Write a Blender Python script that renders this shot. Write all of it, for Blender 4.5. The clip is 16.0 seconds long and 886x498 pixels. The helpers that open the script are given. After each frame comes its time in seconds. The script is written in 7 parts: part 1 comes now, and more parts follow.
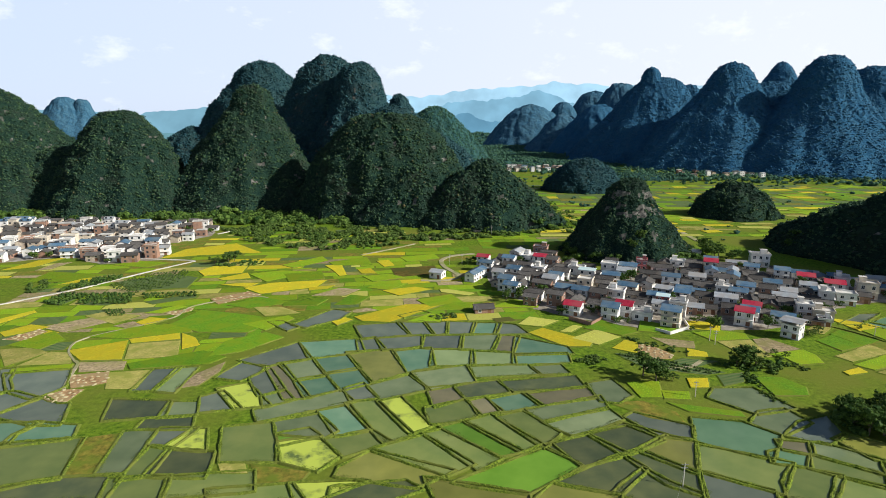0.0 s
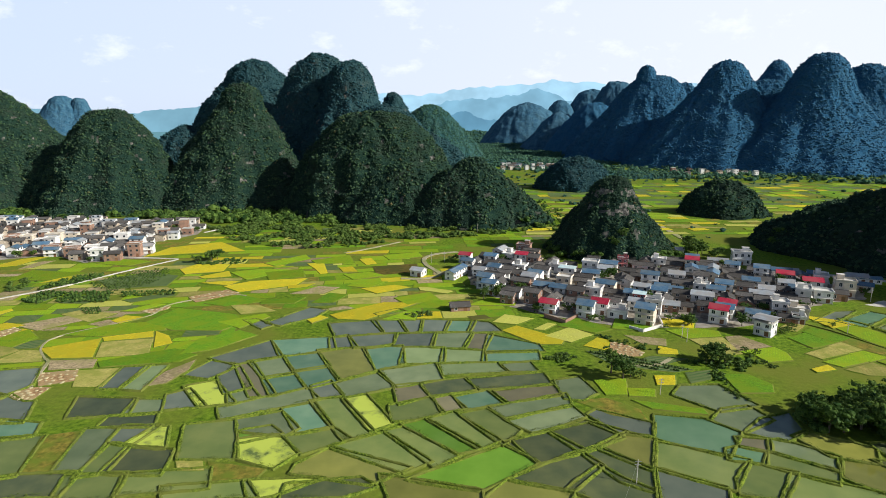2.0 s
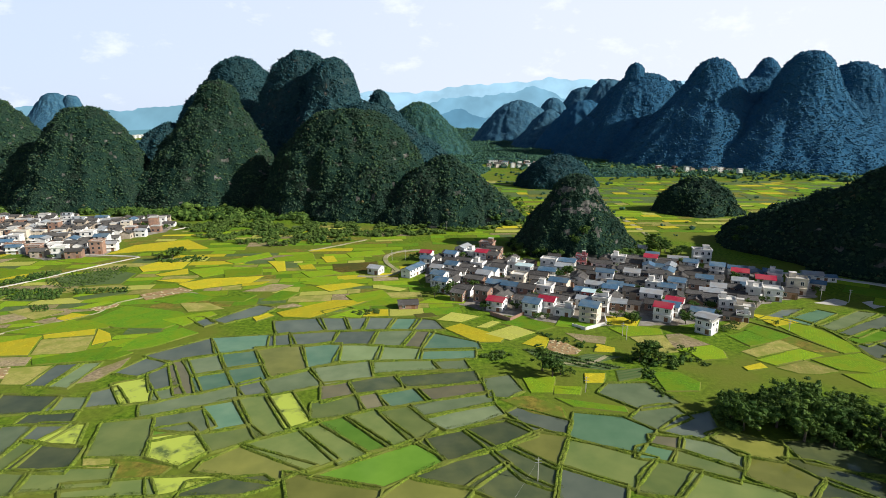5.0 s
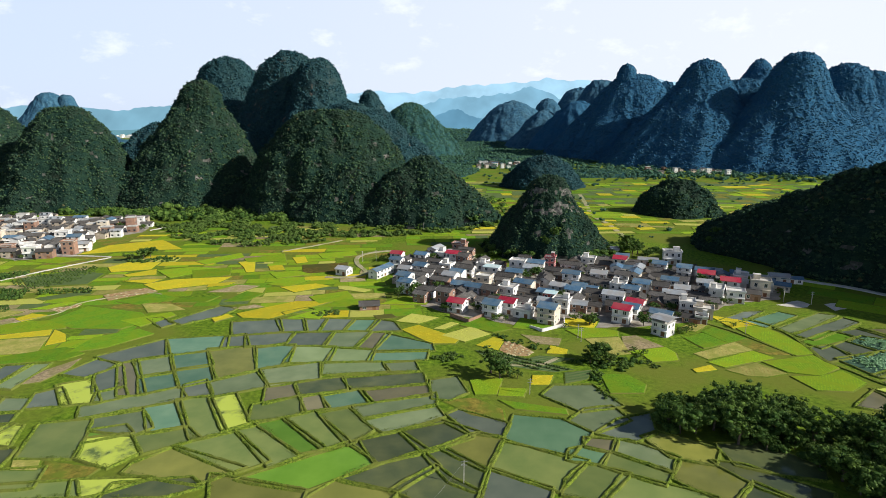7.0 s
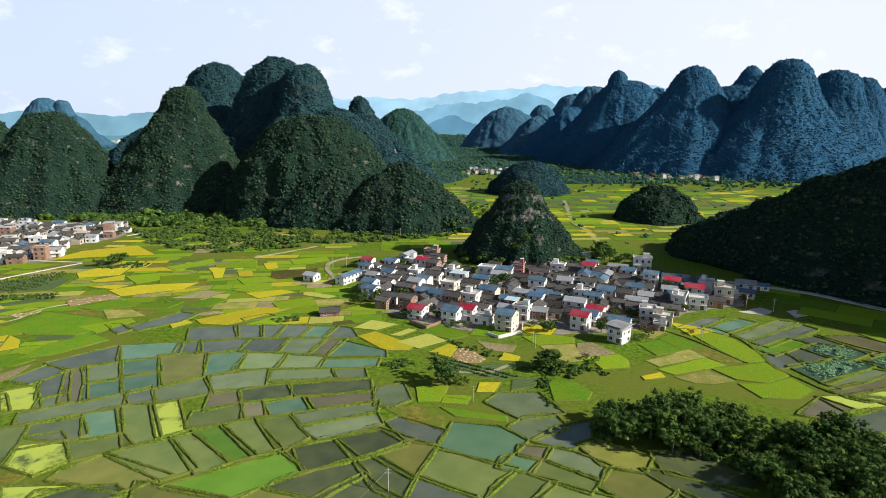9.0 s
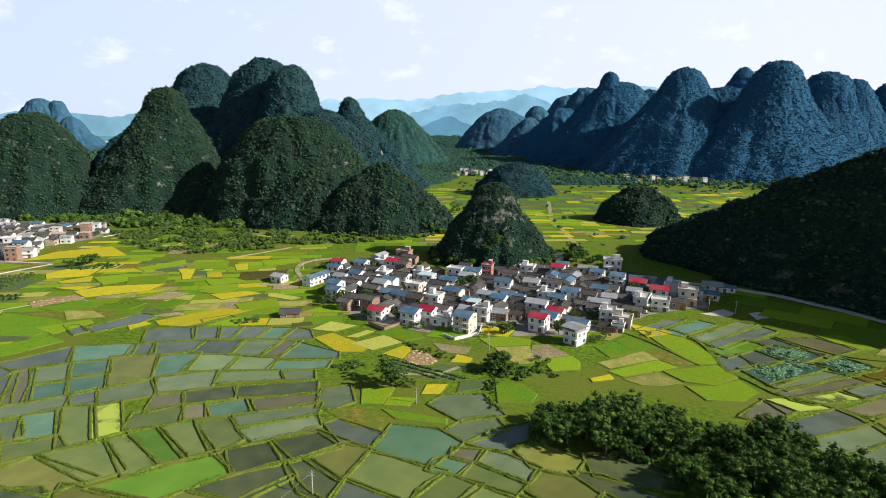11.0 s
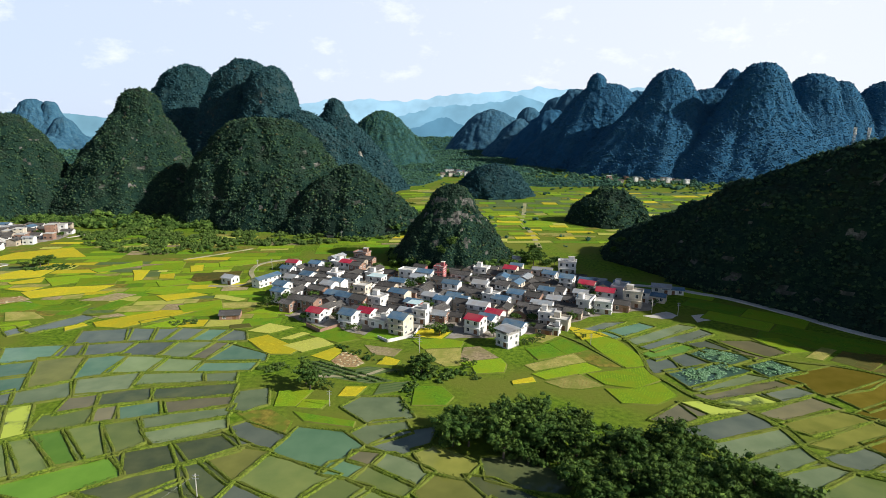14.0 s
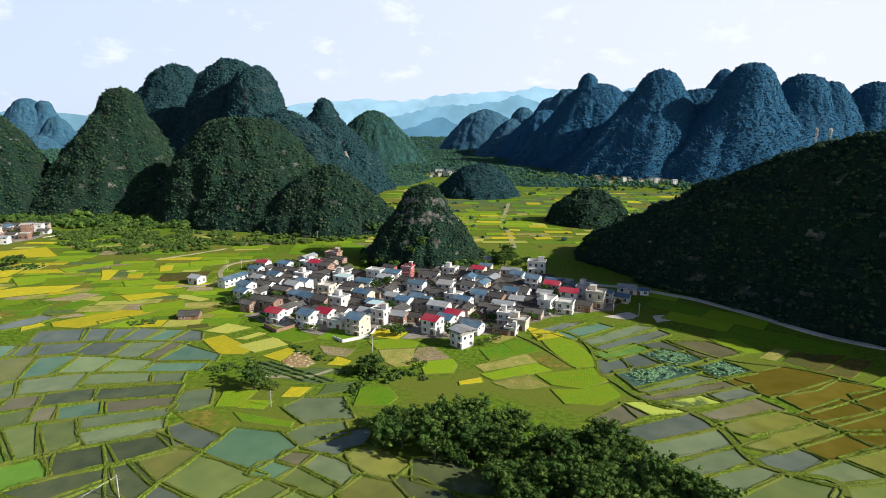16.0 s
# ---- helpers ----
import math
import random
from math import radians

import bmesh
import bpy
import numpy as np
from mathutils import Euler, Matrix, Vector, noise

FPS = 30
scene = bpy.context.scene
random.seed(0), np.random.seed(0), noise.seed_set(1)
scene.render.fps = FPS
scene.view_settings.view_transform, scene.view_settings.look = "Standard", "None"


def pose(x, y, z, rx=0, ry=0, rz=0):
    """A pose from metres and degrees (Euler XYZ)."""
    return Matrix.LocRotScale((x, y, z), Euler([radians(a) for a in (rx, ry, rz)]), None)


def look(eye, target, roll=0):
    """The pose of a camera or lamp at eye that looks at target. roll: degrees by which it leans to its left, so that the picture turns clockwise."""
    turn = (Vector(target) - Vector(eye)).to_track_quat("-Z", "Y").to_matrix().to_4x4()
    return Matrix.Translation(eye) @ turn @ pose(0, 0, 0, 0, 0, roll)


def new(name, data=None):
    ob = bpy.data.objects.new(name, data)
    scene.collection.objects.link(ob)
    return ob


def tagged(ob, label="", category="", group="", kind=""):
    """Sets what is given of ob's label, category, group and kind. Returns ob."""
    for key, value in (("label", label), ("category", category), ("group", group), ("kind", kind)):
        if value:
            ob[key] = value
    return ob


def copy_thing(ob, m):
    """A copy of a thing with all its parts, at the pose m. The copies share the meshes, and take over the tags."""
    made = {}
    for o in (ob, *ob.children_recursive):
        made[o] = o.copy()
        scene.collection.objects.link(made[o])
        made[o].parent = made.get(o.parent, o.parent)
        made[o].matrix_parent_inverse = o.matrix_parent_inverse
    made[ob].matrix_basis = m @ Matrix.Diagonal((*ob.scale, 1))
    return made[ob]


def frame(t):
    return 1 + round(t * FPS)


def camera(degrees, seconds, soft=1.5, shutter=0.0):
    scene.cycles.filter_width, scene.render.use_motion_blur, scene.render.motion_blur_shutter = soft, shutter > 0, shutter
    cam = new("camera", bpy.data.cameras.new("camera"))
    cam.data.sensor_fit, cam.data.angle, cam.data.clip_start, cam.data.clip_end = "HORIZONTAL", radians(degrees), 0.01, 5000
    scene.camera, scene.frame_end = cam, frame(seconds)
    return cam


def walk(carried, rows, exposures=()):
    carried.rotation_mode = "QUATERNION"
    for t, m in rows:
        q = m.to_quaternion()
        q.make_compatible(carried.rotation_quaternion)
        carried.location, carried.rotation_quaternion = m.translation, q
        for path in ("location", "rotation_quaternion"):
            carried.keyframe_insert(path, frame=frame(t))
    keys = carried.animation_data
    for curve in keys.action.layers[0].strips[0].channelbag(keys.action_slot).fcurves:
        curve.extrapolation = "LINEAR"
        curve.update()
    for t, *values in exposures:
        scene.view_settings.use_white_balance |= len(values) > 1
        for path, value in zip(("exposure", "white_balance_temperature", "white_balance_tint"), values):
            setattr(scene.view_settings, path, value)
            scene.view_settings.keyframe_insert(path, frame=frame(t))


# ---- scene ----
cam = camera(75.6, 16.0, soft=0.6)
METRES, EYE, TILT, LEAN, TURN = 135.0, 86.5, -12.57, 0.0, 0.0
ROWS = [
    (0.0, 0.0, 0.0, 0.0, 0.0, 0.0, -0.0),
    (0.5, 0.0171, -0.0004, -0.0008, 0.03, -0.03, 0.03),
    (1.0, 0.037, -0.0008, -0.0009, 0.04, -0.08, 0.04),
    (1.5, 0.0595, -0.0011, -0.0014, 0.05, -0.11, 0.06),
    (2.0, 0.084, -0.0015, -0.0018, 0.05, -0.15, 0.06),
    (2.5, 0.1106, -0.0012, -0.0017, 0.05, -0.19, 0.06),
    (3.0, 0.1384, -0.0012, -0.0018, 0.04, -0.23, 0.07),
    (3.5, 0.1672, -0.0011, -0.0017, 0.02, -0.26, 0.06),
    (4.0, 0.1971, -0.0008, -0.0016, -0.0, -0.3, 0.05),
    (6.5, 0.3587, 0.0003, 0.0007, -0.04, -0.45, -0.06),
    (7.0, 0.3917, 0.0005, 0.0019, -0.06, -0.35, -0.1),
    (7.5, 0.4248, 0.0003, 0.0025, -0.07, -0.14, -0.11),
    (8.0, 0.4582, 0.0004, 0.0034, -0.09, -0.02, -0.15),
    (8.5, 0.4919, 0.0006, 0.0043, -0.1, 0.11, -0.18),
    (9.0, 0.5255, 0.0008, 0.0049, -0.09, 0.21, -0.19),
    (11.5, 0.6937, 0.0034, 0.0078, -0.11, 0.32, -0.28),
    (12.0, 0.7278, 0.0037, 0.0084, -0.11, 0.34, -0.3),
    (12.5, 0.7618, 0.004, 0.009, -0.12, 0.36, -0.32),
    (13.0, 0.796, 0.0044, 0.0099, -0.12, 0.38, -0.32),
    (13.5, 0.8299, 0.0047, 0.0106, -0.13, 0.4, -0.34),
    (14.0, 0.8638, 0.0051, 0.0111, -0.13, 0.41, -0.35),
    (14.5, 0.8979, 0.0055, 0.0116, -0.14, 0.42, -0.37),
    (15.0, 0.9318, 0.006, 0.012, -0.16, 0.42, -0.37),
    (15.5, 0.966, 0.0064, 0.0124, -0.16, 0.42, -0.38),
    (16.0, 0.9998, 0.0069, 0.013, -0.19, 0.4, -0.39),
]
walk(cam, [(t, pose(0, 0, EYE, TILT, LEAN, TURN) @ pose(METRES * x, METRES * y, METRES * z, 90 + pitch, roll, yaw)) for t, x, y, z, yaw, pitch, roll in ROWS])

# ---- light ----
SUN_AZ, SUN_EL = -17.0, 30.0      # degrees from +x towards +y, and above the horizon
world = bpy.data.worlds.new("sky")
scene.world = world
world.use_nodes = True
wn, wl = world.node_tree.nodes, world.node_tree.links
wn.clear()
w_out = wn.new("ShaderNodeOutputWorld")
w_bg = wn.new("ShaderNodeBackground")
w_sky = wn.new("ShaderNodeTexSky")
w_sky.sky_type = "NISHITA"
w_sky.sun_disc = False
w_sky.sun_elevation = radians(SUN_EL)
w_sky.sun_rotation = radians(90.0 - SUN_AZ)
w_sky.altitude, w_sky.air_density, w_sky.dust_density, w_sky.ozone_density = 150.0, 1.0, 1.2, 1.5
w_geo = wn.new("ShaderNodeTexCoord")
w_map = wn.new("ShaderNodeMapping")
w_map.inputs["Scale"].default_value = (1.0, 1.0, 1.8)
w_no = wn.new("ShaderNodeTexNoise")
w_no.inputs["Scale"].default_value, w_no.inputs["Detail"].default_value = 11.0, 8.0
w_no.inputs["Roughness"].default_value = 0.62
w_ramp = wn.new("ShaderNodeValToRGB")
w_ramp.color_ramp.elements[0].position, w_ramp.color_ramp.elements[1].position = 0.57, 0.86
w_veil = wn.new("ShaderNodeMix")
w_veil.data_type = "RGBA"
w_sep = wn.new("ShaderNodeSeparateXYZ")
w_hgt = wn.new("ShaderNodeMapRange")
w_hgt.interpolation_type = "SMOOTHSTEP"
w_hgt.inputs[1].default_value, w_hgt.inputs[2].default_value = 0.21, 0.30
w_hgt.inputs[3].default_value, w_hgt.inputs[4].default_value = 0.85, 0.0
wl.new(w_geo.outputs["Generated"], w_sep.inputs[0])
wl.new(w_sep.outputs["Z"], w_hgt.inputs[0])
wl.new(w_hgt.outputs[0], w_veil.inputs[0])
w_side = wn.new("ShaderNodeMapRange")
w_side.inputs[1].default_value, w_side.inputs[2].default_value = -1.0, 1.0
w_tone = wn.new("ShaderNodeValToRGB")
for at, c in ((0.0, (0.26, 0.34, 0.50)), (0.2, (0.74, 0.83, 0.99)), (0.75, (0.97, 0.985, 1.0))):
    e = w_tone.color_ramp.elements.new(at)
    e.color = (*c, 1)
w_tone.color_ramp.elements.remove(w_tone.color_ramp.elements[-1])
w_gain = wn.new("ShaderNodeVectorMath")
w_gain.operation = "SCALE"
w_gain.inputs["Scale"].default_value = 16.4
wl.new(w_sep.outputs["X"], w_side.inputs[0])
wl.new(w_side.outputs[0], w_tone.inputs[0])
wl.new(w_tone.outputs[0], w_gain.inputs[0])
wl.new(w_gain.outputs[0], w_veil.inputs[7])
w_mix = wn.new("ShaderNodeMix")
w_mix.data_type = "RGBA"
w_mix.inputs[7].default_value = (18.0, 18.0, 18.0, 1)
wl.new(w_geo.outputs["Generated"], w_map.inputs["Vector"])
wl.new(w_map.outputs[0], w_no.inputs["Vector"])
wl.new(w_no.outputs["Fac"], w_ramp.inputs["Fac"])
w_thin = wn.new("ShaderNodeMapRange")
w_thin.inputs[1].default_value, w_thin.inputs[2].default_value = 0.3, 0.7
w_thin.inputs[3].default_value, w_thin.inputs[4].default_value = 1.0, 0.3
w_less = wn.new("ShaderNodeMath")
w_less.operation = "MULTIPLY"
wl.new(w_sep.outputs["Z"], w_thin.inputs[0])
wl.new(w_ramp.outputs["Color"], w_less.inputs[0])
wl.new(w_thin.outputs[0], w_less.inputs[1])
wl.new(w_less.outputs[0], w_mix.inputs[0])
wl.new(w_sky.outputs["Color"], w_veil.inputs[6])
wl.new(w_veil.outputs[2], w_mix.inputs[6])
wl.new(w_mix.outputs[2], w_bg.inputs["Color"])
scene.view_settings.exposure = 0.45
scene.view_settings.use_white_balance = True
scene.view_settings.white_balance_temperature, scene.view_settings.white_balance_tint = 6150.0, 10.0
w_bg.inputs["Strength"].default_value = 0.048
wl.new(w_bg.outputs[0], w_out.inputs["Surface"])

sun_data = bpy.data.lights.new("sun", "SUN")
sun_data.energy, sun_data.angle, sun_data.color = 5.0, radians(0.55), (1.0, 0.93, 0.80)
sun_ob = new("sun", sun_data)
sun_dir = Vector((math.cos(radians(SUN_EL)) * math.cos(radians(SUN_AZ)), math.cos(radians(SUN_EL)) * math.sin(radians(SUN_AZ)), math.sin(radians(SUN_EL))))
sun_ob.matrix_world = look(sun_dir * 300, (0, 0, 0))


# ---- materials ----
def shader(name, rough=0.8, metal=0.0):
    m = bpy.data.materials.new(name)
    m.use_nodes = True
    n, l = m.node_tree.nodes, m.node_tree.links
    b = n["Principled BSDF"]
    b.inputs["Roughness"].default_value, b.inputs["Metallic"].default_value = rough, metal
    return m, n, l, b


def tint(c, k):
    return tuple(min(1.0, v * k) for v in c[:3]) + (1,)


def noisy(name, c1, c2, scale, rough=0.85, c3=None, scale2=0.05, bump=0.0, metal=0.0, spread=0.0, low=0.35, high=0.65, stripes=None, spec=0.12):
    """Two colours mixed by a fine noise, a third by a broad one, in world metres; spread varies it object by object."""
    m, n, l, b = shader(name, rough, metal)
    b.inputs["Specular IOR Level"].default_value = spec
    co = n.new("ShaderNodeNewGeometry")
    no = n.new("ShaderNodeTexNoise")
    no.inputs["Scale"].default_value, no.inputs["Detail"].default_value, no.inputs["Roughness"].default_value = scale, 6.0, 0.65
    l.new(co.outputs["Position"], no.inputs["Vector"])
    rp = n.new("ShaderNodeValToRGB")
    rp.color_ramp.elements[0].position, rp.color_ramp.elements[1].position = low, high
    rp.color_ramp.elements[0].color, rp.color_ramp.elements[1].color = (*c1, 1), (*c2, 1)
    l.new(no.outputs["Fac"], rp.inputs["Fac"])
    col = rp.outputs["Color"]
    if stripes:
        period, angle, colour = stripes
        mp = n.new("ShaderNodeMapping")
        mp.inputs["Rotation"].default_value = (0, 0, radians(angle))
        l.new(co.outputs["Position"], mp.inputs["Vector"])
        wv = n.new("ShaderNodeTexWave")
        wv.inputs["Scale"].default_value, wv.inputs["Distortion"].default_value = 0.314 / period * 10 / 10, 0.8
        wv.inputs["Detail Scale"].default_value = 1.5
        l.new(mp.outputs[0], wv.inputs["Vector"])
        mx = n.new("ShaderNodeMix")
        mx.data_type = "RGBA"
        l.new(wv.outputs["Fac"], mx.inputs[0])
        l.new(col, mx.inputs[6])
        mx.inputs[7].default_value = (*colour, 1)
        col = mx.outputs[2]
    if c3:
        n2 = n.new("ShaderNodeTexNoise")
        n2.inputs["Scale"].default_value, n2.inputs["Detail"].default_value = scale2, 4.0
        l.new(co.outputs["Position"], n2.inputs["Vector"])
        r2 = n.new("ShaderNodeValToRGB")
        r2.color_ramp.elements[0].position, r2.color_ramp.elements[1].position = 0.42, 0.62
        l.new(n2.outputs["Fac"], r2.inputs["Fac"])
        mx = n.new("ShaderNodeMix")
        mx.data_type = "RGBA"
        l.new(r2.outputs["Color"], mx.inputs[0])
        l.new(col, mx.inputs[6])
        mx.inputs[7].default_value = (*c3, 1)
        col = mx.outputs[2]
    if spread:
        oi = n.new("ShaderNodeObjectInfo")
        mr = n.new("ShaderNodeMapRange")
        mr.inputs[3].default_value, mr.inputs[4].default_value = 1 - spread, 1 + spread
        l.new(oi.outputs["Random"], mr.inputs[0])
        hs = n.new("ShaderNodeHueSaturation")
        l.new(mr.outputs[0], hs.inputs["Value"])
        l.new(col, hs.inputs["Color"])
        col = hs.outputs["Color"]
    l.new(col, b.inputs["Base Color"])
    if bump:
        bp = n.new("ShaderNodeBump")
        bp.inputs["Strength"].default_value, bp.inputs["Distance"].default_value = 0.8, bump
        l.new(no.outputs["Fac"], bp.inputs["Height"])
        l.new(bp.outputs[0], b.inputs["Normal"])
    return m


def water(name, c1, c2, algae=None, cover=0.5, rough=0.06):
    """Murky standing water; algae lies in patches on it."""
    m, n, l, b = shader(name, rough)
    b.inputs["IOR"].default_value = 1.33
    b.inputs["Specular IOR Level"].default_value = 0.7
    co = n.new("ShaderNodeNewGeometry")
    no = n.new("ShaderNodeTexNoise")
    no.inputs["Scale"].default_value, no.inputs["Detail"].default_value = 0.12, 5.0
    l.new(co.outputs["Position"], no.inputs["Vector"])
    rp = n.new("ShaderNodeValToRGB")
    rp.color_ramp.elements[0].position, rp.color_ramp.elements[1].position = 0.35, 0.68
    rp.color_ramp.elements[0].color, rp.color_ramp.elements[1].color = (*c1, 1), (*c2, 1)
    l.new(no.outputs["Fac"], rp.inputs["Fac"])
    oi = n.new("ShaderNodeObjectInfo")
    mr = n.new("ShaderNodeMapRange")
    mr.inputs[3].default_value, mr.inputs[4].default_value = 0.8, 1.25
    l.new(oi.outputs["Random"], mr.inputs[0])
    hs = n.new("ShaderNodeHueSaturation")
    l.new(mr.outputs[0], hs.inputs["Value"])
    l.new(rp.outputs["Color"], hs.inputs["Color"])
    col = hs.outputs["Color"]
    if algae:
        n2 = n.new("ShaderNodeTexNoise")
        n2.inputs["Scale"].default_value, n2.inputs["Detail"].default_value = 0.09, 7.0
        n2.inputs["Roughness"].default_value = 0.6
        l.new(co.outputs["Position"], n2.inputs["Vector"])
        r2 = n.new("ShaderNodeValToRGB")
        r2.color_ramp.elements[0].position, r2.color_ramp.elements[1].position = 0.60 - cover * 0.4, 0.70 - cover * 0.4
        l.new(n2.outputs["Fac"], r2.inputs["Fac"])
        mx = n.new("ShaderNodeMix")
        mx.data_type = "RGBA"
        l.new(r2.outputs["Color"], mx.inputs[0])
        l.new(col, mx.inputs[6])
        mx.inputs[7].default_value = (*algae, 1)
        col = mx.outputs[2]
        m3 = n.new("ShaderNodeMapRange")
        m3.inputs[3].default_value, m3.inputs[4].default_value = rough, 0.75
        l.new(r2.outputs["Color"], m3.inputs[0])
        l.new(m3.outputs[0], b.inputs["Roughness"])
    l.new(col, b.inputs["Base Color"])
    n4 = n.new("ShaderNodeTexNoise")
    n4.inputs["Scale"].default_value, n4.inputs["Detail"].default_value = 1.8, 3.0
    l.new(co.outputs["Position"], n4.inputs["Vector"])
    bp = n.new("ShaderNodeBump")
    bp.inputs["Strength"].default_value, bp.inputs["Distance"].default_value = 0.12, 0.05
    l.new(n4.outputs["Fac"], bp.inputs["Height"])
    l.new(bp.outputs[0], b.inputs["Normal"])
    return m


def island(name, c1, c2, c3, scale=0.03, rough=0.75, sub=0.0, red=None, spec=0.05):
    """Foliage: each leaf clump takes its own shade, with broad patches."""
    m, n, l, b = shader(name, rough)
    b.inputs["Specular IOR Level"].default_value = spec
    co = n.new("ShaderNodeNewGeometry")
    rp = n.new("ShaderNodeValToRGB")
    rp.color_ramp.elements[0].color, rp.color_ramp.elements[1].color = (*c1, 1), (*c2, 1)
    if red:
        e = rp.color_ramp.elements.new(0.96)
        e.color = (*c2, 1)
        rp.color_ramp.elements[2].color = (*red, 1)
    l.new(co.outputs["Random Per Island"], rp.inputs["Fac"])
    no = n.new("ShaderNodeTexNoise")
    no.inputs["Scale"].default_value, no.inputs["Detail"].default_value = scale, 5.0
    l.new(co.outputs["Position"], no.inputs["Vector"])
    r2 = n.new("ShaderNodeValToRGB")
    r2.color_ramp.elements[0].position, r2.color_ramp.elements[1].position = 0.40, 0.66
    l.new(no.outputs["Fac"], r2.inputs["Fac"])
    mx = n.new("ShaderNodeMix")
    mx.data_type = "RGBA"
    l.new(r2.outputs["Color"], mx.inputs[0])
    l.new(rp.outputs["Color"], mx.inputs[6])
    mx.inputs[7].default_value = (*c3, 1)
    l.new(mx.outputs[2], b.inputs["Base Color"])
    if sub:
        tr = n.new("ShaderNodeBsdfTranslucent")
        l.new(mx.outputs[2], tr.inputs["Color"])
        ms = n.new("ShaderNodeMixShader")
        ms.inputs[0].default_value = sub
        l.new(b.outputs[0], ms.inputs[1])
        l.new(tr.outputs[0], ms.inputs[2])
        l.new(ms.outputs[0], n["Material Output"].inputs["Surface"])
    return m


def forest(name, dark, light, dry, crown=3.0, leaf=1.1, relief=0.7):
    """A closed forest canopy: crown by crown its own shade, dry and reddish stands in patches, leaf mottling within."""
    m, n, l, b = shader(name, 0.9)
    b.inputs["Specular IOR Level"].default_value = 0.04
    co = n.new("ShaderNodeNewGeometry")
    vo = n.new("ShaderNodeTexVoronoi")
    vo.inputs["Scale"].default_value = 1 / crown
    l.new(co.outputs["Position"], vo.inputs["Vector"])
    tone = n.new("ShaderNodeSeparateColor")
    l.new(vo.outputs["Color"], tone.inputs[0])
    no = n.new("ShaderNodeTexNoise")
    no.inputs["Scale"].default_value, no.inputs["Detail"].default_value, no.inputs["Roughness"].default_value = leaf, 4.0, 0.7
    l.new(co.outputs["Position"], no.inputs["Vector"])
    add = n.new("ShaderNodeMath")
    add.operation = "MULTIPLY_ADD"
    add.inputs[1].default_value, add.inputs[2].default_value = 2.4, -0.95
    l.new(no.outputs["Fac"], add.inputs[0])
    mid = n.new("ShaderNodeMath")
    mid.operation = "MULTIPLY_ADD"
    mid.inputs[1].default_value = 0.45
    l.new(tone.outputs[0], mid.inputs[0])
    half = n.new("ShaderNodeMath")
    half.operation = "MULTIPLY"
    half.inputs[1].default_value = 0.75
    l.new(add.outputs[0], half.inputs[0])
    l.new(half.outputs[0], mid.inputs[2])
    rp = n.new("ShaderNodeValToRGB")
    rp.color_ramp.elements[0].color, rp.color_ramp.elements[1].color = (*dark, 1), (*light, 1)
    l.new(mid.outputs[0], rp.inputs["Fac"])
    n2 = n.new("ShaderNodeTexNoise")
    n2.inputs["Scale"].default_value, n2.inputs["Detail"].default_value = 0.035, 5.0
    l.new(co.outputs["Position"], n2.inputs["Vector"])
    r2 = n.new("ShaderNodeMapRange")
    r2.inputs[1].default_value, r2.inputs[2].default_value, r2.inputs[4].default_value = 0.48, 0.72, 0.85
    l.new(n2.outputs["Fac"], r2.inputs[0])
    part_ = n.new("ShaderNodeMath")
    part_.operation = "MULTIPLY"
    l.new(r2.outputs[0], part_.inputs[0])
    l.new(tone.outputs[1], part_.inputs[1])
    mx = n.new("ShaderNodeMix")
    mx.data_type = "RGBA"
    l.new(part_.outputs[0], mx.inputs[0])
    l.new(rp.outputs["Color"], mx.inputs[6])
    mx.inputs[7].default_value = (*dry, 1)
    l.new(mx.outputs[2], b.inputs["Base Color"])
    bp = n.new("ShaderNodeBump")
    bp.inputs["Strength"].default_value, bp.inputs["Distance"].default_value = 1.0, relief
    l.new(no.outputs["Fac"], bp.inputs["Height"])
    l.new(bp.outputs[0], b.inputs["Normal"])
    return m


GROUND = noisy("valley grass", (0.046, 0.098, 0.008), (0.165, 0.250, 0.018), 0.55, 0.95, (0.140, 0.165, 0.024), 0.03, bump=0.35, spec=0.05)
BANK = noisy("bund grass", (0.030, 0.064, 0.008), (0.195, 0.250, 0.030), 1.6, 0.95, (0.130, 0.150, 0.030), 0.12, bump=0.3, spec=0.06)
TUFT = island("bund weeds", (0.035, 0.072, 0.008), (0.165, 0.215, 0.028), (0.095, 0.125, 0.020), 0.08, sub=0.15)
ROCK = noisy("grey karst limestone", (0.030, 0.032, 0.030), (0.20, 0.19, 0.17), 0.5, 0.9, (0.045, 0.05, 0.042), 0.12, bump=0.8)
PALE_ROCK = noisy("pale weathered limestone", (0.06, 0.06, 0.052), (0.36, 0.34, 0.31), 0.3, 0.9, (0.26, 0.25, 0.21), 0.1, bump=0.8)
# slope colours darker than the crowns: shade of the gaps put into the colour
CANOPY = forest("undergrowth darkened as gap shade", (0.004, 0.017, 0.017), (0.028, 0.056, 0.032), (0.034, 0.038, 0.026))
# hill foliage turns bluer and paler with distance: haze put into the base colour
CANOPY_MID = forest("haze-tinted undergrowth dark as gap shade", (0.010, 0.034, 0.048), (0.034, 0.070, 0.064), (0.040, 0.054, 0.050), 4.0, 0.8, 0.9)
CANOPY_FAR = forest("far forest tinted for haze", (0.018, 0.082, 0.168), (0.040, 0.112, 0.178), (0.042, 0.104, 0.160), 5.0, 0.28, 2.0)
TREES_FAR = island("far crowns tinted for haze", (0.020, 0.084, 0.168), (0.044, 0.116, 0.172), (0.034, 0.104, 0.170), 0.02)
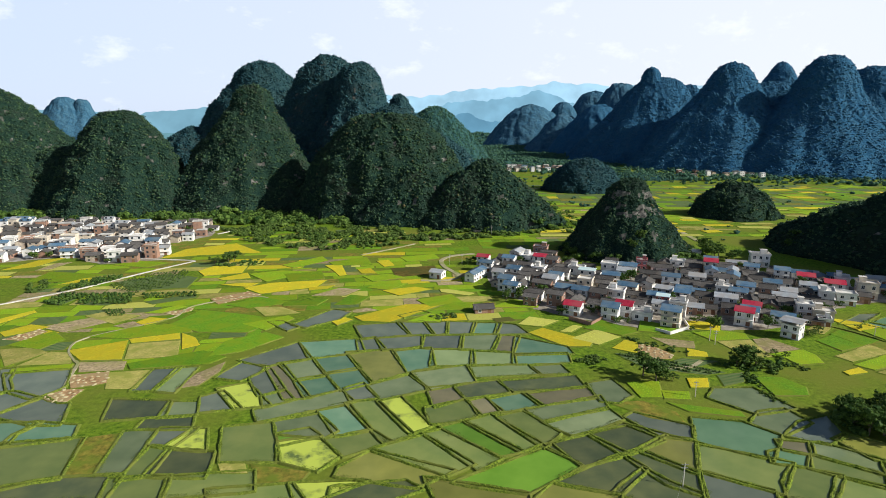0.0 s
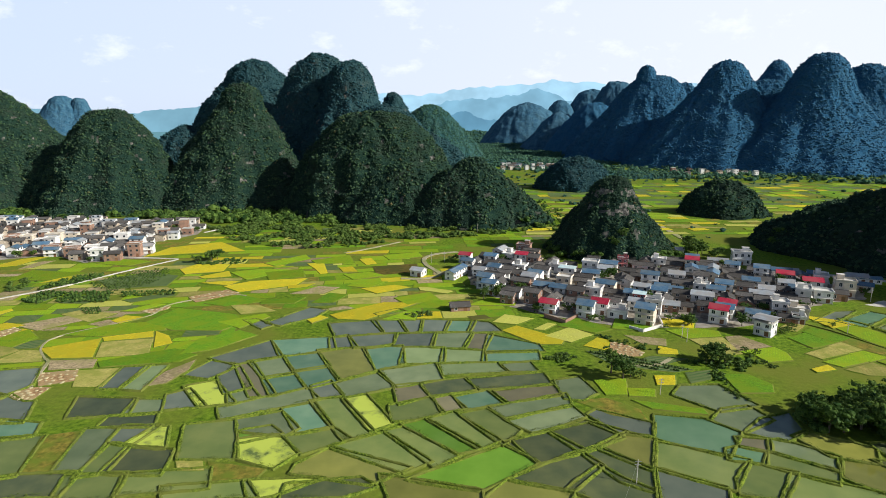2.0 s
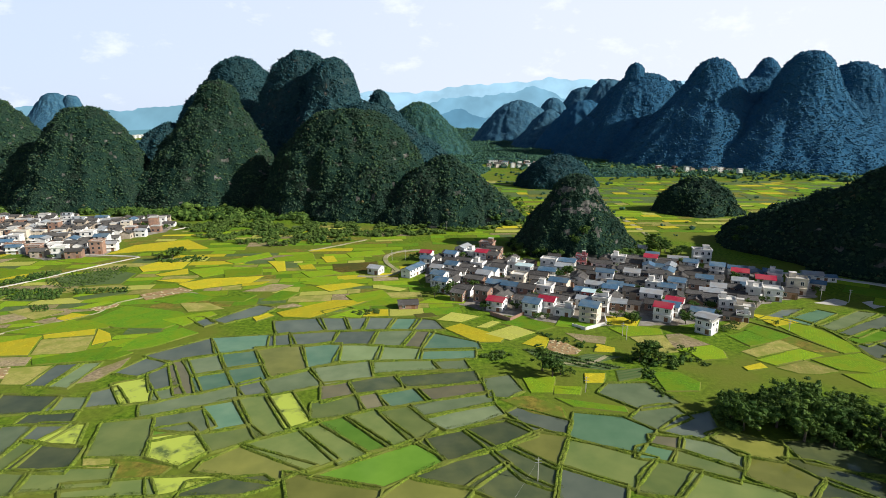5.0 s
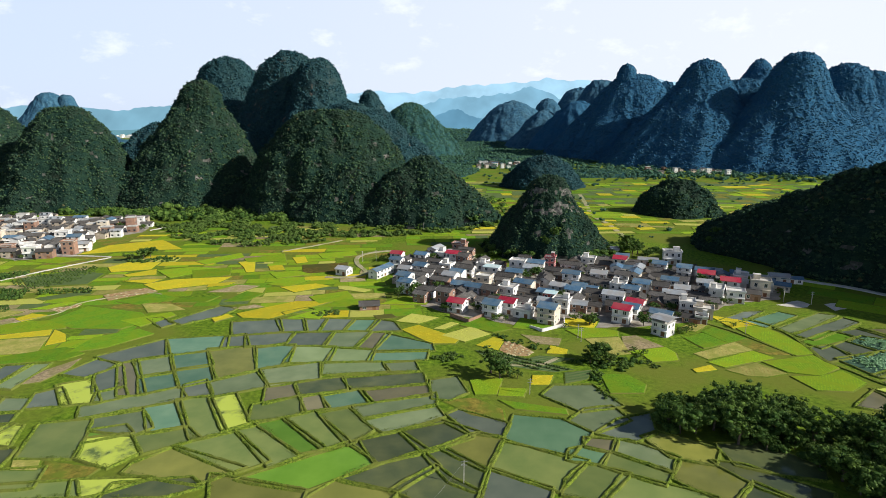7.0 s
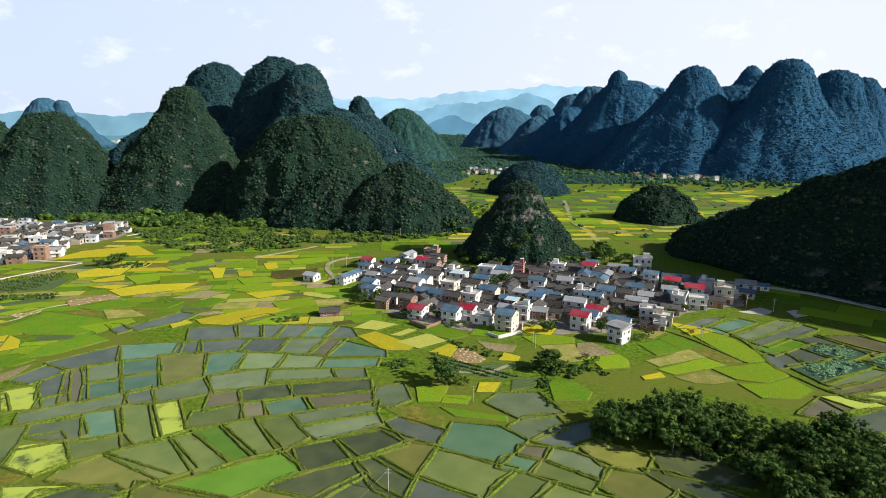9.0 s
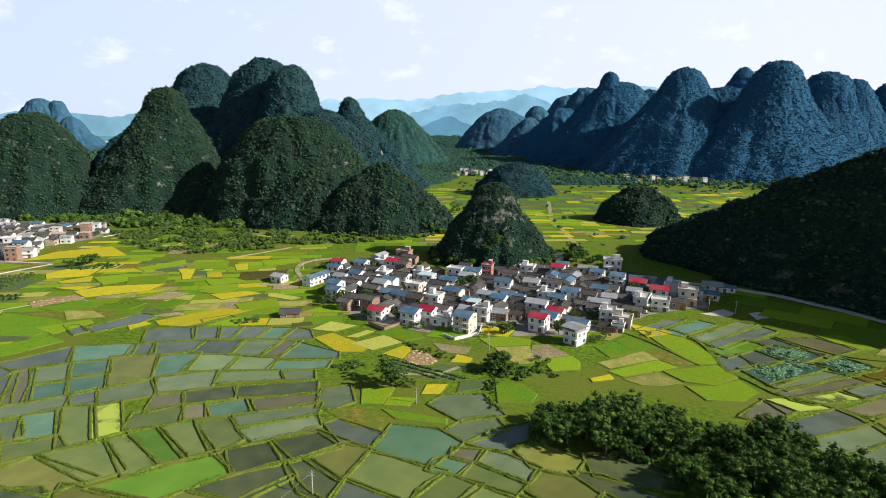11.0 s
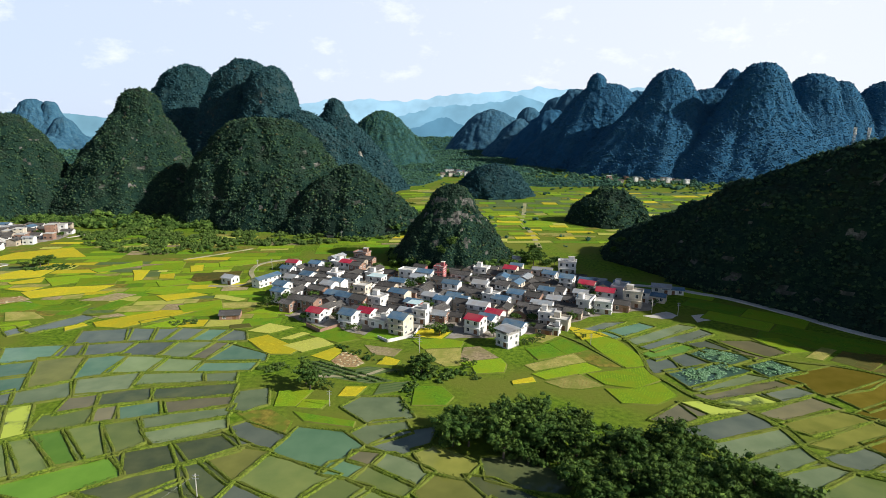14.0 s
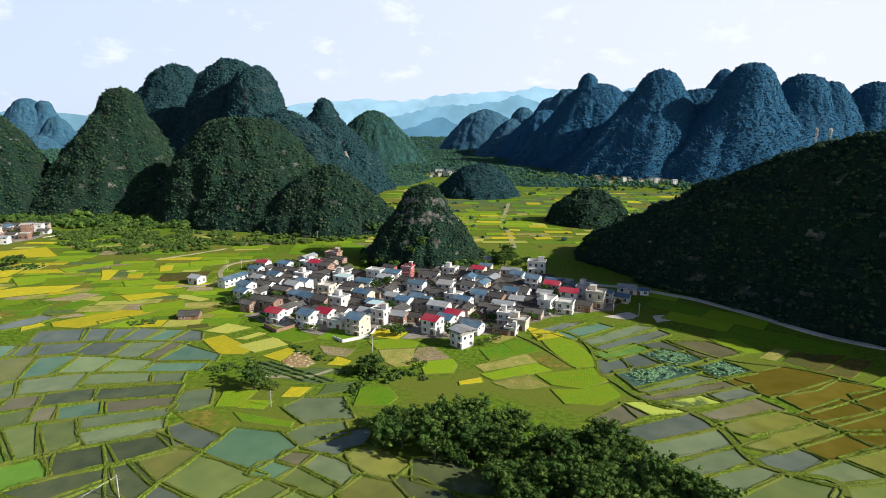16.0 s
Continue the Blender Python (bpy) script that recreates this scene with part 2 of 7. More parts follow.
CANOPY_DISTANT = forest("distant forest tinted for haze", (0.026, 0.084, 0.146), (0.066, 0.146, 0.204), (0.060, 0.120, 0.160), 8.0, 0.16, 3.0)
# valley woods and leaves pulled towards teal: haze put into their colour
CANOPY_HAZE = forest("valley crowns tinted for haze", (0.010, 0.046, 0.058), (0.046, 0.108, 0.086), (0.050, 0.092, 0.078), 5.0, 0.4, 1.2)
LEAF_FAR = island("valley leaves tinted for haze", (0.024, 0.076, 0.058), (0.092, 0.172, 0.092), (0.050, 0.112, 0.076), 0.03, 0.7, sub=0.1)
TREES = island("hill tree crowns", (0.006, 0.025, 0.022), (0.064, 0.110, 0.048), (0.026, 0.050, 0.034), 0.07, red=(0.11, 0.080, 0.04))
TREES_MID = island("hill crowns tinted for haze", (0.008, 0.040, 0.060), (0.046, 0.096, 0.090), (0.022, 0.064, 0.078), 0.05)
LEAF = island("broad dark leaves", (0.010, 0.034, 0.010), (0.150, 0.232, 0.045), (0.044, 0.090, 0.020), 0.16, 0.55, sub=0.16)
SCRUB = island("sunlit scrub leaves", (0.026, 0.066, 0.014), (0.140, 0.208, 0.042), (0.076, 0.118, 0.030), 0.05, 0.7, sub=0.18)
BARK = noisy("grey-brown bark", (0.07, 0.055, 0.04), (0.16, 0.13, 0.1), 2.5, 0.9)
W = {
    "b": water("blue-grey pond water", (0.110, 0.134, 0.098), (0.150, 0.172, 0.122)),
    "g": water("grey-green pond water", (0.130, 0.169, 0.079), (0.180, 0.217, 0.106)),
    "t": water("teal pond water", (0.105, 0.199, 0.119), (0.150, 0.243, 0.144)),
    "te": water("deep green pond water", (0.092, 0.176, 0.091), (0.122, 0.211, 0.112)),
    "o": water("green pond water", (0.134, 0.180, 0.048), (0.188, 0.224, 0.062)),
    "ol": water("olive pond water", (0.163, 0.175, 0.037), (0.226, 0.229, 0.050)),
    "m": water("dark muddy pond water", (0.063, 0.082, 0.038), (0.112, 0.126, 0.050)),
    "br": water("brown pond water", (0.152, 0.144, 0.080), (0.202, 0.183, 0.097)),
    "dk": water("olive brown pond water", (0.115, 0.095, 0.012), (0.165, 0.130, 0.020)),
    "p": water("pale green pond water", (0.201, 0.265, 0.106), (0.244, 0.310, 0.131)),
    "e": water("bright green pond water", (0.105, 0.215, 0.018), (0.140, 0.262, 0.026)),
    "y": water("pond water under duckweed", (0.080, 0.117, 0.031), (0.110, 0.138, 0.039), (0.420, 0.498, 0.070), 0.55),
    "L": water("lotus pond water", (0.046, 0.090, 0.065), (0.074, 0.131, 0.088)),
}
C = {
    "G": noisy("green rice", (0.106, 0.188, 0.004), (0.291, 0.440, 0.011), 1.3, 0.9, (0.204, 0.274, 0.010), 0.16, 0.22, spread=0.25, stripes=(0.9, 12, (0.147, 0.262, 0.012))),
    "DG": noisy("deep green rice", (0.056, 0.137, 0.004), (0.166, 0.328, 0.011), 1.3, 0.9, (0.139, 0.222, 0.009), 0.16, 0.22, spread=0.2, stripes=(0.9, 75, (0.097, 0.209, 0.012))),
    "LG": noisy("bright young rice", (0.116, 0.206, 0.004), (0.290, 0.444, 0.012), 1.3, 0.9, (0.214, 0.291, 0.010), 0.16, 0.22, spread=0.15, stripes=(0.9, 30, (0.171, 0.285, 0.014))),
    "Y": noisy("ripe yellow rice", (0.331, 0.278, 0.009), (0.720, 0.587, 0.026), 1.3, 0.9, (0.422, 0.385, 0.020), 0.17, 0.22, spread=0.15, stripes=(0.9, 100, (0.434, 0.361, 0.016))),
    "P": noisy("pale yellow-green crop", (0.258, 0.278, 0.043), (0.552, 0.560, 0.109), 1.3, 0.9, (0.383, 0.385, 0.081), 0.17, 0.3, spread=0.15, stripes=(0.9, 60, (0.370, 0.372, 0.070))),
    "S": noisy("cut rice stubble", (0.193, 0.176, 0.043), (0.429, 0.363, 0.103), 0.8, 0.95, (0.217, 0.233, 0.045), 0.17, 0.3, spread=0.2, stripes=(1.2, 20, (0.307, 0.291, 0.081))),
    "F": noisy("fallow grey-brown soil", (0.172, 0.138, 0.077), (0.397, 0.312, 0.184), 0.8, 0.95, (0.228, 0.208, 0.081), 0.17, 0.3, spread=0.2),
    "R": noisy("rough brown weeds", (0.090, 0.086, 0.014), (0.274, 0.225, 0.038), 0.5, 0.95, (0.125, 0.166, 0.018), 0.17, 0.2),
    "X": noisy("dug red-brown soil", (0.197, 0.120, 0.055), (0.465, 0.300, 0.151), 0.7, 0.95, (0.319, 0.239, 0.117), 0.17, 0.2),
    "Q": noisy("dark olive damp field", (0.072, 0.058, 0.011), (0.180, 0.138, 0.030), 0.5, 0.9, (0.085, 0.09, 0.02), 0.08, 0.3, spread=0.2),
    "V": noisy("vegetable rows", (0.030, 0.074, 0.024), (0.078, 0.150, 0.044), 0.7, 0.95, (0.085, 0.125, 0.04), 0.06, 0.15, stripes=(1.8, 70, (0.14, 0.17, 0.065))),
}
CONCRETE = noisy("pale concrete paving", (0.50, 0.47, 0.42), (0.66, 0.62, 0.55), 0.5, 0.85, (0.44, 0.42, 0.36), 0.08)
DIRT = noisy("dusty track", (0.27, 0.24, 0.15), (0.40, 0.36, 0.24), 0.6, 0.95, (0.24, 0.25, 0.1), 0.1)
STRAW = noisy("pale rice straw", (0.38, 0.32, 0.18), (0.58, 0.50, 0.31), 3.0, 0.95, (0.42, 0.36, 0.2), 0.4, spec=0.05)
WALLS = {
    "white": noisy("white tiled wall", (0.68, 0.67, 0.65), (0.80, 0.79, 0.77), 0.7, 0.6, (0.60, 0.58, 0.54), 0.25, spread=0.08),
    "cream": noisy("cream rendered wall", (0.58, 0.51, 0.40), (0.70, 0.63, 0.51), 0.7, 0.7, (0.50, 0.44, 0.36), 0.25, spread=0.08),
    "brick": noisy("bare brown brick wall", (0.26, 0.155, 0.11), (0.36, 0.22, 0.155), 1.4, 0.9, (0.22, 0.145, 0.115), 0.3, spread=0.15),
    "tan": noisy("mud-coloured wall", (0.38, 0.32, 0.25), (0.52, 0.45, 0.36), 0.8, 0.9, (0.34, 0.28, 0.22), 0.3, spread=0.12),
    "pink": noisy("faded red painted wall", (0.36, 0.10, 0.11), (0.46, 0.15, 0.15), 0.8, 0.8, (0.33, 0.14, 0.13), 0.3),
    "red": noisy("dark red tiled wall", (0.30, 0.06, 0.05), (0.38, 0.08, 0.06), 0.8, 0.7, (0.28, 0.08, 0.07), 0.3),
}
ROOFS = {
    "tile": noisy("weathered grey roof tiles", (0.055, 0.053, 0.053), (0.135, 0.126, 0.117), 1.2, 0.9, (0.080, 0.074, 0.068), 0.2, 0.05, spread=0.3),
    "blue": noisy("blue sheet roofing", (0.05, 0.11, 0.185), (0.09, 0.165, 0.25), 0.6, 0.5, (0.13, 0.18, 0.22), 0.2, spread=0.2),
    "red": noisy("red sheet roofing", (0.32, 0.018, 0.045), (0.42, 0.035, 0.065), 0.7, 0.55, (0.34, 0.06, 0.075), 0.2, spread=0.15),
    "grey": noisy("grey sheet roofing", (0.26, 0.29, 0.32), (0.36, 0.385, 0.41), 0.6, 0.5, (0.30, 0.29, 0.28), 0.2, spread=0.15),
    "cyan": noisy("pale cyan sheet roofing", (0.42, 0.58, 0.60), (0.52, 0.67, 0.68), 0.6, 0.5, (0.5, 0.58, 0.58), 0.2),
    "flat": noisy("flat concrete roof", (0.50, 0.48, 0.45), (0.64, 0.62, 0.58), 0.6, 0.8, (0.40, 0.38, 0.35), 0.2, spread=0.1),
}
EDGE = noisy("field edge grass", (0.060, 0.105, 0.010), (0.140, 0.200, 0.018), 1.2, 0.95, (0.15, 0.165, 0.035), 0.08, spec=0.05)
ROOFS["deck"] = ROOFS["grey"]
PANE = shader("dark window glass", 0.12)[0]
PANE.node_tree.nodes["Principled BSDF"].inputs["Base Color"].default_value = (0.03, 0.04, 0.05, 1)
DOOR = noisy("brown door", (0.16, 0.08, 0.045), (0.24, 0.13, 0.075), 2.0, 0.6)
STEEL = noisy("galvanised steel", (0.32, 0.33, 0.34), (0.45, 0.46, 0.47), 1.0, 0.45, metal=0.7)
EARTH = noisy("trodden village earth", (0.15, 0.125, 0.095), (0.27, 0.24, 0.19), 0.5, 0.95, (0.32, 0.30, 0.26), 0.12, bump=0.08)
LOTUS = island("lotus leaves", (0.15, 0.30, 0.15), (0.30, 0.46, 0.29), (0.22, 0.37, 0.18), 0.1, 0.5)


# ---- helpers for building ----
def obj(name, bm, mat, parent=None, label="", smooth=False):
    me = bpy.data.meshes.new(name)
    bm.to_mesh(me)
    bm.free()
    if smooth:
        me.polygons.foreach_set("use_smooth", [True] * len(me.polygons))
    me.materials.append(mat)
    ob = new(name, me)
    if parent:
        ob.parent = parent
    if label:
        ob["label"] = label
    return ob


def part(name, bm, mat, parent, label=""):
    return obj(name, bm, mat, parent, label)


def mesh_np(name, verts, faces, mat, parent=None, smooth=False):
    """A mesh object from numpy arrays: verts (n, 3), faces (m, 3 or 4)."""
    k = faces.shape[1]
    me = bpy.data.meshes.new(name)
    me.vertices.add(len(verts))
    me.vertices.foreach_set("co", np.asarray(verts, np.float32).ravel())
    me.loops.add(faces.size)
    me.loops.foreach_set("vertex_index", np.asarray(faces, np.int32).ravel())
    me.polygons.add(len(faces))
    me.polygons.foreach_set("loop_start", np.arange(0, faces.size, k, dtype=np.int32))
    me.polygons.foreach_set("use_smooth", np.full(len(faces), smooth))
    me.update(calc_edges=True)
    me.materials.append(mat)
    ob = new(name, me)
    if parent:
        ob.parent = parent
    return ob


def box(bm, x0, x1, y0, y1, z0, z1):
    v = [bm.verts.new(p) for p in ((x0, y0, z0), (x1, y0, z0), (x1, y1, z0), (x0, y1, z0), (x0, y0, z1), (x1, y0, z1), (x1, y1, z1), (x0, y1, z1))]
    for f in ((0, 3, 2, 1), (4, 5, 6, 7), (0, 1, 5, 4), (1, 2, 6, 5), (2, 3, 7, 6), (3, 0, 4, 7)):
        bm.faces.new([v[i] for i in f])
    return bm


def boxed(*b):
    return box(bmesh.new(), *b)


rng = np.random.default_rng(7)
ICO_BM = bmesh.new()
bmesh.ops.create_icosphere(ICO_BM, subdivisions=1, radius=1.0)
ICO_V = np.array([v.co[:] for v in ICO_BM.verts])
ICO_F = np.array([[v.index for v in f.verts] for f in ICO_BM.faces])
ICO_BM.free()
OCT_V = np.array([(1, 0, 0), (0, 1, 0), (-1, 0, 0), (0, -1, 0), (0, 0, 1), (0, 0, -0.6)], float)
OCT_F = np.array([(0, 1, 4), (1, 2, 4), (2, 3, 4), (3, 0, 4), (1, 0, 5), (2, 1, 5), (3, 2, 5), (0, 3, 5)])


def clumps(centres, sizes, leaves=26, flat=0.8, leaf=0.42, core=True, low=False, body=1.0):
    """Leaf clumps as arrays: a rough core and loose leaves round it. centres (n, 3), sizes (n)."""
    n = len(centres)
    vs, fs, base = [], [], 0
    if core:
        cv, cf = (OCT_V * 1.12, OCT_F) if low else (ICO_V, ICO_F)
        k = len(cv)
        v = body * cv[None] * (0.62 + 0.58 * rng.random((n, k, 1)))
        v = v * sizes[:, None, None] * 0.5 * np.array([1, 1, flat])
        a = rng.random(n) * 6.283
        c, s = np.cos(a)[:, None], np.sin(a)[:, None]
        v = np.stack([v[..., 0] * c - v[..., 1] * s, v[..., 0] * s + v[..., 1] * c, v[..., 2]], -1) + centres[:, None]
        vs.append(v.reshape(-1, 3))
        fs.append((cf[None] + (np.arange(n) * k)[:, None, None]).reshape(-1, 3))
        base = n * k
    if leaves:
        d = rng.normal(size=(n, leaves, 3))
        d[..., 2] = np.abs(d[..., 2]) * 0.9 - 0.25
        d /= np.linalg.norm(d, axis=-1, keepdims=True)
        p = d * (0.44 + 0.14 * rng.random((n, leaves, 1))) * np.array([1, 1, flat])
        u = rng.normal(size=(n, leaves, 3)) * 0.5
        u -= (u * d).sum(-1, keepdims=True) * d * 0.75
        u /= np.linalg.norm(u, axis=-1, keepdims=True)
        w = np.cross(d, u) + 0.35 * rng.normal(size=u.shape)
        r = leaf * (0.6 + 0.8 * rng.random((n, leaves, 1)))
        q = np.stack([p - u * r * 0.5, p + w * r * 0.5, p + u * r * 0.5 + d * r * 0.25], 2) * sizes[:, None, None, None] + centres[:, None, None]
        vs.append(q.reshape(-1, 3))
        fs.append(np.arange(n * leaves * 3).reshape(-1, 3) + base)
    return np.concatenate(vs), np.concatenate(fs)


def crowns(p, cell, seed):
    """Height of the tree crowns over the points p (n, 3), in crown widths: uneven domes scattered through cells of that width."""
    q = p / cell
    base = np.floor(q).astype(np.int64)
    best = np.zeros(len(p))
    for i in (-1, 0, 1):
        for j in (-1, 0, 1):
            for k in (-1, 0, 1):
                c = base + np.array([i, j, k])
                h = (c[:, 0] * 73856093 ^ c[:, 1] * 19349663 ^ c[:, 2] * 83492791 ^ int(seed * 9781 + 17)) & 0x7FFFFFFF
                r = []
                for _ in range(4):
                    h = (h * 1103515245 + 12345) & 0x7FFFFFFF
                    r.append((h >> 8) % 4096 / 4096.0)
                d2 = (q[:, 0] - c[:, 0] - r[0]) ** 2 + (q[:, 1] - c[:, 1] - r[1]) ** 2 + (q[:, 2] - c[:, 2] - r[2]) ** 2
                size = 0.45 + 0.5 * r[3]
                best = np.maximum(best, size * np.sqrt(np.maximum(0.0, 1 - d2 / (size * size))))
    return best


# ---- ground ----
gv, gf = [], []
edges = [-5200, -2500, -1200, -700, -400, -200, 0, 200, 400, 700, 1200, 2500, 5200]
for j in edges:
    for i in edges:
        gv.append((i, j, 0.0))
m_ = len(edges)
for j in range(m_ - 1):
    for i in range(m_ - 1):
        gf.append((j * m_ + i, j * m_ + i + 1, (j + 1) * m_ + i + 1, (j + 1) * m_ + i))
ground = mesh_np("ground", np.array(gv, float), np.array(gf), GROUND)
tagged(ground, "flat green valley floor of grass and weeds", "ground", kind="structure")


# ---- karst hills ----
HILLS = []


def hill_height(x, y):
    """Height of the hills above the valley floor at a place, for things that stand on them."""
    z = 0.0
    for hx, hy, a, deep, radii, heights in HILLS:
        c, s = math.cos(a), math.sin(a)
        u, v = (x - hx) * c + (y - hy) * s, (-(x - hx) * s + (y - hy) * c) / deep
        r = math.hypot(u, v)
        if r < radii[-1]:
            z = max(z, float(np.interp(r, radii, heights)))
    return z


def dome(h, r, p=1.8, q=1.0, crest=0.0, neck=0.3):
    """A flank as (height, radius) pairs: a rounded hill h high and r wide at its foot, with a domed crest where asked."""
    out = []
    for i in range(13):
        k = i / 12
        z = max(0.0, 1 - k ** p) ** q
        if crest:
            z = (1 - crest) * z + crest * max(0.0, 1 - (k / neck) ** 3.2)
        out.append((h * z, r * k))
    return out


def hill(x, y, flank, deep=1.0, turn=0.0, tree=3.1, label="steep karst hill covered in dark green forest", far=False, rough=0.07, seed=0.0, cliff=0.0, bare=None, green=False, lean=0.0):
    """A limestone tower. flank: (height, radius) from the top down to the foot; deep: its depth over its width; lean: how far the foot lies east of the top."""
    a = radians(turn)
    fine = np.linspace(0, flank[-1][1], 121)
    high = np.interp(fine, [f[1] for f in flank], [f[0] for f in flank])
    for _ in range(2):
        high[1:-1] = 0.25 * high[:-2] + 0.5 * high[1:-1] + 0.25 * high[2:]
    HILLS.append((x, y, a, deep, fine, high))
    h, foot = flank[0][0], flank[-1][1]
    nr, na = (46, 150) if far else (48, 132)
    root = new("hill")
    root.location = (x, y, 0)
    tagged(root, label, "hill", "karst hills")
    off = Vector((seed * 17.3 + x * 0.013, seed * 7.1, y * 0.011))
    step = foot * 0.2 if far else foot * 0.16
    # rings spaced by the length of the flank, so that steep walls get as many as the top
    run = np.concatenate([[0], np.cumsum(np.hypot(np.diff(fine), np.diff(high)))])
    radii = np.interp(np.linspace(0, run[-1], nr + 1), run, fine)
    verts = []
    for i, r in enumerate(radii):
        z0 = float(np.interp(r, fine, high))
        down = 1 - z0 / h
        for j in range(na):
            t = 6.28318 * j / na
            ct, st = math.cos(t), math.sin(t)
            k = 1 + rough * down * 2.2 * noise.noise(Vector((ct * 1.6, st * 1.6, down * 0.7)) + off)
            k += rough * min(1.0, 3 * down) * (0.9 * noise.noise(Vector((ct * 4.2, st * 4.2, down * 1.6)) + off) + 0.5 * noise.noise(Vector((ct * 9.0, st * 9.0, down * 5.0)) + off))
            gully = abs(noise.noise(Vector((ct * 3.4, st * 3.4, down * 1.1)) - off))
            k += rough * min(1.0, 2.5 * down) * 2.4 * (gully - 0.2)
            k += (0.0 if far else rough) * min(1.0, 4 * down) * 0.9 * noise.noise(Vector((ct * 0.8, st * 0.8, z0 / 9.0)) + off)
            rr = max(r, 0.05) * k
            u, v = rr * ct + lean * down, rr * st * deep
            z = z0
            if i < nr - 1:
                w = Vector((u, v, z0))
                z += h * (0.02 if far else 0.05) * noise.noise(w / step + off) * min(1.0, 4 * down)
                z += (2.6 if not far else 2.0) * noise.noise(Vector((u, v, z0 * 0.6)) / (11.0 if not far else 16.0) + off)
            verts.append((u * math.cos(a) - v * math.sin(a), u * math.sin(a) + v * math.cos(a), z if i < nr else -3.0))
    # the forest that covers it: a finer mesh raised crown by crown along the slope's normals
    grid = np.array(verts).reshape(nr + 1, na, 3)
    pitch = tree * (0.62 if far else 0.85)
    fr, fa = max(24, int(run[-1] / pitch)), max(60, int(6.2832 * foot * 0.62 / pitch))
    ti, tj = np.linspace(0, nr, fr + 1), np.arange(fa) * na / fa
    i0, j0 = np.minimum(ti.astype(int), nr - 1), tj.astype(int)
    wi, wj = (ti - i0)[:, None, None], (tj - j0)[None, :, None]
    j1 = (j0 + 1) % na
    pts = (grid[i0][:, j0] * (1 - wi) * (1 - wj) + grid[i0 + 1][:, j0] * wi * (1 - wj) + grid[i0][:, j1] * (1 - wi) * wj + grid[i0 + 1][:, j1] * wi * wj)
    du = np.gradient(pts, axis=0)
    dv = np.roll(pts, -1, 1) - np.roll(pts, 1, 1)
    unit = np.cross(du, dv)
    unit /= np.maximum(np.linalg.norm(unit, axis=2, keepdims=True), 1e-9)
    unit *= np.where(unit[..., 2:] < 0, -1.0, 1.0)
    flat = pts.reshape(-1, 3) + np.array([x, y, 0.0])
    lift = tree * (1.05 * crowns(flat, tree * 2.1, seed) + 0.65 * crowns(flat, tree, seed + 3) - 0.45)
    lift = (lift + 0.12 * tree * rng.normal(size=lift.shape)) * (0.4 if far else 0.55)
    rock = np.zeros((fr, fa), bool)
    if cliff:
        mid = 0.25 * (pts[:-1] + pts[1:] + np.roll(pts[:-1], -1, 1) + np.roll(pts[1:], -1, 1))
        for i in range(fr):
            for j in range(fa):
                if unit[i, j, 2] > 0.66 or unit[i, j, 1] > 0.3:
                    continue
                cx, cy, cz = mid[i, j]
                v = noise.noise(Vector((cx, cy, cz * 1.8)) / 9.0 + off) + 0.35 * noise.noise(Vector((cx, cy, cz * 0.5)) / 2.5 + off)
                if v > 0.62 - cliff or (bare and bare[0] * h < cz < bare[1] * h and unit[i, j, 1] < -0.2 and v > bare[2]):
                    rock[i, j] = True
        worn = np.zeros((fr + 1, fa), bool)
        worn[:-1] |= rock
        worn[1:] |= rock
        lift = np.where(worn.ravel(), 0.25 * lift, lift)
    way = unit.reshape(-1, 3) * 0.75 + np.array([0, 0, 0.35])
    cover = pts.reshape(-1, 3) + way * lift[:, None]
    cover[-fa:, 2] = -3.0
    f = np.arange(fr * fa).reshape(fr, fa)
    f = np.stack([f, f + fa, np.roll(f, -1, 1) + fa, np.roll(f, -1, 1)], -1).reshape(-1, 4)
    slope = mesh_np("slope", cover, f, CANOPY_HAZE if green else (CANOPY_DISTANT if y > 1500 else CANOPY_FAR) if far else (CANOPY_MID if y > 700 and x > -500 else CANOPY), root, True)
    if cliff:
        slope.data.materials.append(ROCK)
        slope.data.polygons.foreach_set("material_index", rock.ravel().astype(np.int32))
    if far and not green and (y > 1450 or h < 100):
        return root
    # single crowns standing out of the canopy, on the slopes that face the valley
    q0, q1, q2, q3 = (cover[f[:, k]] for k in range(4))
    nrm = np.cross(q2 - q0, q3 - q1) * 0.5
    area = np.linalg.norm(nrm, axis=1)
    side = nrm[:, 1] / np.maximum(area, 1e-9) * np.where(nrm[:, 2] < 0, -1.0, 1.0)
    weight = area * (side < 0.5) * np.where(rock.ravel(), 0.25, 1.0)
    n = int(weight.sum() / (tree * tree * (0.5 if far else 0.45)))
    pick = rng.choice(len(f), n, p=weight / weight.sum())
    s, t = rng.random((n, 1)), rng.random((n, 1))
    c = q0[pick] * (1 - s) * (1 - t) + q1[pick] * s * (1 - t) + q2[pick] * s * t + q3[pick] * (1 - s) * t
    size = tree * (0.42 + 0.95 * rng.random(n) ** 2.5) * (0.9 if far else 1.0)
    v2, f2 = clumps(c + np.array([0, 0, 0.12]) * size[:, None], size, 0 if far and not green else 5, 0.85, 0.42, low=True, body=0.88)
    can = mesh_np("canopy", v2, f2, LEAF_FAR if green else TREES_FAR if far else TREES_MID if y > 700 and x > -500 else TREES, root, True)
    can["kind"] = "stuff"
    return root


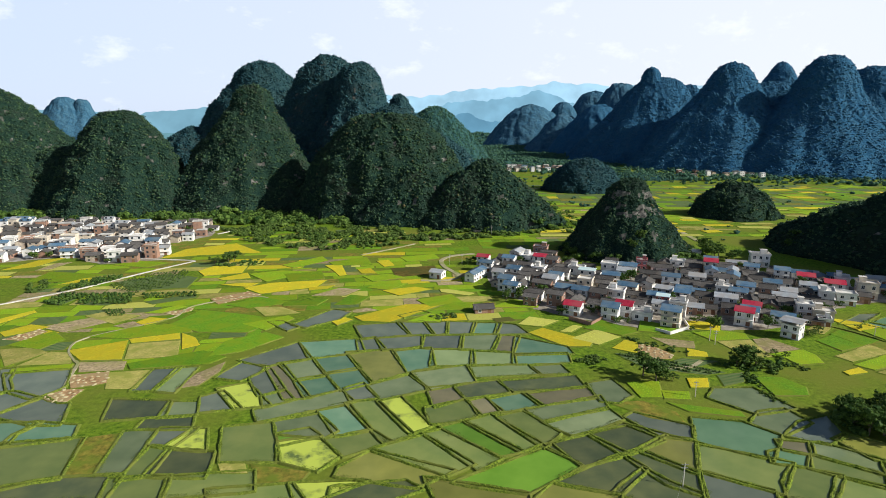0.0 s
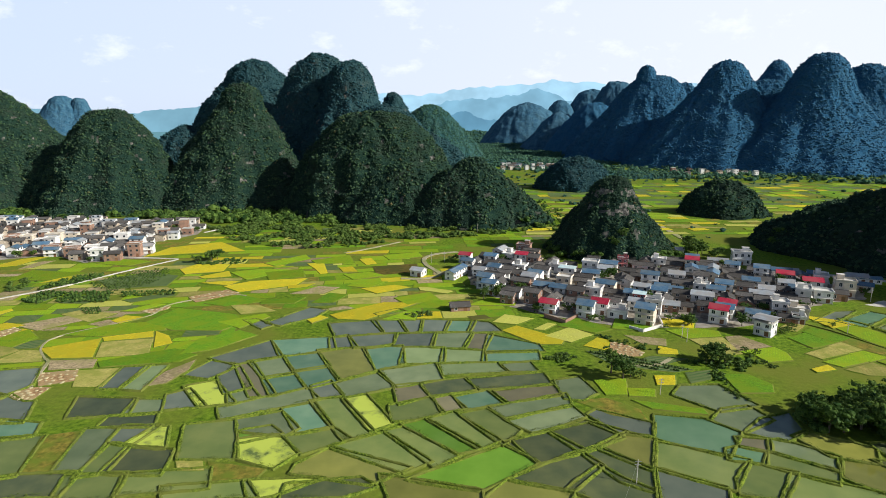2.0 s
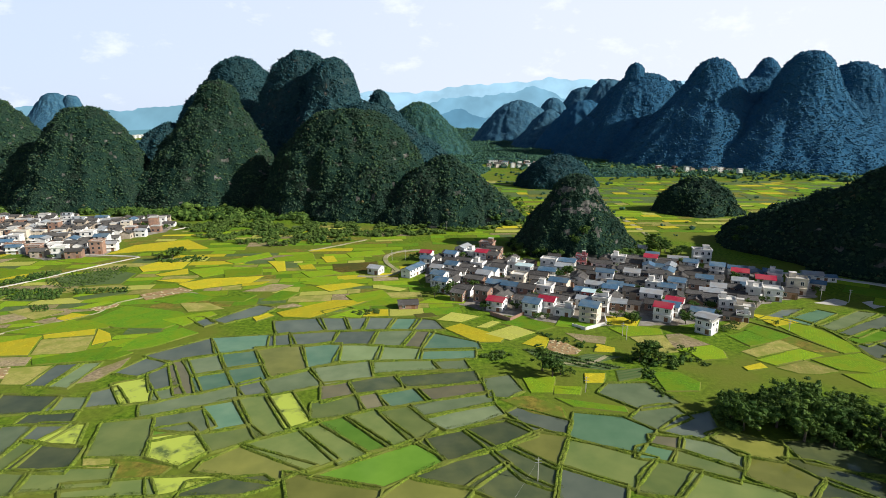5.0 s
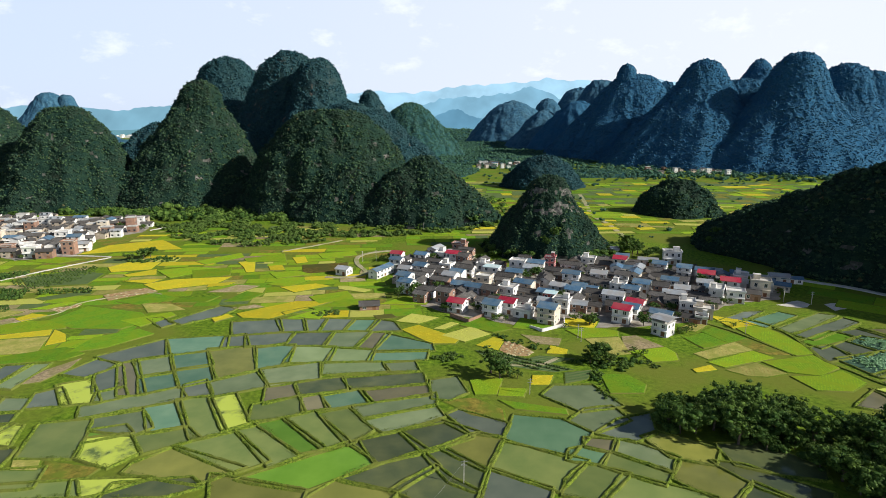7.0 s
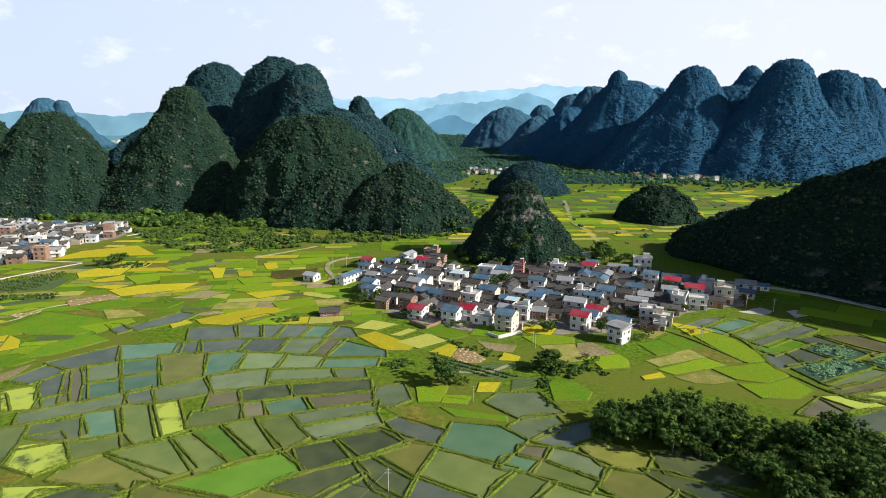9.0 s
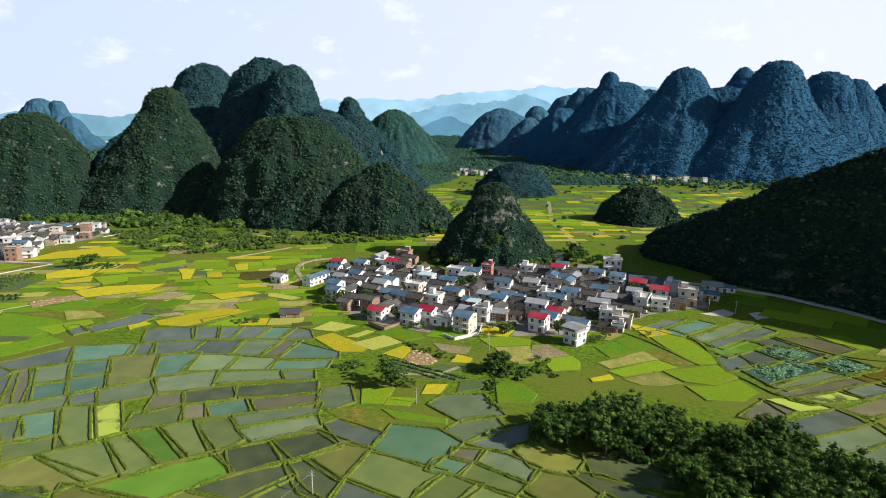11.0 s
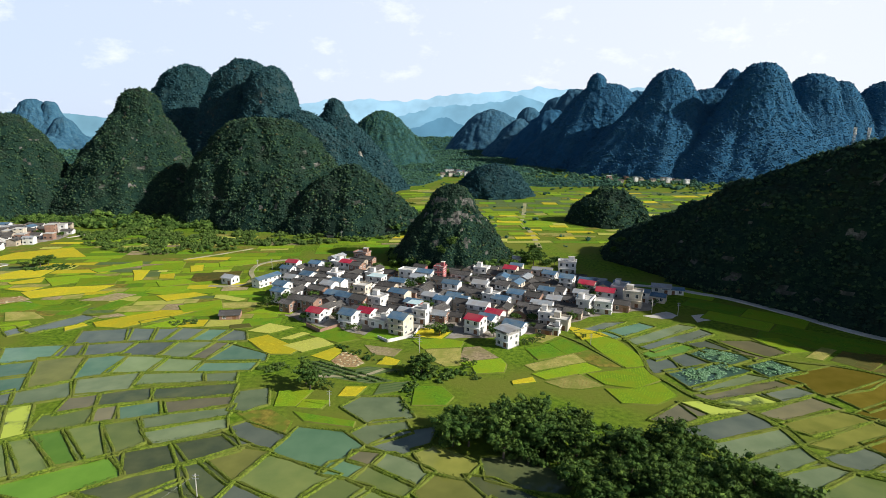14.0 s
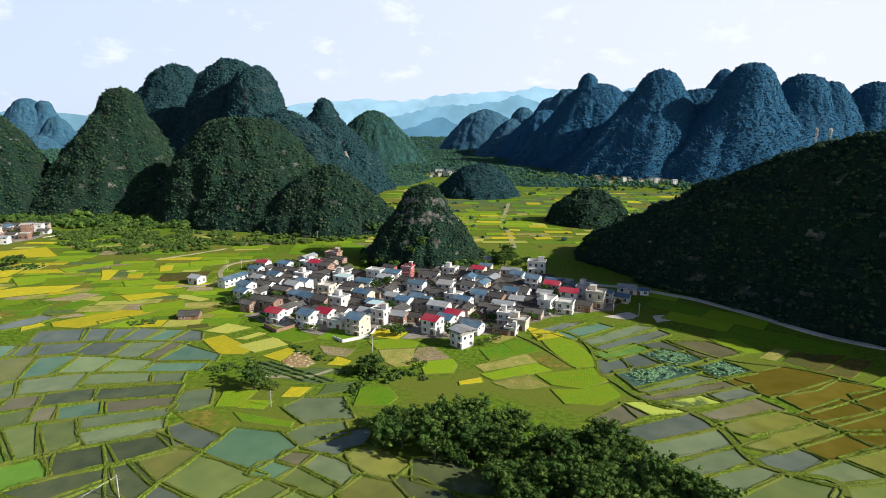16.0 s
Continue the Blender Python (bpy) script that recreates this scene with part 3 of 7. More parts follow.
hill(-195, 610, [(122.5, 0), (121, 9), (116, 15.5), (108, 20), (98, 23.5), (87, 31), (75, 40), (60, 50), (43, 60), (22, 75), (0, 93)], 0.9, label="tall rounded karst cone under dark forest", seed=1, cliff=0.03, lean=-16, rough=0.05)
hill(-286, 942, [(177, 0), (175.5, 12), (171, 24), (162, 36), (151, 44), (138, 50), (124, 64), (105, 82), (85, 94), (54, 109), (0, 138)], 0.85, tree=4.4, seed=2, rough=0.05)
hill(-160, 830, [(176, 0), (173.5, 13), (167, 24), (159, 33), (149, 41), (130, 51), (100, 64), (60, 85), (0, 110)], 0.9, tree=4.0, label="broad twin-topped karst tower under dark forest", seed=3, cliff=0.03, rough=0.04)
hill(-110, 778, [(159, 0), (157.5, 12), (152, 20), (142, 27), (128, 31), (110, 34.5), (97, 39), (85, 48), (60, 65), (0, 92)], 1.15, tree=4.0, seed=4, cliff=0.06, rough=0.04)
hill(-54, 555, [(92, 0), (91, 22), (87, 34), (79, 42), (71, 50), (58, 61), (44, 71), (22, 84), (0, 96)], 0.72, label="low broad forested hill with pale rock bands", seed=5, cliff=0.05)
hill(-62, 730, [(104, 0), (100, 18), (86, 40), (66, 60), (40, 80), (0, 112)], 0.6, tree=3.8, label="forested shoulder below a karst tower", seed=46)
hill(36, 497, [(54, 0), (52, 9), (46, 16), (39, 26), (31, 37), (18, 49), (0, 64)], 0.75, tree=3.2, label="low forested spur with pale cliffs", seed=6, cliff=0.06)
hill(-20, 510, [(48, 0), (46, 14), (36, 32), (20, 50), (0, 68)], 0.6, tree=3.2, label="low forested spur with pale cliffs", seed=66, cliff=0.08)
hill(-323, 585, [(95, 0), (93.5, 13), (89, 22), (81, 30), (72, 37), (62, 44), (50, 51), (25, 66), (0, 84)], 0.85, seed=7, cliff=0.02)
hill(-400, 610, dome(62, 62), seed=47)
hill(-258, 600, dome(42, 66, 1.6), 0.7, label="low wooded saddle between two hills", seed=48)
hill(-388, 905, dome(78, 82, 1.6), 0.85, tree=4.4, seed=49)
hill(-632, 800, [(135, 0), (131, 22), (117, 48), (99, 71), (72, 95), (38, 124), (0, 156)], 0.8, tree=4.2, label="forested hill with bare reddish cliffs", seed=8, cliff=0.14)
hill(-455, 600, dome(64, 84, 1.9), 0.84, seed=9)
hill(123, 377, [(49.5, 0), (48.5, 6), (46, 10), (42, 13), (35, 16), (29, 20.5), (22, 25.5), (15, 31), (8, 36), (0, 42)], 0.95, tree=2.1, label="small steep hill with a bare limestone face", seed=10, cliff=0.03, bare=(0.56, 0.86, 0.0), rough=0.08)
hill(183, 742, [(39, 0), (37.5, 12), (33, 22), (27, 31), (20, 37), (10, 45), (0, 53)], 0.9, label="small rounded wooded hill in the valley", seed=11)
hill(274, 535, [(32, 0), (30.5, 7), (27, 13), (22, 21), (14, 30), (6, 37), (0, 43)], 0.85, tree=3.0, label="small rounded wooded hill in the valley", seed=12)
hill(353, 241, dome(88, 182, 1.95), 0.215, -52, 3.2, "long dark forested hillside in shade", seed=13, cliff=0.04)
hill(284, 378, dome(32, 58), 0.8, -30, 3.0, "low forested foot of a shaded hill", seed=14)
hill(-79, 1065, [(133, 0), (131, 8), (125, 14), (109, 20), (99, 28), (89, 36), (73, 52), (58, 67), (0, 115)], 0.9, tree=4.6, label="slender pointed karst peak", seed=15, cliff=0.04, rough=0.04)
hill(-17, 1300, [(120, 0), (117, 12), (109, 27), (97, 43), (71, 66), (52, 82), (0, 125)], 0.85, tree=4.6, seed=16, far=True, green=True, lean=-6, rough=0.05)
hill(7, 810, dome(61, 62, 1.4), tree=4.4, label="forested saddle with a white rock pinnacle", seed=17, cliff=0.1)
hill(-1390, 2161, [(174, 0), (171, 20), (160, 38), (138, 56), (100, 82), (50, 130), (0, 180)], 0.8, label="distant karst hill with a blunt top", tree=8.0, seed=18, far=True, rough=0.03)
hill(-1322, 2161, [(166, 0), (165, 15), (155, 24), (130, 30), (100, 46), (50, 90), (0, 130)], 0.9, label="distant square karst knob", tree=8.0, seed=50, far=True, rough=0.03)
hill(-1125, 1915, dome(107, 120, 1.5, 1.0, 0.3, 0.4), 0.83, tree=8.0, seed=19, far=True)
hill(-985, 1620, dome(52, 72), 0.83, label="small distant hill with pale cliffs", tree=8.0, seed=52, far=True, cliff=0.25)
# the range across the valley
# these peaks take the blue-tinted foliage, which carries the haze
PEAK = "karst peak of a long range, tinted blue for haze"
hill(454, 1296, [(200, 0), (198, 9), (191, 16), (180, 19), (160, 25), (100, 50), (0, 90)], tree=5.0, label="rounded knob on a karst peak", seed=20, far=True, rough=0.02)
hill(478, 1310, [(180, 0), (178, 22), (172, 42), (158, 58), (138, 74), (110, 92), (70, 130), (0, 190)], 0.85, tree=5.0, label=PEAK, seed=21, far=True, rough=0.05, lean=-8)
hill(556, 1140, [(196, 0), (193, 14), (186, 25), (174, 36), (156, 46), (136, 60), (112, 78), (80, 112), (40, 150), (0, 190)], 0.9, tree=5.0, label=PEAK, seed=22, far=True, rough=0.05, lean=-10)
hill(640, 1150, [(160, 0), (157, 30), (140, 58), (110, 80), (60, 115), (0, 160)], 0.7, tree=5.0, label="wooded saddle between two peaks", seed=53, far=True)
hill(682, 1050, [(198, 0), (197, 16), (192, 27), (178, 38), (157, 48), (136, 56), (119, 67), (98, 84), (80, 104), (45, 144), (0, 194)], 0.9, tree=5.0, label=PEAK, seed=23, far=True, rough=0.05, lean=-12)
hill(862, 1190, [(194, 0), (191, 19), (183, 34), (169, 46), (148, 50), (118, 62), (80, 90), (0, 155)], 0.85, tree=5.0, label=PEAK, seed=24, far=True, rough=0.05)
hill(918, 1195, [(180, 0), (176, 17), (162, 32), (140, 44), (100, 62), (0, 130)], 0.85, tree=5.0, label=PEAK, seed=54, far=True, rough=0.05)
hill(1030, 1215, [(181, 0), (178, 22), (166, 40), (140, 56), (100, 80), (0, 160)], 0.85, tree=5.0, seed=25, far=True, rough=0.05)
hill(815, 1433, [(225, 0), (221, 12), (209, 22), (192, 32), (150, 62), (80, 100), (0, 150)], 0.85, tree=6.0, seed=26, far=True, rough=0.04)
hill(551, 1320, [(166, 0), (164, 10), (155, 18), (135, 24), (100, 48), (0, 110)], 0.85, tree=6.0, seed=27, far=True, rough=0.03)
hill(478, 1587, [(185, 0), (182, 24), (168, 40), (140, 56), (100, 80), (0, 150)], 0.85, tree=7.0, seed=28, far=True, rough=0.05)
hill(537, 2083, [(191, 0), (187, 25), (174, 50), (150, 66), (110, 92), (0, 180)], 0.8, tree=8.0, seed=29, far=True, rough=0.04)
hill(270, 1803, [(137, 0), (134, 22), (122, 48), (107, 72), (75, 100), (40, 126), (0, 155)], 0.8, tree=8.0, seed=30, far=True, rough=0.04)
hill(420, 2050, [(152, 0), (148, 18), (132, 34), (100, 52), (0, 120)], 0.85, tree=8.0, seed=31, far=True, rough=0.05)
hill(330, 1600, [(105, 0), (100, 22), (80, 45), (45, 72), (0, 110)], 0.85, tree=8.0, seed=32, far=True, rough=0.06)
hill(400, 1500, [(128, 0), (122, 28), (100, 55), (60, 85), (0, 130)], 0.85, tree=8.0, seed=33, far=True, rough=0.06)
# added low rises cover the bright far ground, haze carried in their colour
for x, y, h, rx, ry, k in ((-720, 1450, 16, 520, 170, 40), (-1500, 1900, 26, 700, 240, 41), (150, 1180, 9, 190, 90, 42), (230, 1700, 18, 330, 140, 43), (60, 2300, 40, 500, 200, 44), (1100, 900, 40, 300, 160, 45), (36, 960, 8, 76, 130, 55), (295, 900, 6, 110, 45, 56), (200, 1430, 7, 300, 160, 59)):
    hill(x, y, dome(h, rx, 1.6), ry / rx, 0, 7.0 if k == 59 else 5.0 if k > 54 else 7.0 if k in (42, 43) else 12.0, "low wooded rise on the far plain, tinted for haze", seed=k, far=True, green=k != 41)


def pinnacle(x, y, z0, z1, r):
    """A bare upright limestone spire."""
    bm = bmesh.new()
    rings = []
    for i in range(9):
        s = i / 8
        k = r * (1 - 0.8 * s ** 1.5)
        ring = []
        for j in range(14):
            a = j * 6.28318 / 14
            n = 1 + 0.55 * noise.noise(Vector((math.cos(a) * 1.6, math.sin(a) * 1.6, s * 3.0)))
            ring.append(bm.verts.new((x + k * n * math.cos(a), y + 0.7 * k * n * math.sin(a), z0 + (z1 - z0) * s)))
        rings.append(ring)
    for lo, hi in zip(rings, rings[1:]):
        for j in range(14):
            bm.faces.new((lo[j], lo[(j + 1) % 14], hi[(j + 1) % 14], hi[j]))
    bm.faces.new(rings[-1])
    return tagged(obj("rock_pinnacle", bm, PALE_ROCK), "pale bare limestone spire on a wooded saddle", "rock")


pinnacle(7, 768, 22, 54, 9)
pinnacle(-9, 775, 26, 44, 6)


# ---- far ranges ----
def ridge(name, y, x0, x1, base, top, mat, seed):
    n = 220
    vs = []
    for i in range(n + 1):
        x = x0 + (x1 - x0) * i / n
        s = i / n
        e = math.sin(math.pi * s) ** 0.6
        z = base + (top - base) * e * (0.70 + 0.3 * noise.fractal(Vector((s * 5.0, seed, 0.0)), 1.1, 2.1, 6) + 0.05 * noise.noise(Vector((s * 60.0, seed, 1.0))))
        vs += [(x, y - 0.6 * (top - base), -5.0), (x, y, z), (x, y + 300, -5.0)]
    f = []
    for i in range(n):
        for k in range(2):
            f.append((i * 3 + k, i * 3 + 3 + k, i * 3 + 4 + k, i * 3 + 1 + k))
    ob = mesh_np(name, np.array(vs), np.array(f), mat, None, True)
    return tagged(ob, "backdrop mountain range at the valley end, haze painted as blue glow", "mountains", kind="structure")


# black surface that glows blue: haze over the far ranges painted as emission
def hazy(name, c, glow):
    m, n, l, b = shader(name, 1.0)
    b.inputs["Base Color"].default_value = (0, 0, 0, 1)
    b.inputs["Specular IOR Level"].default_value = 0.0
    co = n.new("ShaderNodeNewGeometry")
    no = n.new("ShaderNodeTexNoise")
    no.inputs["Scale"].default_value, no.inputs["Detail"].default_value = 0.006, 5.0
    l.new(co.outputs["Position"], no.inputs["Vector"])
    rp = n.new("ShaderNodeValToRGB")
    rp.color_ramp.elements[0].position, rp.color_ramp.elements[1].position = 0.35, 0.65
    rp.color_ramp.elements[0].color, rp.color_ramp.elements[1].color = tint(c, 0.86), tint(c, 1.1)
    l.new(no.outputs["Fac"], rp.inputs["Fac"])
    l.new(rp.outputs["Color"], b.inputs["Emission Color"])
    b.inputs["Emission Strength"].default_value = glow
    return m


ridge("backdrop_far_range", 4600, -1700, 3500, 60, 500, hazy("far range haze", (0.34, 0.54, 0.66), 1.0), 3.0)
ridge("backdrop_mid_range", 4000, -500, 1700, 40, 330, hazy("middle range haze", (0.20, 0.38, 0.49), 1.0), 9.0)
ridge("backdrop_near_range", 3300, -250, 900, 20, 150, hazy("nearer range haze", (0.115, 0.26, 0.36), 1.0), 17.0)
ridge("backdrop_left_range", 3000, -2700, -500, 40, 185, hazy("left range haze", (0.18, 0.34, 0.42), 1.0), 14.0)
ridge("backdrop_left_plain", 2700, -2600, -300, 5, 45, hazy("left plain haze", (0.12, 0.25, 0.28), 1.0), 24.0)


# ---- paddies and fields ----
PLOTS = []
PLOT_LABEL = {
    "b": "flooded paddy pond of still blue-grey water between grass bunds", "g": "flooded paddy pond of grey-green water between grass bunds",
    "t": "paddy pond of teal green water between grass bunds", "o": "paddy pond of murky green water between grass bunds",
    "ol": "paddy pond of olive water between grass bunds", "m": "paddy pond of dark muddy water between grass bunds",
    "br": "shallow brown paddy pond between grass bunds", "dk": "rusty brown paddy pond between grass bunds",
    "p": "pale green paddy pond between grass bunds", "e": "bright green paddy pond between grass bunds",
    "y": "paddy pond half covered in yellow-green duckweed", "te": "wide pond of deep green water", "L": "lotus pond crowded with round leaves",
    "G": "plot of green rice on the valley floor", "DG": "plot of deep green rice", "LG": "bright green plot of young rice",
    "Y": "plot of ripe yellow rice", "P": "pale yellow-green crop plot", "S": "harvested plot of rice stubble", "F": "fallow plot of grey-brown soil",
    "R": "rough plot of brown and green weeds", "X": "dug red-brown plot with heaps of straw", "Q": "dark brown damp plot", "V": "vegetable plot in dark green rows",
}


def plot(kind, *xy, under=False):
    """One paddy or field with the given corners: a pond has water and a grass bund round it, a field its crop."""
    pts = [Vector((xy[i], xy[i + 1])) for i in range(0, len(xy), 2)]
    if sum(a.x * b.y - b.x * a.y for a, b in zip(pts, pts[1:] + pts[:1])) < 0:
        pts.reverse()
    k = len(PLOTS)
    PLOTS.append((kind, pts))

    grow = 1.1 if kind in W else (0.3 if not under else 0.0)
    wide = []
    for p0, p1, p2 in zip(pts[-1:] + pts[:-1], pts, pts[1:] + pts[:1]):
        d1, d2 = (p1 - p0).normalized(), (p2 - p1).normalized()
        n1, n2 = Vector((d1.y, -d1.x)), Vector((d2.y, -d2.x))
        wide.append(p1 + (n1 + n2) * grow / max(0.5, 1 + n1.dot(n2)))
    ring = []
    for a, b in zip(wide, wide[1:] + wide[:1]):
        n = max(2, int((b - a).length / 1.6))
        ring += [a.lerp(b, i / n) for i in range(n)]
    nn = len(ring)
    ring = [p + Vector((noise.noise(Vector((p.x * 0.5, p.y * 0.5, 3.0))), noise.noise(Vector((p.x * 0.5, p.y * 0.5, 9.0))))) * 0.16 for p in ring]
    out = []
    for i in range(nn):
        d = (ring[(i + 1) % nn] - ring[i - 1])
        out.append(Vector((d.y, -d.x)).normalized() if d.length > 1e-6 else Vector((0, 0)))
    wet = kind in W
    root = new("paddy_pond" if wet else "crop_field")
    c = sum(pts, Vector((0, 0))) / len(pts)
    root.location = (c.x, c.y, 0)
    tagged(root, PLOT_LABEL[kind], "paddy" if wet else "field", "flooded paddies" if wet else "crop fields")
    loc = [p - c for p in ring]
    if wet:
        bm = bmesh.new()
        z = 0.06 + (k % 40) * 0.002
        bm.faces.new([bm.verts.new((p.x + o.x * 0.1, p.y + o.y * 0.1, z)) for p, o in zip(loc, out)])
        part("water", bm, W[kind], root)
        bm = bmesh.new()
        prof = ((-0.05, -0.02), (0.06, 0.34), (0.26, 0.50), (0.62, 0.46), (1.02, -0.03))
        rings = []
        for e, h in prof:
            r = []
            for p, o in zip(loc, out):
                j = 1 + 0.45 * noise.noise(Vector((p.x + c.x, p.y + c.y, e * 3.0)) * 0.9)
                q = p + o * e * (0.75 + 0.35 * j)
                r.append(bm.verts.new((q.x, q.y, h * j if h > 0 else h)))
            rings.append(r)
        for r0, r1 in zip(rings, rings[1:]):
            for i in range(nn):
                bm.faces.new((r0[i], r1[i], r1[(i + 1) % nn], r0[(i + 1) % nn]))
        part("bund", bm, BANK, root)
    else:
        h = (0.06 if under else 0.3 if kind in ("G", "DG", "LG", "Y", "P") else 0.2) + (k % 600) * 0.0003
        bm = bmesh.new()
        w = 0.32 + 0.25 * ((k * 7) % 5) / 5
        lo = [bm.verts.new((p.x + o.x * w, p.y + o.y * w, min(h - 0.10, 0.03))) for p, o in zip(loc, out)]
        mi = [bm.verts.new((p.x - o.x * 0.05, p.y - o.y * 0.05, h - 0.03)) for p, o in zip(loc, out)]
        hi = [bm.verts.new((p.x - o.x * 0.2, p.y - o.y * 0.2, h)) for p, o in zip(loc, out)]
        for r0, r1, mat_i in ((lo, mi, 1), (mi, hi, 0)):
            for i in range(nn):
                bm.faces.new((r0[i], r0[(i + 1) % nn], r1[(i + 1) % nn], r1[i])).material_index = mat_i
        bm.faces.new(hi)
        part("crop", bm, C[kind], root).data.materials.append(EDGE)
    return root


plot("b", -152.0, 185.4, -133.7, 188.7, -127.4, 175.8, -131.4, 168.6, -142.1, 173.4)
plot("b", -157.4, 188.7, -154.1, 189.6, -149.7, 180.5, -143.6, 173.4, -144.7, 171.8)
plot("b", -143.8, 170.6, -140.7, 171.4, -130.2, 167.5, -135.4, 159.5)
plot("b", -133.8, 157.4, -127.9, 167.5, -121.3, 163.0, -118.4, 163.4, -113.6, 152.5, -120.1, 152.5)
plot("t", -129.3, 151.5, -119.6, 151.8, -122.1, 146.3, -120.8, 141.3, -121.4, 141.1)
plot("t", -118.0, 151.8, -107.4, 150.2, -105.5, 144.8, -119.9, 141.1, -120.1, 145.7)
plot("o", -121.0, 140.5, -101.4, 143.3, -96.6, 126.5, -101.2, 125.4, -107.3, 122.5)
plot("m", -106.5, 121.4, -95.3, 124.9, -81.3, 126.1, -80.6, 118.9, -104.0, 118.0)
plot("R", -100.7, 143.9, -91.3, 146.9, -87.9, 127.7, -95.7, 127.7)
plot("g", -89.7, 146.9, -83.1, 147.5, -82.5, 137.8, -81.7, 128.7, -86.4, 128.9)
plot("m", -103.6, 166.0, -87.1, 165.2, -85.2, 157.4, -100.0, 155.1)
plot("g", -85.0, 164.5, -78.4, 164.5, -76.1, 158.1, -84.0, 156.8)
plot("m", -87.4, 154.1, -75.9, 155.7, -74.3, 150.2, -87.4, 150.2)
plot("b", -80.5, 148.7, -72.0, 148.7, -74.7, 140.5, -80.0, 141.9)
plot("y", -71.3, 148.1, -68.9, 148.1, -65.6, 139.1, -74.4, 140.5)
plot("o", -78.3, 139.1, -74.9, 138.6, -74.7, 127.7, -79.1, 126.5)
plot("m", -73.1, 137.8, -62.3, 136.4, -60.7, 127.2, -73.7, 127.7)
plot("o", -81.3, 124.9, -69.0, 125.8, -67.5, 118.0, -79.4, 118.0)
plot("o", -67.1, 125.8, -48.8, 127.7, -46.9, 121.8, -65.4, 119.3)
plot("b", -76.4, 168.3, -72.2, 171.4, -64.4, 162.0, -73.5, 160.2)
plot("y", -73.1, 174.2, -66.3, 177.5, -56.0, 164.1, -63.7, 162.0)
plot("b", -65.5, 182.7, -61.9, 188.2, -53.6, 174.2, -59.2, 171.0)
plot("g", -57.2, 169.4, -52.5, 172.2, -49.0, 167.1, -55.0, 163.4)
plot("b", -76.2, 187.3, -73.1, 194.5, -65.7, 190.6, -66.3, 186.3, -69.7, 181.8, -77.2, 183.6)
plot("b", -73.9, 198.0, -58.2, 213.4, -50.5, 199.6, -62.6, 194.0, -71.7, 196.5)
plot("br", -62.2, 191.0, -59.0, 193.0, -44.4, 169.0, -50.0, 168.3)
plot("g", -58.6, 194.5, -49.1, 198.0, -42.2, 185.0, -49.9, 181.8)
plot("t", -49.6, 180.5, -41.5, 183.6, -35.9, 174.2, -43.6, 169.4)
plot("t", -55.8, 214.6, -34.8, 217.7, -31.8, 206.6, -49.3, 200.6)
plot("b", -33.5, 217.0, -28.6, 219.5, -24.1, 209.4, -31.3, 207.1)
plot("b", -25.7, 218.3, -9.1, 221.4, -9.8, 212.3, -22.4, 208.3)
plot("t", -46.4, 198.0, -36.6, 201.1, -30.9, 191.0, -40.7, 187.3)
plot("t", -39.6, 185.9, -31.1, 189.6, -25.3, 179.2, -33.1, 174.6)
plot("ol", -35.4, 204.4, -20.5, 206.6, -14.4, 187.3, -24.0, 180.9)
plot("t", -17.8, 204.9, -5.7, 208.3, -4.1, 192.5, -11.7, 189.1)
plot("g", -9.3, 186.3, 7.3, 191.5, 9.6, 180.5, -3.2, 175.4)
plot("g", -24.0, 176.3, -12.5, 183.2, -6.7, 174.2, -19.4, 168.6)
plot("b", -31.3, 174.6, -27.3, 177.1, -22.6, 169.0, -28.7, 167.5)
plot("g", -56.6, 159.8, -33.9, 171.8, -29.7, 166.0, -54.1, 154.7)
plot("g", -48.3, 152.5, -38.0, 156.4, -31.7, 148.1, -34.0, 145.4, -46.6, 147.8)
plot("t", -36.5, 159.1, -29.6, 162.0, -22.1, 149.3, -29.5, 146.6)
plot("o", -29.0, 164.1, -21.6, 165.6, -9.9, 146.6, -16.0, 143.3)
plot("y", -19.1, 165.2, -14.2, 167.5, -4.8, 151.2, -9.2, 148.4)
plot("e", -45.5, 146.0, -39.0, 148.4, -36.3, 145.7, -44.1, 142.2)
plot("o", -30.9, 143.3, -20.8, 147.5, -16.0, 142.8, -26.1, 136.7)
plot("y", -44.3, 141.6, -35.6, 143.6, -28.7, 135.7, -32.4, 130.3, -42.2, 134.1)
plot("o", -62.2, 149.3, -51.0, 151.5, -44.4, 134.1, -57.3, 134.1)
plot("R", -49.4, 131.6, -34.1, 128.4, -35.3, 124.7, -44.8, 123.1)
plot("ol", -25.5, 130.1, -18.7, 137.0, 0.6, 128.9, -6.8, 123.4, -25.8, 127.7)
plot("o", -17.8, 138.6, -5.4, 144.5, 6.4, 132.1, 1.1, 128.4)
plot("m", -25.7, 121.4, -9.5, 123.8, -7.0, 121.8, -12.5, 118.9, -25.7, 118.0)
plot("y", -36.0, 122.9, -19.3, 124.7, -29.3, 119.3, -33.4, 118.0)
plot("o", -55.2, 120.5, -37.5, 122.5, -34.4, 118.4, -53.4, 117.6)
plot("S", -57.8, 131.8, -51.7, 132.8, -49.6, 128.2, -55.8, 128.2)
plot("b", -36.7, 234.0, -19.6, 237.5, -15.1, 224.6, -31.7, 220.1)
plot("b", -18.4, 237.5, -9.0, 238.3, -5.0, 225.2, -12.7, 224.6)
plot("b", -6.7, 237.5, 1.0, 238.3, 0.5, 225.9, -2.8, 225.2)
plot("b", 3.2, 238.3, 13.1, 237.5, 10.9, 225.9, 2.8, 225.2)
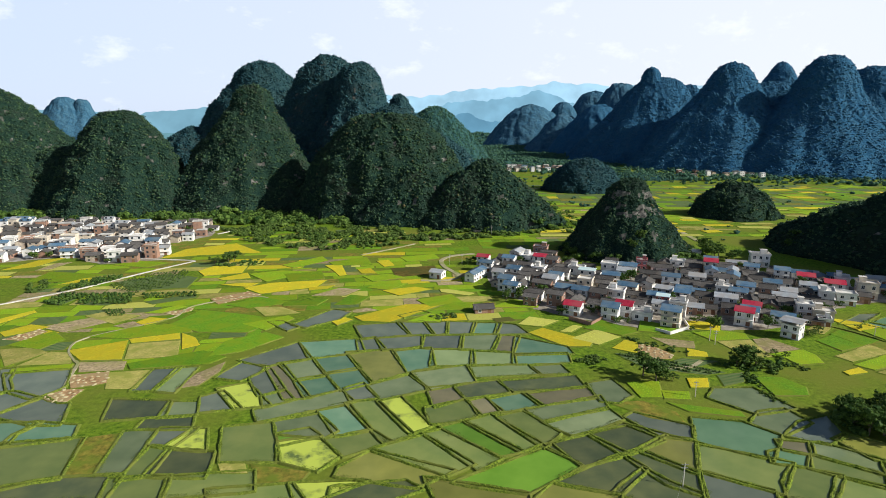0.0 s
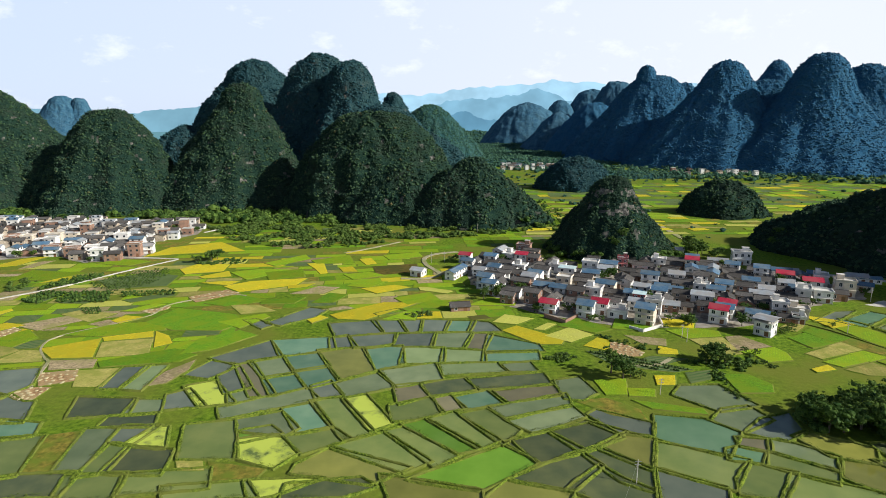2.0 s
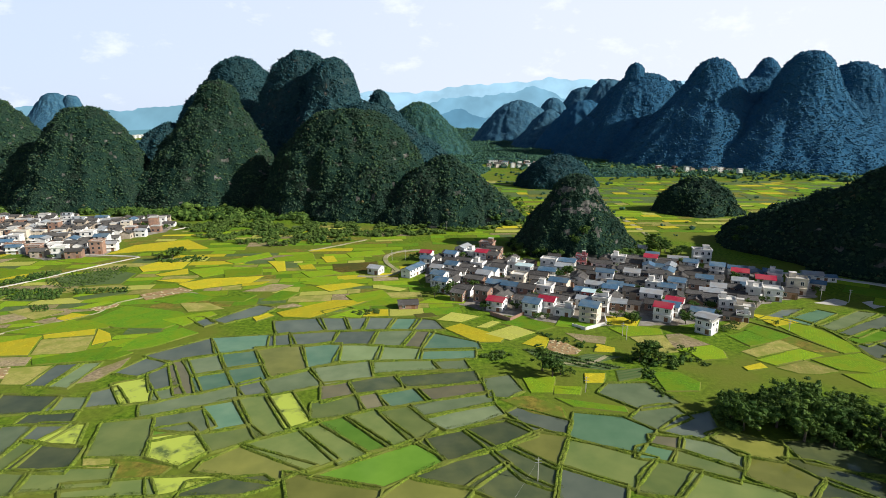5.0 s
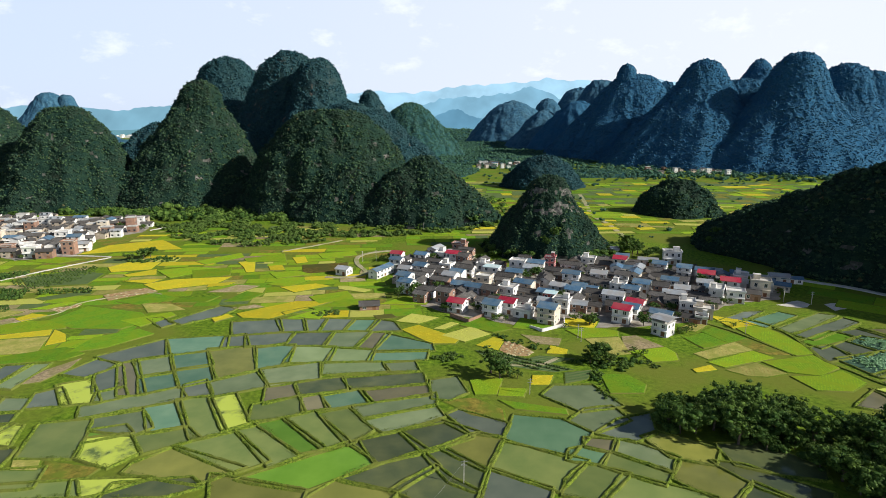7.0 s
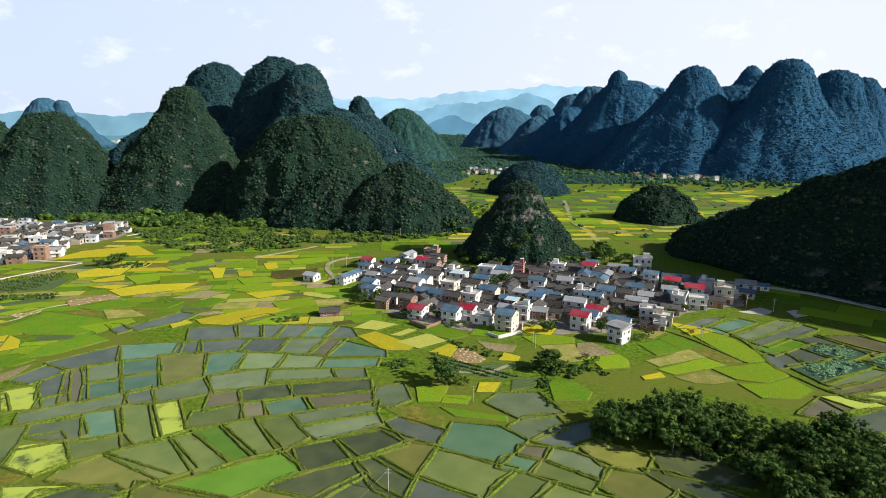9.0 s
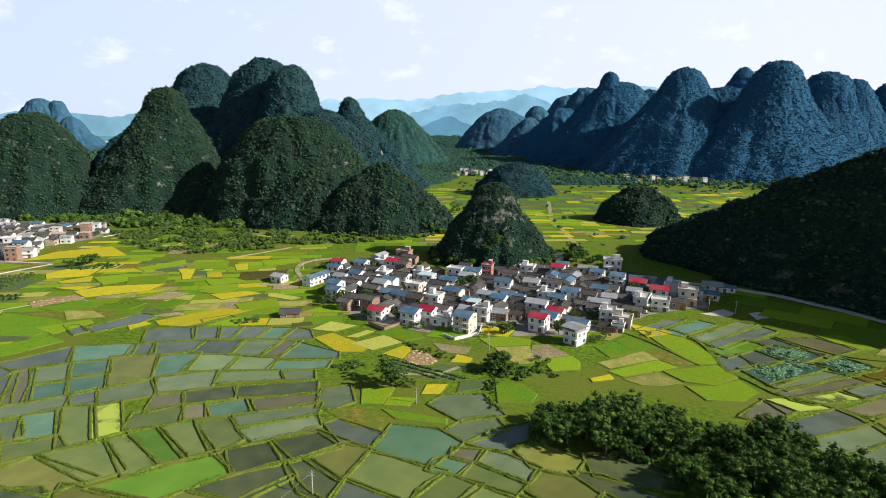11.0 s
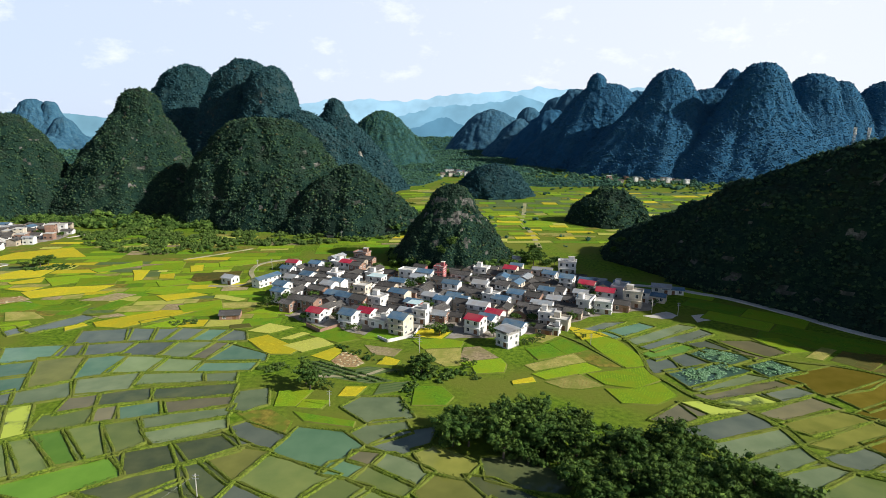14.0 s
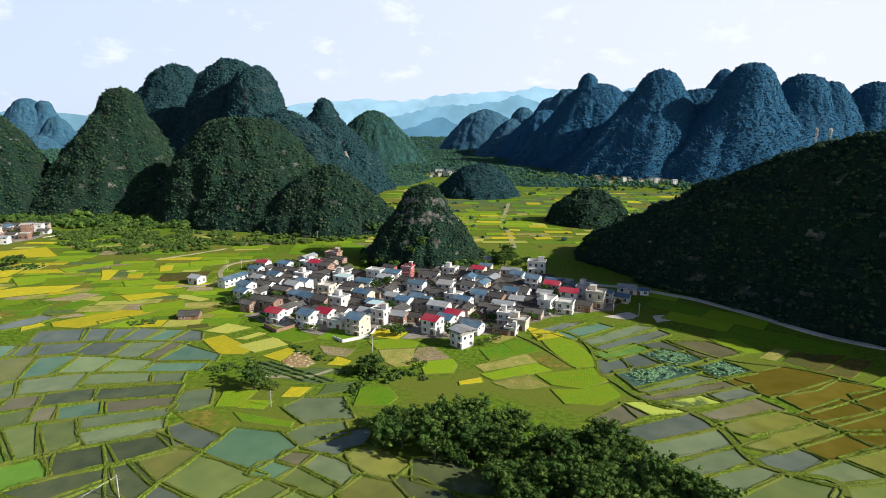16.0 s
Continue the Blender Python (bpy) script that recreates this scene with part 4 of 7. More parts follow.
plot("t", 14.8, 236.8, 24.0, 236.8, 21.3, 225.9, 13.0, 225.9)
plot("b", 25.2, 236.8, 30.9, 234.7, 34.1, 225.9, 22.9, 225.2)
plot("b", -7.2, 220.8, 7.0, 222.0, 6.0, 210.0, -6.9, 210.0)
plot("g", 9.1, 221.4, 22.2, 222.6, 18.7, 208.3, 7.7, 208.8)
plot("br", 24.2, 221.4, 30.2, 221.4, 26.2, 207.1, 20.4, 207.7)
plot("t", 30.7, 219.5, 47.8, 210.0, 48.5, 204.9, 28.0, 203.8)
plot("p", -2.8, 206.6, 10.5, 206.6, 10.3, 195.0, -3.5, 193.5)
plot("p", 12.3, 204.9, 25.8, 203.3, 25.5, 195.5, 11.6, 195.0)
plot("t", 27.8, 202.2, 46.2, 203.3, 45.8, 196.5, 26.9, 195.0)
plot("p", 11.4, 191.0, 29.9, 192.5, 32.6, 186.8, 12.4, 184.1)
plot("g", 33.2, 191.5, 41.9, 192.5, 43.3, 187.3, 35.0, 186.8)
plot("m", 20.7, 179.2, 45.1, 183.6, 46.2, 176.7, 23.9, 173.8)
plot("br", -4.1, 174.2, 2.4, 175.4, 5.3, 168.3, -1.8, 163.8)
plot("m", 4.9, 176.3, 18.2, 179.6, 20.2, 172.6, 7.7, 169.4)
plot("br", 29.5, 170.2, 46.8, 174.6, 48.0, 169.0, 32.5, 164.9)
plot("t", 16.3, 166.4, 24.8, 169.8, 28.1, 163.4, 18.5, 160.2)
plot("br", 10.0, 165.6, 12.8, 166.7, 16.6, 160.2, 11.5, 158.8)
plot("o", -4.3, 160.9, 6.2, 165.2, 10.1, 157.4, 2.7, 154.4, -2.8, 153.4)
plot("g", 27.3, 159.8, 49.7, 167.9, 49.7, 162.0, 37.8, 157.8, 30.7, 154.4)
plot("g", 31.2, 152.5, 50.1, 160.2, 52.0, 155.1, 45.4, 151.2, 36.5, 147.2)
plot("g", 50.1, 177.9, 57.0, 180.1, 59.7, 170.2, 54.7, 166.0, 50.8, 166.7)
plot("o", 17.7, 155.7, 23.8, 158.1, 31.9, 146.9, 27.4, 141.1)
plot("e", 1.3, 149.9, 6.0, 152.1, 19.5, 138.3, 15.4, 136.7)
plot("o", 8.0, 153.1, 13.9, 156.1, 25.5, 141.9, 20.9, 138.9)
plot("o", -3.8, 146.3, -0.8, 147.5, 13.8, 134.6, 9.0, 130.8)
plot("e", 3.9, 124.3, 27.1, 137.8, 34.0, 131.3, 19.8, 121.0)
plot("m", 31.6, 141.9, 40.2, 144.5, 45.0, 136.4, 36.2, 132.3)
plot("m", 42.7, 145.7, 53.0, 149.6, 59.4, 143.3, 48.2, 138.0)
plot("m", 30.1, 140.4, 41.1, 144.7, 47.7, 136.9, 36.7, 132.5)
plot("m", 42.4, 146.2, 52.5, 151.2, 61.5, 146.0, 52.5, 139.1, 48.3, 137.2)
plot("b", 55.9, 155.7, 57.9, 157.4, 71.0, 150.3, 68.9, 144.8, 62.1, 146.3)
plot("ol", 53.6, 138.3, 62.8, 144.5, 68.5, 142.2, 63.6, 129.4)
plot("m", 49.1, 135.6, 52.5, 137.5, 62.6, 128.4, 60.7, 120.9, 55.4, 124.2)
plot("m", 29.0, 124.2, 47.3, 135.1, 50.8, 130.1, 41.7, 120.9)
plot("m", 42.7, 120.7, 51.1, 128.6, 54.7, 124.0, 60.4, 119.5, 59.1, 115.8, 50.0, 115.8)
plot("o", 66.2, 129.4, 70.2, 139.4, 89.1, 131.9, 80.5, 121.2)
plot("b", 63.3, 115.8, 66.2, 127.0, 78.0, 120.3, 76.1, 115.8)
plot("te", 71.4, 143.3, 75.2, 154.4, 87.3, 152.2, 93.6, 145.4, 85.9, 135.2)
plot("g", 86.5, 168.3, 90.7, 173.9, 102.0, 174.3, 107.3, 161.7, 95.5, 158.9)
plot("g", 91.9, 152.5, 97.1, 158.2, 104.5, 159.9, 106.9, 153.2, 96.5, 147.2)
plot("b", 98.3, 145.8, 105.6, 152.2, 114.1, 155.2, 112.3, 146.4, 105.7, 142.3)
plot("br", 93.4, 142.0, 99.5, 140.9, 97.8, 137.3, 93.0, 139.2)
plot("te", 88.0, 136.5, 91.2, 137.6, 95.4, 135.4, 93.4, 131.6, 86.8, 133.4)
plot("o", 84.4, 123.6, 90.1, 129.9, 98.1, 126.4, 90.4, 117.8, 82.9, 119.1)
plot("g", 101.6, 140.6, 103.7, 140.9, 113.6, 133.4, 110.6, 128.7, 99.6, 136.5)
plot("o", 94.9, 130.4, 98.1, 134.7, 109.0, 127.1, 106.5, 123.4)
plot("ol", 110.3, 143.4, 113.8, 145.2, 125.6, 137.1, 122.3, 131.7, 113.7, 134.7)
plot("ol", 111.3, 124.6, 114.7, 131.2, 122.1, 128.8, 126.5, 122.8, 121.2, 117.5, 117.9, 118.3)
plot("o", 90.0, 114.8, 98.7, 125.2, 116.2, 117.1, 115.2, 114.9)
plot("m", 123.9, 131.2, 129.1, 130.0, 144.3, 119.0, 142.2, 116.7, 136.9, 116.7, 130.4, 121.7)
plot("m", 128.7, 138.9, 139.8, 140.4, 149.3, 129.3, 147.2, 125.2, 138.2, 127.4, 129.3, 131.1)
plot("m", 122.7, 116.7, 129.0, 121.7, 134.3, 116.7)
plot("LG", 62.4, 179.2, 73.2, 180.1, 70.2, 168.7, 63.7, 168.6)
plot("LG", 71.9, 173.0, 80.2, 172.2, 78.6, 167.2, 71.1, 167.9)
plot("R", 52.8, 164.8, 63.2, 166.0, 71.1, 158.8, 71.1, 152.8, 62.0, 156.1)
plot("DG", 70.6, 164.9, 90.4, 158.9, 90.3, 156.1, 75.3, 159.5)
plot("V", 95.8, 184.6, 105.2, 186.9, 102.4, 179.8, 94.5, 176.8)
plot("DG", 107.9, 182.8, 116.9, 182.9, 120.6, 175.6, 118.0, 170.0, 107.5, 169.9)
plot("Y", 84.2, 182.3, 90.8, 182.3, 88.4, 175.5, 82.7, 175.5)
plot("b", 174.4, 236.7, 191.7, 248.6, 200.4, 250.3, 181.4, 236.8)
plot("t", 185.3, 235.5, 207.1, 248.1, 210.7, 244.5, 190.3, 230.2)
plot("g", 194.8, 227.0, 224.5, 246.2, 228.8, 244.1, 198.1, 223.3)
plot("b", 198.6, 220.9, 231.1, 239.8, 233.2, 235.7, 202.0, 216.7)
plot("e", 197.2, 213.2, 214.5, 223.6, 219.1, 219.4, 199.8, 208.2)
plot("b", 219.9, 223.7, 227.2, 226.3, 231.8, 218.4, 223.1, 214.2)
plot("L", 216.2, 212.9, 224.2, 218.3, 237.2, 209.9, 222.9, 202.2)
plot("b", 195.9, 206.5, 204.2, 208.8, 203.9, 198.8, 194.4, 195.7)
plot("b", 206.1, 209.4, 213.0, 212.3, 217.2, 204.2, 209.1, 199.4)
plot("L", 200.0, 196.3, 222.8, 203.2, 229.4, 197.7, 203.7, 183.4)
plot("g", 203.6, 182.6, 228.1, 193.3, 232.6, 191.0, 206.0, 180.1)
plot("L", 232.3, 201.3, 243.5, 206.2, 249.1, 197.0, 235.3, 192.5)
plot("br", 233.0, 227.0, 246.3, 226.6, 254.3, 215.8, 238.4, 208.2)
plot("br", 201.8, 177.1, 239.7, 189.7, 241.9, 187.0, 203.9, 173.9)
plot("y", 195.4, 171.9, 203.4, 172.8, 211.5, 166.8, 197.3, 164.5)
plot("y", 204.6, 172.0, 224.2, 177.8, 226.5, 173.8, 208.3, 170.2)
plot("b", 224.9, 178.2, 241.9, 184.4, 241.9, 180.1, 228.5, 174.3)
plot("dk", 236.7, 190.6, 264.6, 201.2, 277.9, 193.5, 263.7, 183.8, 245.7, 178.9)
plot("br", 182.5, 161.2, 194.4, 170.4, 198.5, 164.9, 188.7, 159.2)
plot("b", 187.5, 154.7, 214.9, 165.1, 218.2, 158.2, 195.8, 150.4)
plot("g", 194.0, 147.1, 219.3, 156.0, 219.5, 148.8, 195.4, 140.7)
plot("g", 198.9, 137.6, 217.4, 145.3, 219.1, 139.1, 201.7, 134.1)
plot("g", 205.8, 131.4, 217.8, 137.2, 222.3, 134.0, 208.0, 126.2)
plot("br", 217.0, 164.8, 239.6, 174.8, 243.4, 169.1, 222.6, 162.0)
plot("ol", 219.1, 157.9, 240.5, 166.5, 249.6, 162.0, 225.3, 153.8)
plot("ol", 222.1, 147.4, 250.4, 159.6, 253.8, 155.4, 228.5, 144.9)
plot("b", 222.3, 140.4, 234.6, 144.9, 238.3, 140.6, 225.6, 134.5)
plot("dk", 238.2, 147.6, 252.8, 153.2, 257.2, 146.3, 240.1, 140.9)
plot("dk", 249.6, 176.5, 275.6, 189.3, 287.9, 183.7, 252.6, 168.1)
plot("dk", 248.2, 165.1, 267.4, 174.4, 273.0, 167.6, 252.0, 159.0)
plot("dk", 274.4, 178.5, 288.4, 182.8, 286.2, 174.6, 273.5, 169.4)
plot("g", 229.1, 132.8, 244.5, 138.8, 250.5, 131.8, 237.1, 129.8)
plot("o", 206.3, 123.3, 224.0, 132.3, 233.1, 127.0, 229.2, 123.5)
plot("ol", 245.5, 140.7, 260.2, 145.8, 261.9, 141.6, 251.1, 133.5)
plot("dk", 253.0, 159.6, 272.5, 165.8, 279.8, 164.1, 266.2, 155.5, 256.1, 155.4)
plot("dk", 255.4, 154.4, 266.3, 154.6, 270.5, 152.4, 261.4, 146.9, 258.8, 147.8)
plot("o", 236.6, 128.4, 250.2, 130.4, 247.7, 123.7, 231.4, 124.0)
plot("G", 249.1, 231.2, 260.2, 230.8, 263.7, 216.0, 254.9, 214.7)
plot("S", 259.4, 210.2, 272.6, 220.9, 276.2, 217.9, 264.2, 208.1)
plot("Q", 267.9, 207.6, 278.3, 216.8, 284.5, 213.4, 272.0, 202.9)
plot("Q", 272.3, 202.4, 286.0, 214.0, 295.5, 213.0, 275.2, 197.4)
plot("Q", 276.5, 197.4, 295.7, 210.2, 302.7, 207.6, 281.4, 191.2)
plot("G", 286.1, 187.2, 297.1, 194.3, 298.7, 190.6, 289.1, 183.7)
plot("Y", 173.1, 244.5, 185.6, 236.9, 188.3, 232.2, 176.0, 228.0)
plot("LG", 177.4, 228.0, 188.3, 232.2, 191.6, 223.8, 194.4, 209.2, 192.8, 201.2, 185.7, 200.1, 182.8, 206.3, 179.5, 217.5)
plot("DG", 151.0, 217.1, 160.7, 222.7, 165.5, 211.5, 154.0, 206.9)
plot("DG", 161.0, 223.9, 167.7, 228.5, 175.5, 216.9, 166.0, 212.1)
plot("S", 148.3, 201.5, 161.3, 208.1, 164.0, 201.8, 151.1, 196.5)
plot("S", 161.6, 208.7, 169.0, 212.7, 171.8, 205.0, 164.3, 202.3)
plot("R", 169.2, 212.7, 176.3, 216.3, 183.7, 200.5, 176.0, 200.9, 172.2, 205.1)
plot("LG", 149.9, 193.6, 163.8, 200.2, 166.5, 194.3, 153.8, 189.4)
plot("LG", 164.3, 200.8, 171.5, 203.5, 175.9, 197.4, 166.7, 193.9)
plot("S", 153.6, 187.2, 166.9, 192.9, 172.7, 184.3, 164.7, 182.0, 158.4, 182.8)
plot("G", 169.9, 193.9, 191.9, 199.6, 194.2, 189.1, 183.7, 182.7, 173.9, 185.7)
plot("LG", 173.2, 181.7, 183.5, 181.9, 193.4, 186.4, 195.2, 177.4, 186.3, 171.0, 175.6, 172.0)
plot("Y", 141.7, 187.5, 149.3, 190.8, 149.6, 187.1, 142.0, 185.2)
plot("F", 124.5, 210.9, 126.0, 218.4, 132.1, 219.7, 138.8, 208.3, 124.2, 204.3)
plot("LG", 123.8, 203.3, 139.5, 207.2, 140.9, 202.0, 139.3, 195.4, 129.6, 193.8, 128.4, 199.2)
plot("S", 110.7, 215.8, 124.4, 217.8, 123.9, 201.2, 118.3, 200.1, 113.6, 205.2)
plot("LG", 105.2, 225.5, 116.0, 228.9, 125.7, 224.6, 124.3, 219.0, 109.5, 217.0)
plot("S", 152.4, 227.6, 161.1, 234.4, 166.4, 231.8, 158.5, 224.5)
plot("DG", 82.8, 228.3, 88.6, 242.2, 101.6, 230.0, 92.7, 225.9)
plot("G", -172.0, 212.3, -164.0, 227.2, -153.9, 218.3, -156.9, 208.3)
plot("X", -178.2, 218.3, -171.8, 229.9, -166.9, 227.2, -169.8, 217.0)
plot("Y", -185.6, 225.9, -179.3, 235.4, -169.3, 232.6, -179.9, 221.4)
plot("S", -171.8, 207.7, -160.3, 210.0, -151.8, 204.9, -158.3, 192.5)
plot("S", -153.9, 193.0, -150.6, 205.5, -141.9, 204.4, -136.8, 195.0)
plot("Y", -144.4, 206.6, -127.3, 217.0, -119.9, 198.5, -134.0, 197.5)
plot("S", -124.5, 213.4, -106.3, 217.0, -100.5, 201.7, -118.2, 198.5)
plot("Y", -127.1, 218.3, -110.3, 225.2, -107.2, 218.9, -124.2, 214.6)
plot("Y", -108.9, 225.2, -101.5, 220.1, -96.4, 212.3, -101.3, 208.3)
plot("F", -133.1, 195.5, -116.9, 196.5, -114.1, 189.1, -128.7, 187.7)
plot("X", -129.9, 184.5, -118.1, 187.7, -114.2, 178.8, -123.3, 175.0)
plot("X", -128.9, 168.6, -124.7, 173.8, -118.8, 173.8, -118.9, 165.2, -124.7, 166.0)
plot("S", -117.4, 186.8, -103.9, 189.1, -102.0, 174.6, -111.6, 174.6)
plot("b", -101.6, 173.8, -102.0, 188.7, -95.6, 189.6, -96.4, 174.2)
plot("p", -94.3, 173.8, -94.2, 189.6, -89.4, 190.6, -88.9, 173.0)
plot("F", -88.2, 174.6, -86.2, 186.3, -80.2, 196.0, -79.2, 187.7, -82.3, 177.1)
plot("DG", -115.0, 194.5, -92.5, 206.6, -82.0, 200.6, -85.7, 195.0, -111.6, 190.1)
plot("G", -153.7, 189.6, -135.1, 194.0, -133.4, 190.1, -152.3, 186.3)
plot("G", -146.9, 221.4, -132.3, 232.6, -110.9, 238.3, -106.2, 227.2, -127.7, 219.5)
plot("DG", -118.6, 236.1, -113.2, 255.2, -83.7, 246.5, -75.5, 236.1, -82.1, 226.5, -103.3, 227.2)
plot("Y", -134.8, 238.3, -132.4, 244.9, -122.9, 242.7, -129.3, 234.7)
plot("X", -128.5, 251.2, -118.3, 258.5, -117.9, 254.4, -122.4, 248.0)
plot("G", -137.6, 251.2, -127.4, 261.9, -122.1, 261.1, -130.1, 251.2)
plot("F", -172.9, 232.6, -157.6, 245.7, -148.2, 238.3, -159.5, 226.5)
plot("F", -142.4, 234.0, -137.3, 239.7, -129.4, 235.4, -134.0, 231.2)
plot("S", -162.7, 247.2, -158.2, 252.0, -138.4, 248.0, -143.9, 236.8)
plot("V", -193.0, 265.4, -187.8, 273.6, -182.5, 275.5, -184.4, 262.8)
plot("V", -175.2, 263.7, -169.1, 275.5, -155.3, 272.7, -161.8, 262.8)
plot("V", -146.3, 268.1, -129.0, 280.3, -124.1, 275.5, -140.3, 264.6)
plot("V", -201.0, 290.4, -196.2, 301.2, -186.2, 306.9, -191.5, 293.6)
plot("Y", -198.3, 242.7, -191.3, 254.4, -188.6, 252.0, -193.9, 236.8)
plot("G", -229.4, 303.5, -230.9, 325.3, -194.7, 318.9, -207.7, 304.6)
plot("Y", -208.6, 297.9, -201.9, 310.4, -191.8, 314.0, -197.6, 303.5)
plot("Y", -262.9, 327.9, -256.9, 353.3, -244.6, 361.0, -248.4, 336.0)
plot("F", -241.7, 327.9, -241.2, 345.9, -233.2, 348.8, -235.3, 331.9)
plot("G", -202.5, 341.6, -195.7, 353.3, -172.1, 347.3, -179.8, 336.0)
plot("Y", -144.3, 326.6, -139.7, 338.7, -119.6, 338.7, -117.6, 322.7, -136.8, 316.5)
plot("Y", -126.4, 310.4, -114.3, 322.7, -109.0, 311.6, -121.9, 306.9)
plot("Y", -120.1, 297.9, -109.6, 301.2, -100.9, 301.2, -103.9, 293.6)
plot("G", -112.1, 320.2, -95.9, 327.9, -75.2, 325.3, -97.6, 304.6)
plot("Y", -105.3, 291.5, -94.1, 301.2, -64.9, 306.9, -67.7, 293.6, -93.5, 281.3)
plot("X", -115.9, 272.7, -101.2, 285.3, -92.6, 279.3, -108.8, 264.6)
plot("DG", -103.8, 262.8, -92.2, 275.5, -73.6, 267.2, -92.3, 258.5)
plot("Y", -182.5, 359.4, -177.8, 386.2, -149.9, 404.9, -122.8, 375.7, -162.1, 367.4)
plot("V", -178.9, 303.5, -158.7, 320.2, -139.2, 312.8, -136.7, 292.5, -164.0, 287.3)
plot("S", -161.3, 282.3, -135.8, 290.4, -127.2, 284.3, -153.0, 277.4)
plot("DG", -87.4, 216.4, -74.3, 225.9, -65.8, 220.8, -77.2, 206.6, -88.1, 201.1)
plot("LG", -87.3, 236.1, -70.5, 247.2, -67.0, 243.4, -75.3, 229.2)
plot("G", -92.1, 320.2, -72.1, 326.6, -67.2, 310.4, -85.1, 304.6)
plot("Y", -72.2, 340.1, -63.0, 343.0, -55.6, 317.7, -59.3, 316.5, -65.3, 329.2)
plot("Y", -50.7, 330.6, -43.9, 333.2, -38.8, 321.5, -47.1, 321.5)
plot("Y", -41.9, 351.8, -35.0, 354.8, -29.9, 340.1, -35.5, 337.3)
plot("Y", -91.7, 353.3, -85.6, 354.8, -82.9, 345.9, -89.2, 345.9)
plot("Q", -31.0, 333.2, -5.6, 340.1, -2.0, 321.5, -26.4, 314.0)
plot("G", -71.4, 348.8, -50.1, 362.6, -44.1, 343.0, -66.6, 340.1)
plot("G", -45.5, 315.2, -31.5, 320.2, -21.5, 312.8, -38.5, 304.6)
plot("G", -28.0, 362.6, -6.0, 370.7, -2.2, 359.4, -22.5, 350.3)
plot("Y", -71.1, 292.5, -58.3, 296.8, -61.0, 290.4, -70.2, 287.3)
plot("F", -66.4, 278.4, -55.2, 291.5, -43.8, 289.4, -50.0, 278.4)
plot("DG", -77.7, 267.2, -57.9, 271.8, -61.0, 262.8, -76.6, 261.9)
plot("DG", -52.2, 263.7, -47.0, 279.3, -37.4, 276.4, -42.2, 264.6)
plot("Y", -31.4, 287.3, -14.8, 293.6, -6.3, 289.4, -22.4, 278.4)
plot("P", -1.8, 289.4, 2.1, 289.4, 16.3, 282.3, 12.9, 278.4, -0.6, 284.3)
plot("Y", -39.9, 245.7, -17.5, 263.7, -1.6, 262.8, -8.0, 255.2, -23.4, 239.0, -35.6, 240.5)
plot("G", -12.9, 270.8, 4.0, 280.3, 9.4, 268.1, -5.9, 260.2)
plot("b", -18.5, 247.2, -10.2, 252.8, -8.1, 251.2, -17.1, 245.7)
plot("G", -5.6, 255.2, 4.4, 266.3, 14.9, 267.2, 11.7, 256.0)
plot("G", -16.5, 239.0, -6.2, 249.6, -0.3, 248.8, -1.5, 239.0)
plot("b", -64.4, 236.1, -51.4, 255.2, -43.9, 252.8, -47.2, 243.4, -59.0, 233.3)
plot("F", -45.1, 253.6, -36.0, 258.5, -30.7, 255.2, -39.8, 252.0)
plot("Y", -49.0, 239.7, -44.4, 244.9, -40.6, 241.9, -46.0, 235.4)
plot("b", -74.9, 238.3, -72.1, 239.0, -63.7, 232.6, -65.9, 229.9)
plot("Q", 22.3, 243.4, 29.7, 245.7, 32.4, 241.2, 24.4, 239.0)
plot("Y", 36.2, 225.9, 42.6, 231.2, 59.9, 215.8, 57.6, 211.1, 48.5, 211.1)
plot("P", 49.5, 227.2, 56.7, 234.7, 59.5, 233.3, 53.6, 226.5)
plot("P", 52.8, 219.5, 65.0, 229.2, 72.6, 220.8, 61.9, 212.9)
plot("DG", 60.7, 231.2, 70.1, 241.9, 81.9, 227.2, 74.0, 223.3)
plot("P", 33.0, 236.1, 39.2, 245.7, 50.9, 240.5, 42.9, 233.3)
plot("Y", 108.1, 240.5, 121.3, 237.5, 116.7, 227.9, 104.8, 231.2)
plot("G", -99.0, 341.6, -79.2, 364.2, -73.4, 353.3, -90.2, 334.6)
plot("S", -89.9, 259.4, -76.4, 259.4, -66.3, 251.2, -80.8, 247.2)
plot("LG", -40.3, 292.5, -35.2, 300.1, -19.7, 300.1, -27.9, 288.3)
plot("G", 23.1, 259.4, 33.9, 270.8, 47.5, 268.1, 44.7, 259.4)
plot("V", 79.1, 193.1, 89.0, 199.1, 101.6, 196.8, 90.7, 191.4)
plot("ol", -3.2, 125.0, 19.1, 119.2, 18.9, 114.7, 0.8, 114.7)
plot("ol", 22.1, 116.5, 27.3, 122.6, 40.6, 118.6, 38.3, 114.7)
r_ = random.Random(21)
y = 432.0
while y < 785:
    deep = r_.uniform(7, 13) * (1 if y < 565 else 1.6)
    x = 76.0 + (y - 432) * 0.12
    while x < 306 + (y - 432) * 1.1:
        wide = r_.uniform(10, 38)
        if all(hill_height(x + a * wide, y + b * deep) == 0 for a in (0, 1) for b in (0, 1)) and r_.random() < (0.72 if y < 577 else 0.95):
            k = r_.uniform(-2, 2)
            plot(r_.choice(("Y", "Y", "G", "P", "LG", "S", "DG", "G", "R", "G", "LG") if y < 577 else ("V", "V", "R", "DG", "V", "G", "V", "DG", "Y")), x, y + k, x + wide - 1, y - k, x + wide - 1 + k, y + deep - 1 - k, x + k, y + deep - 1 + k)
        x += wide
    y += deep



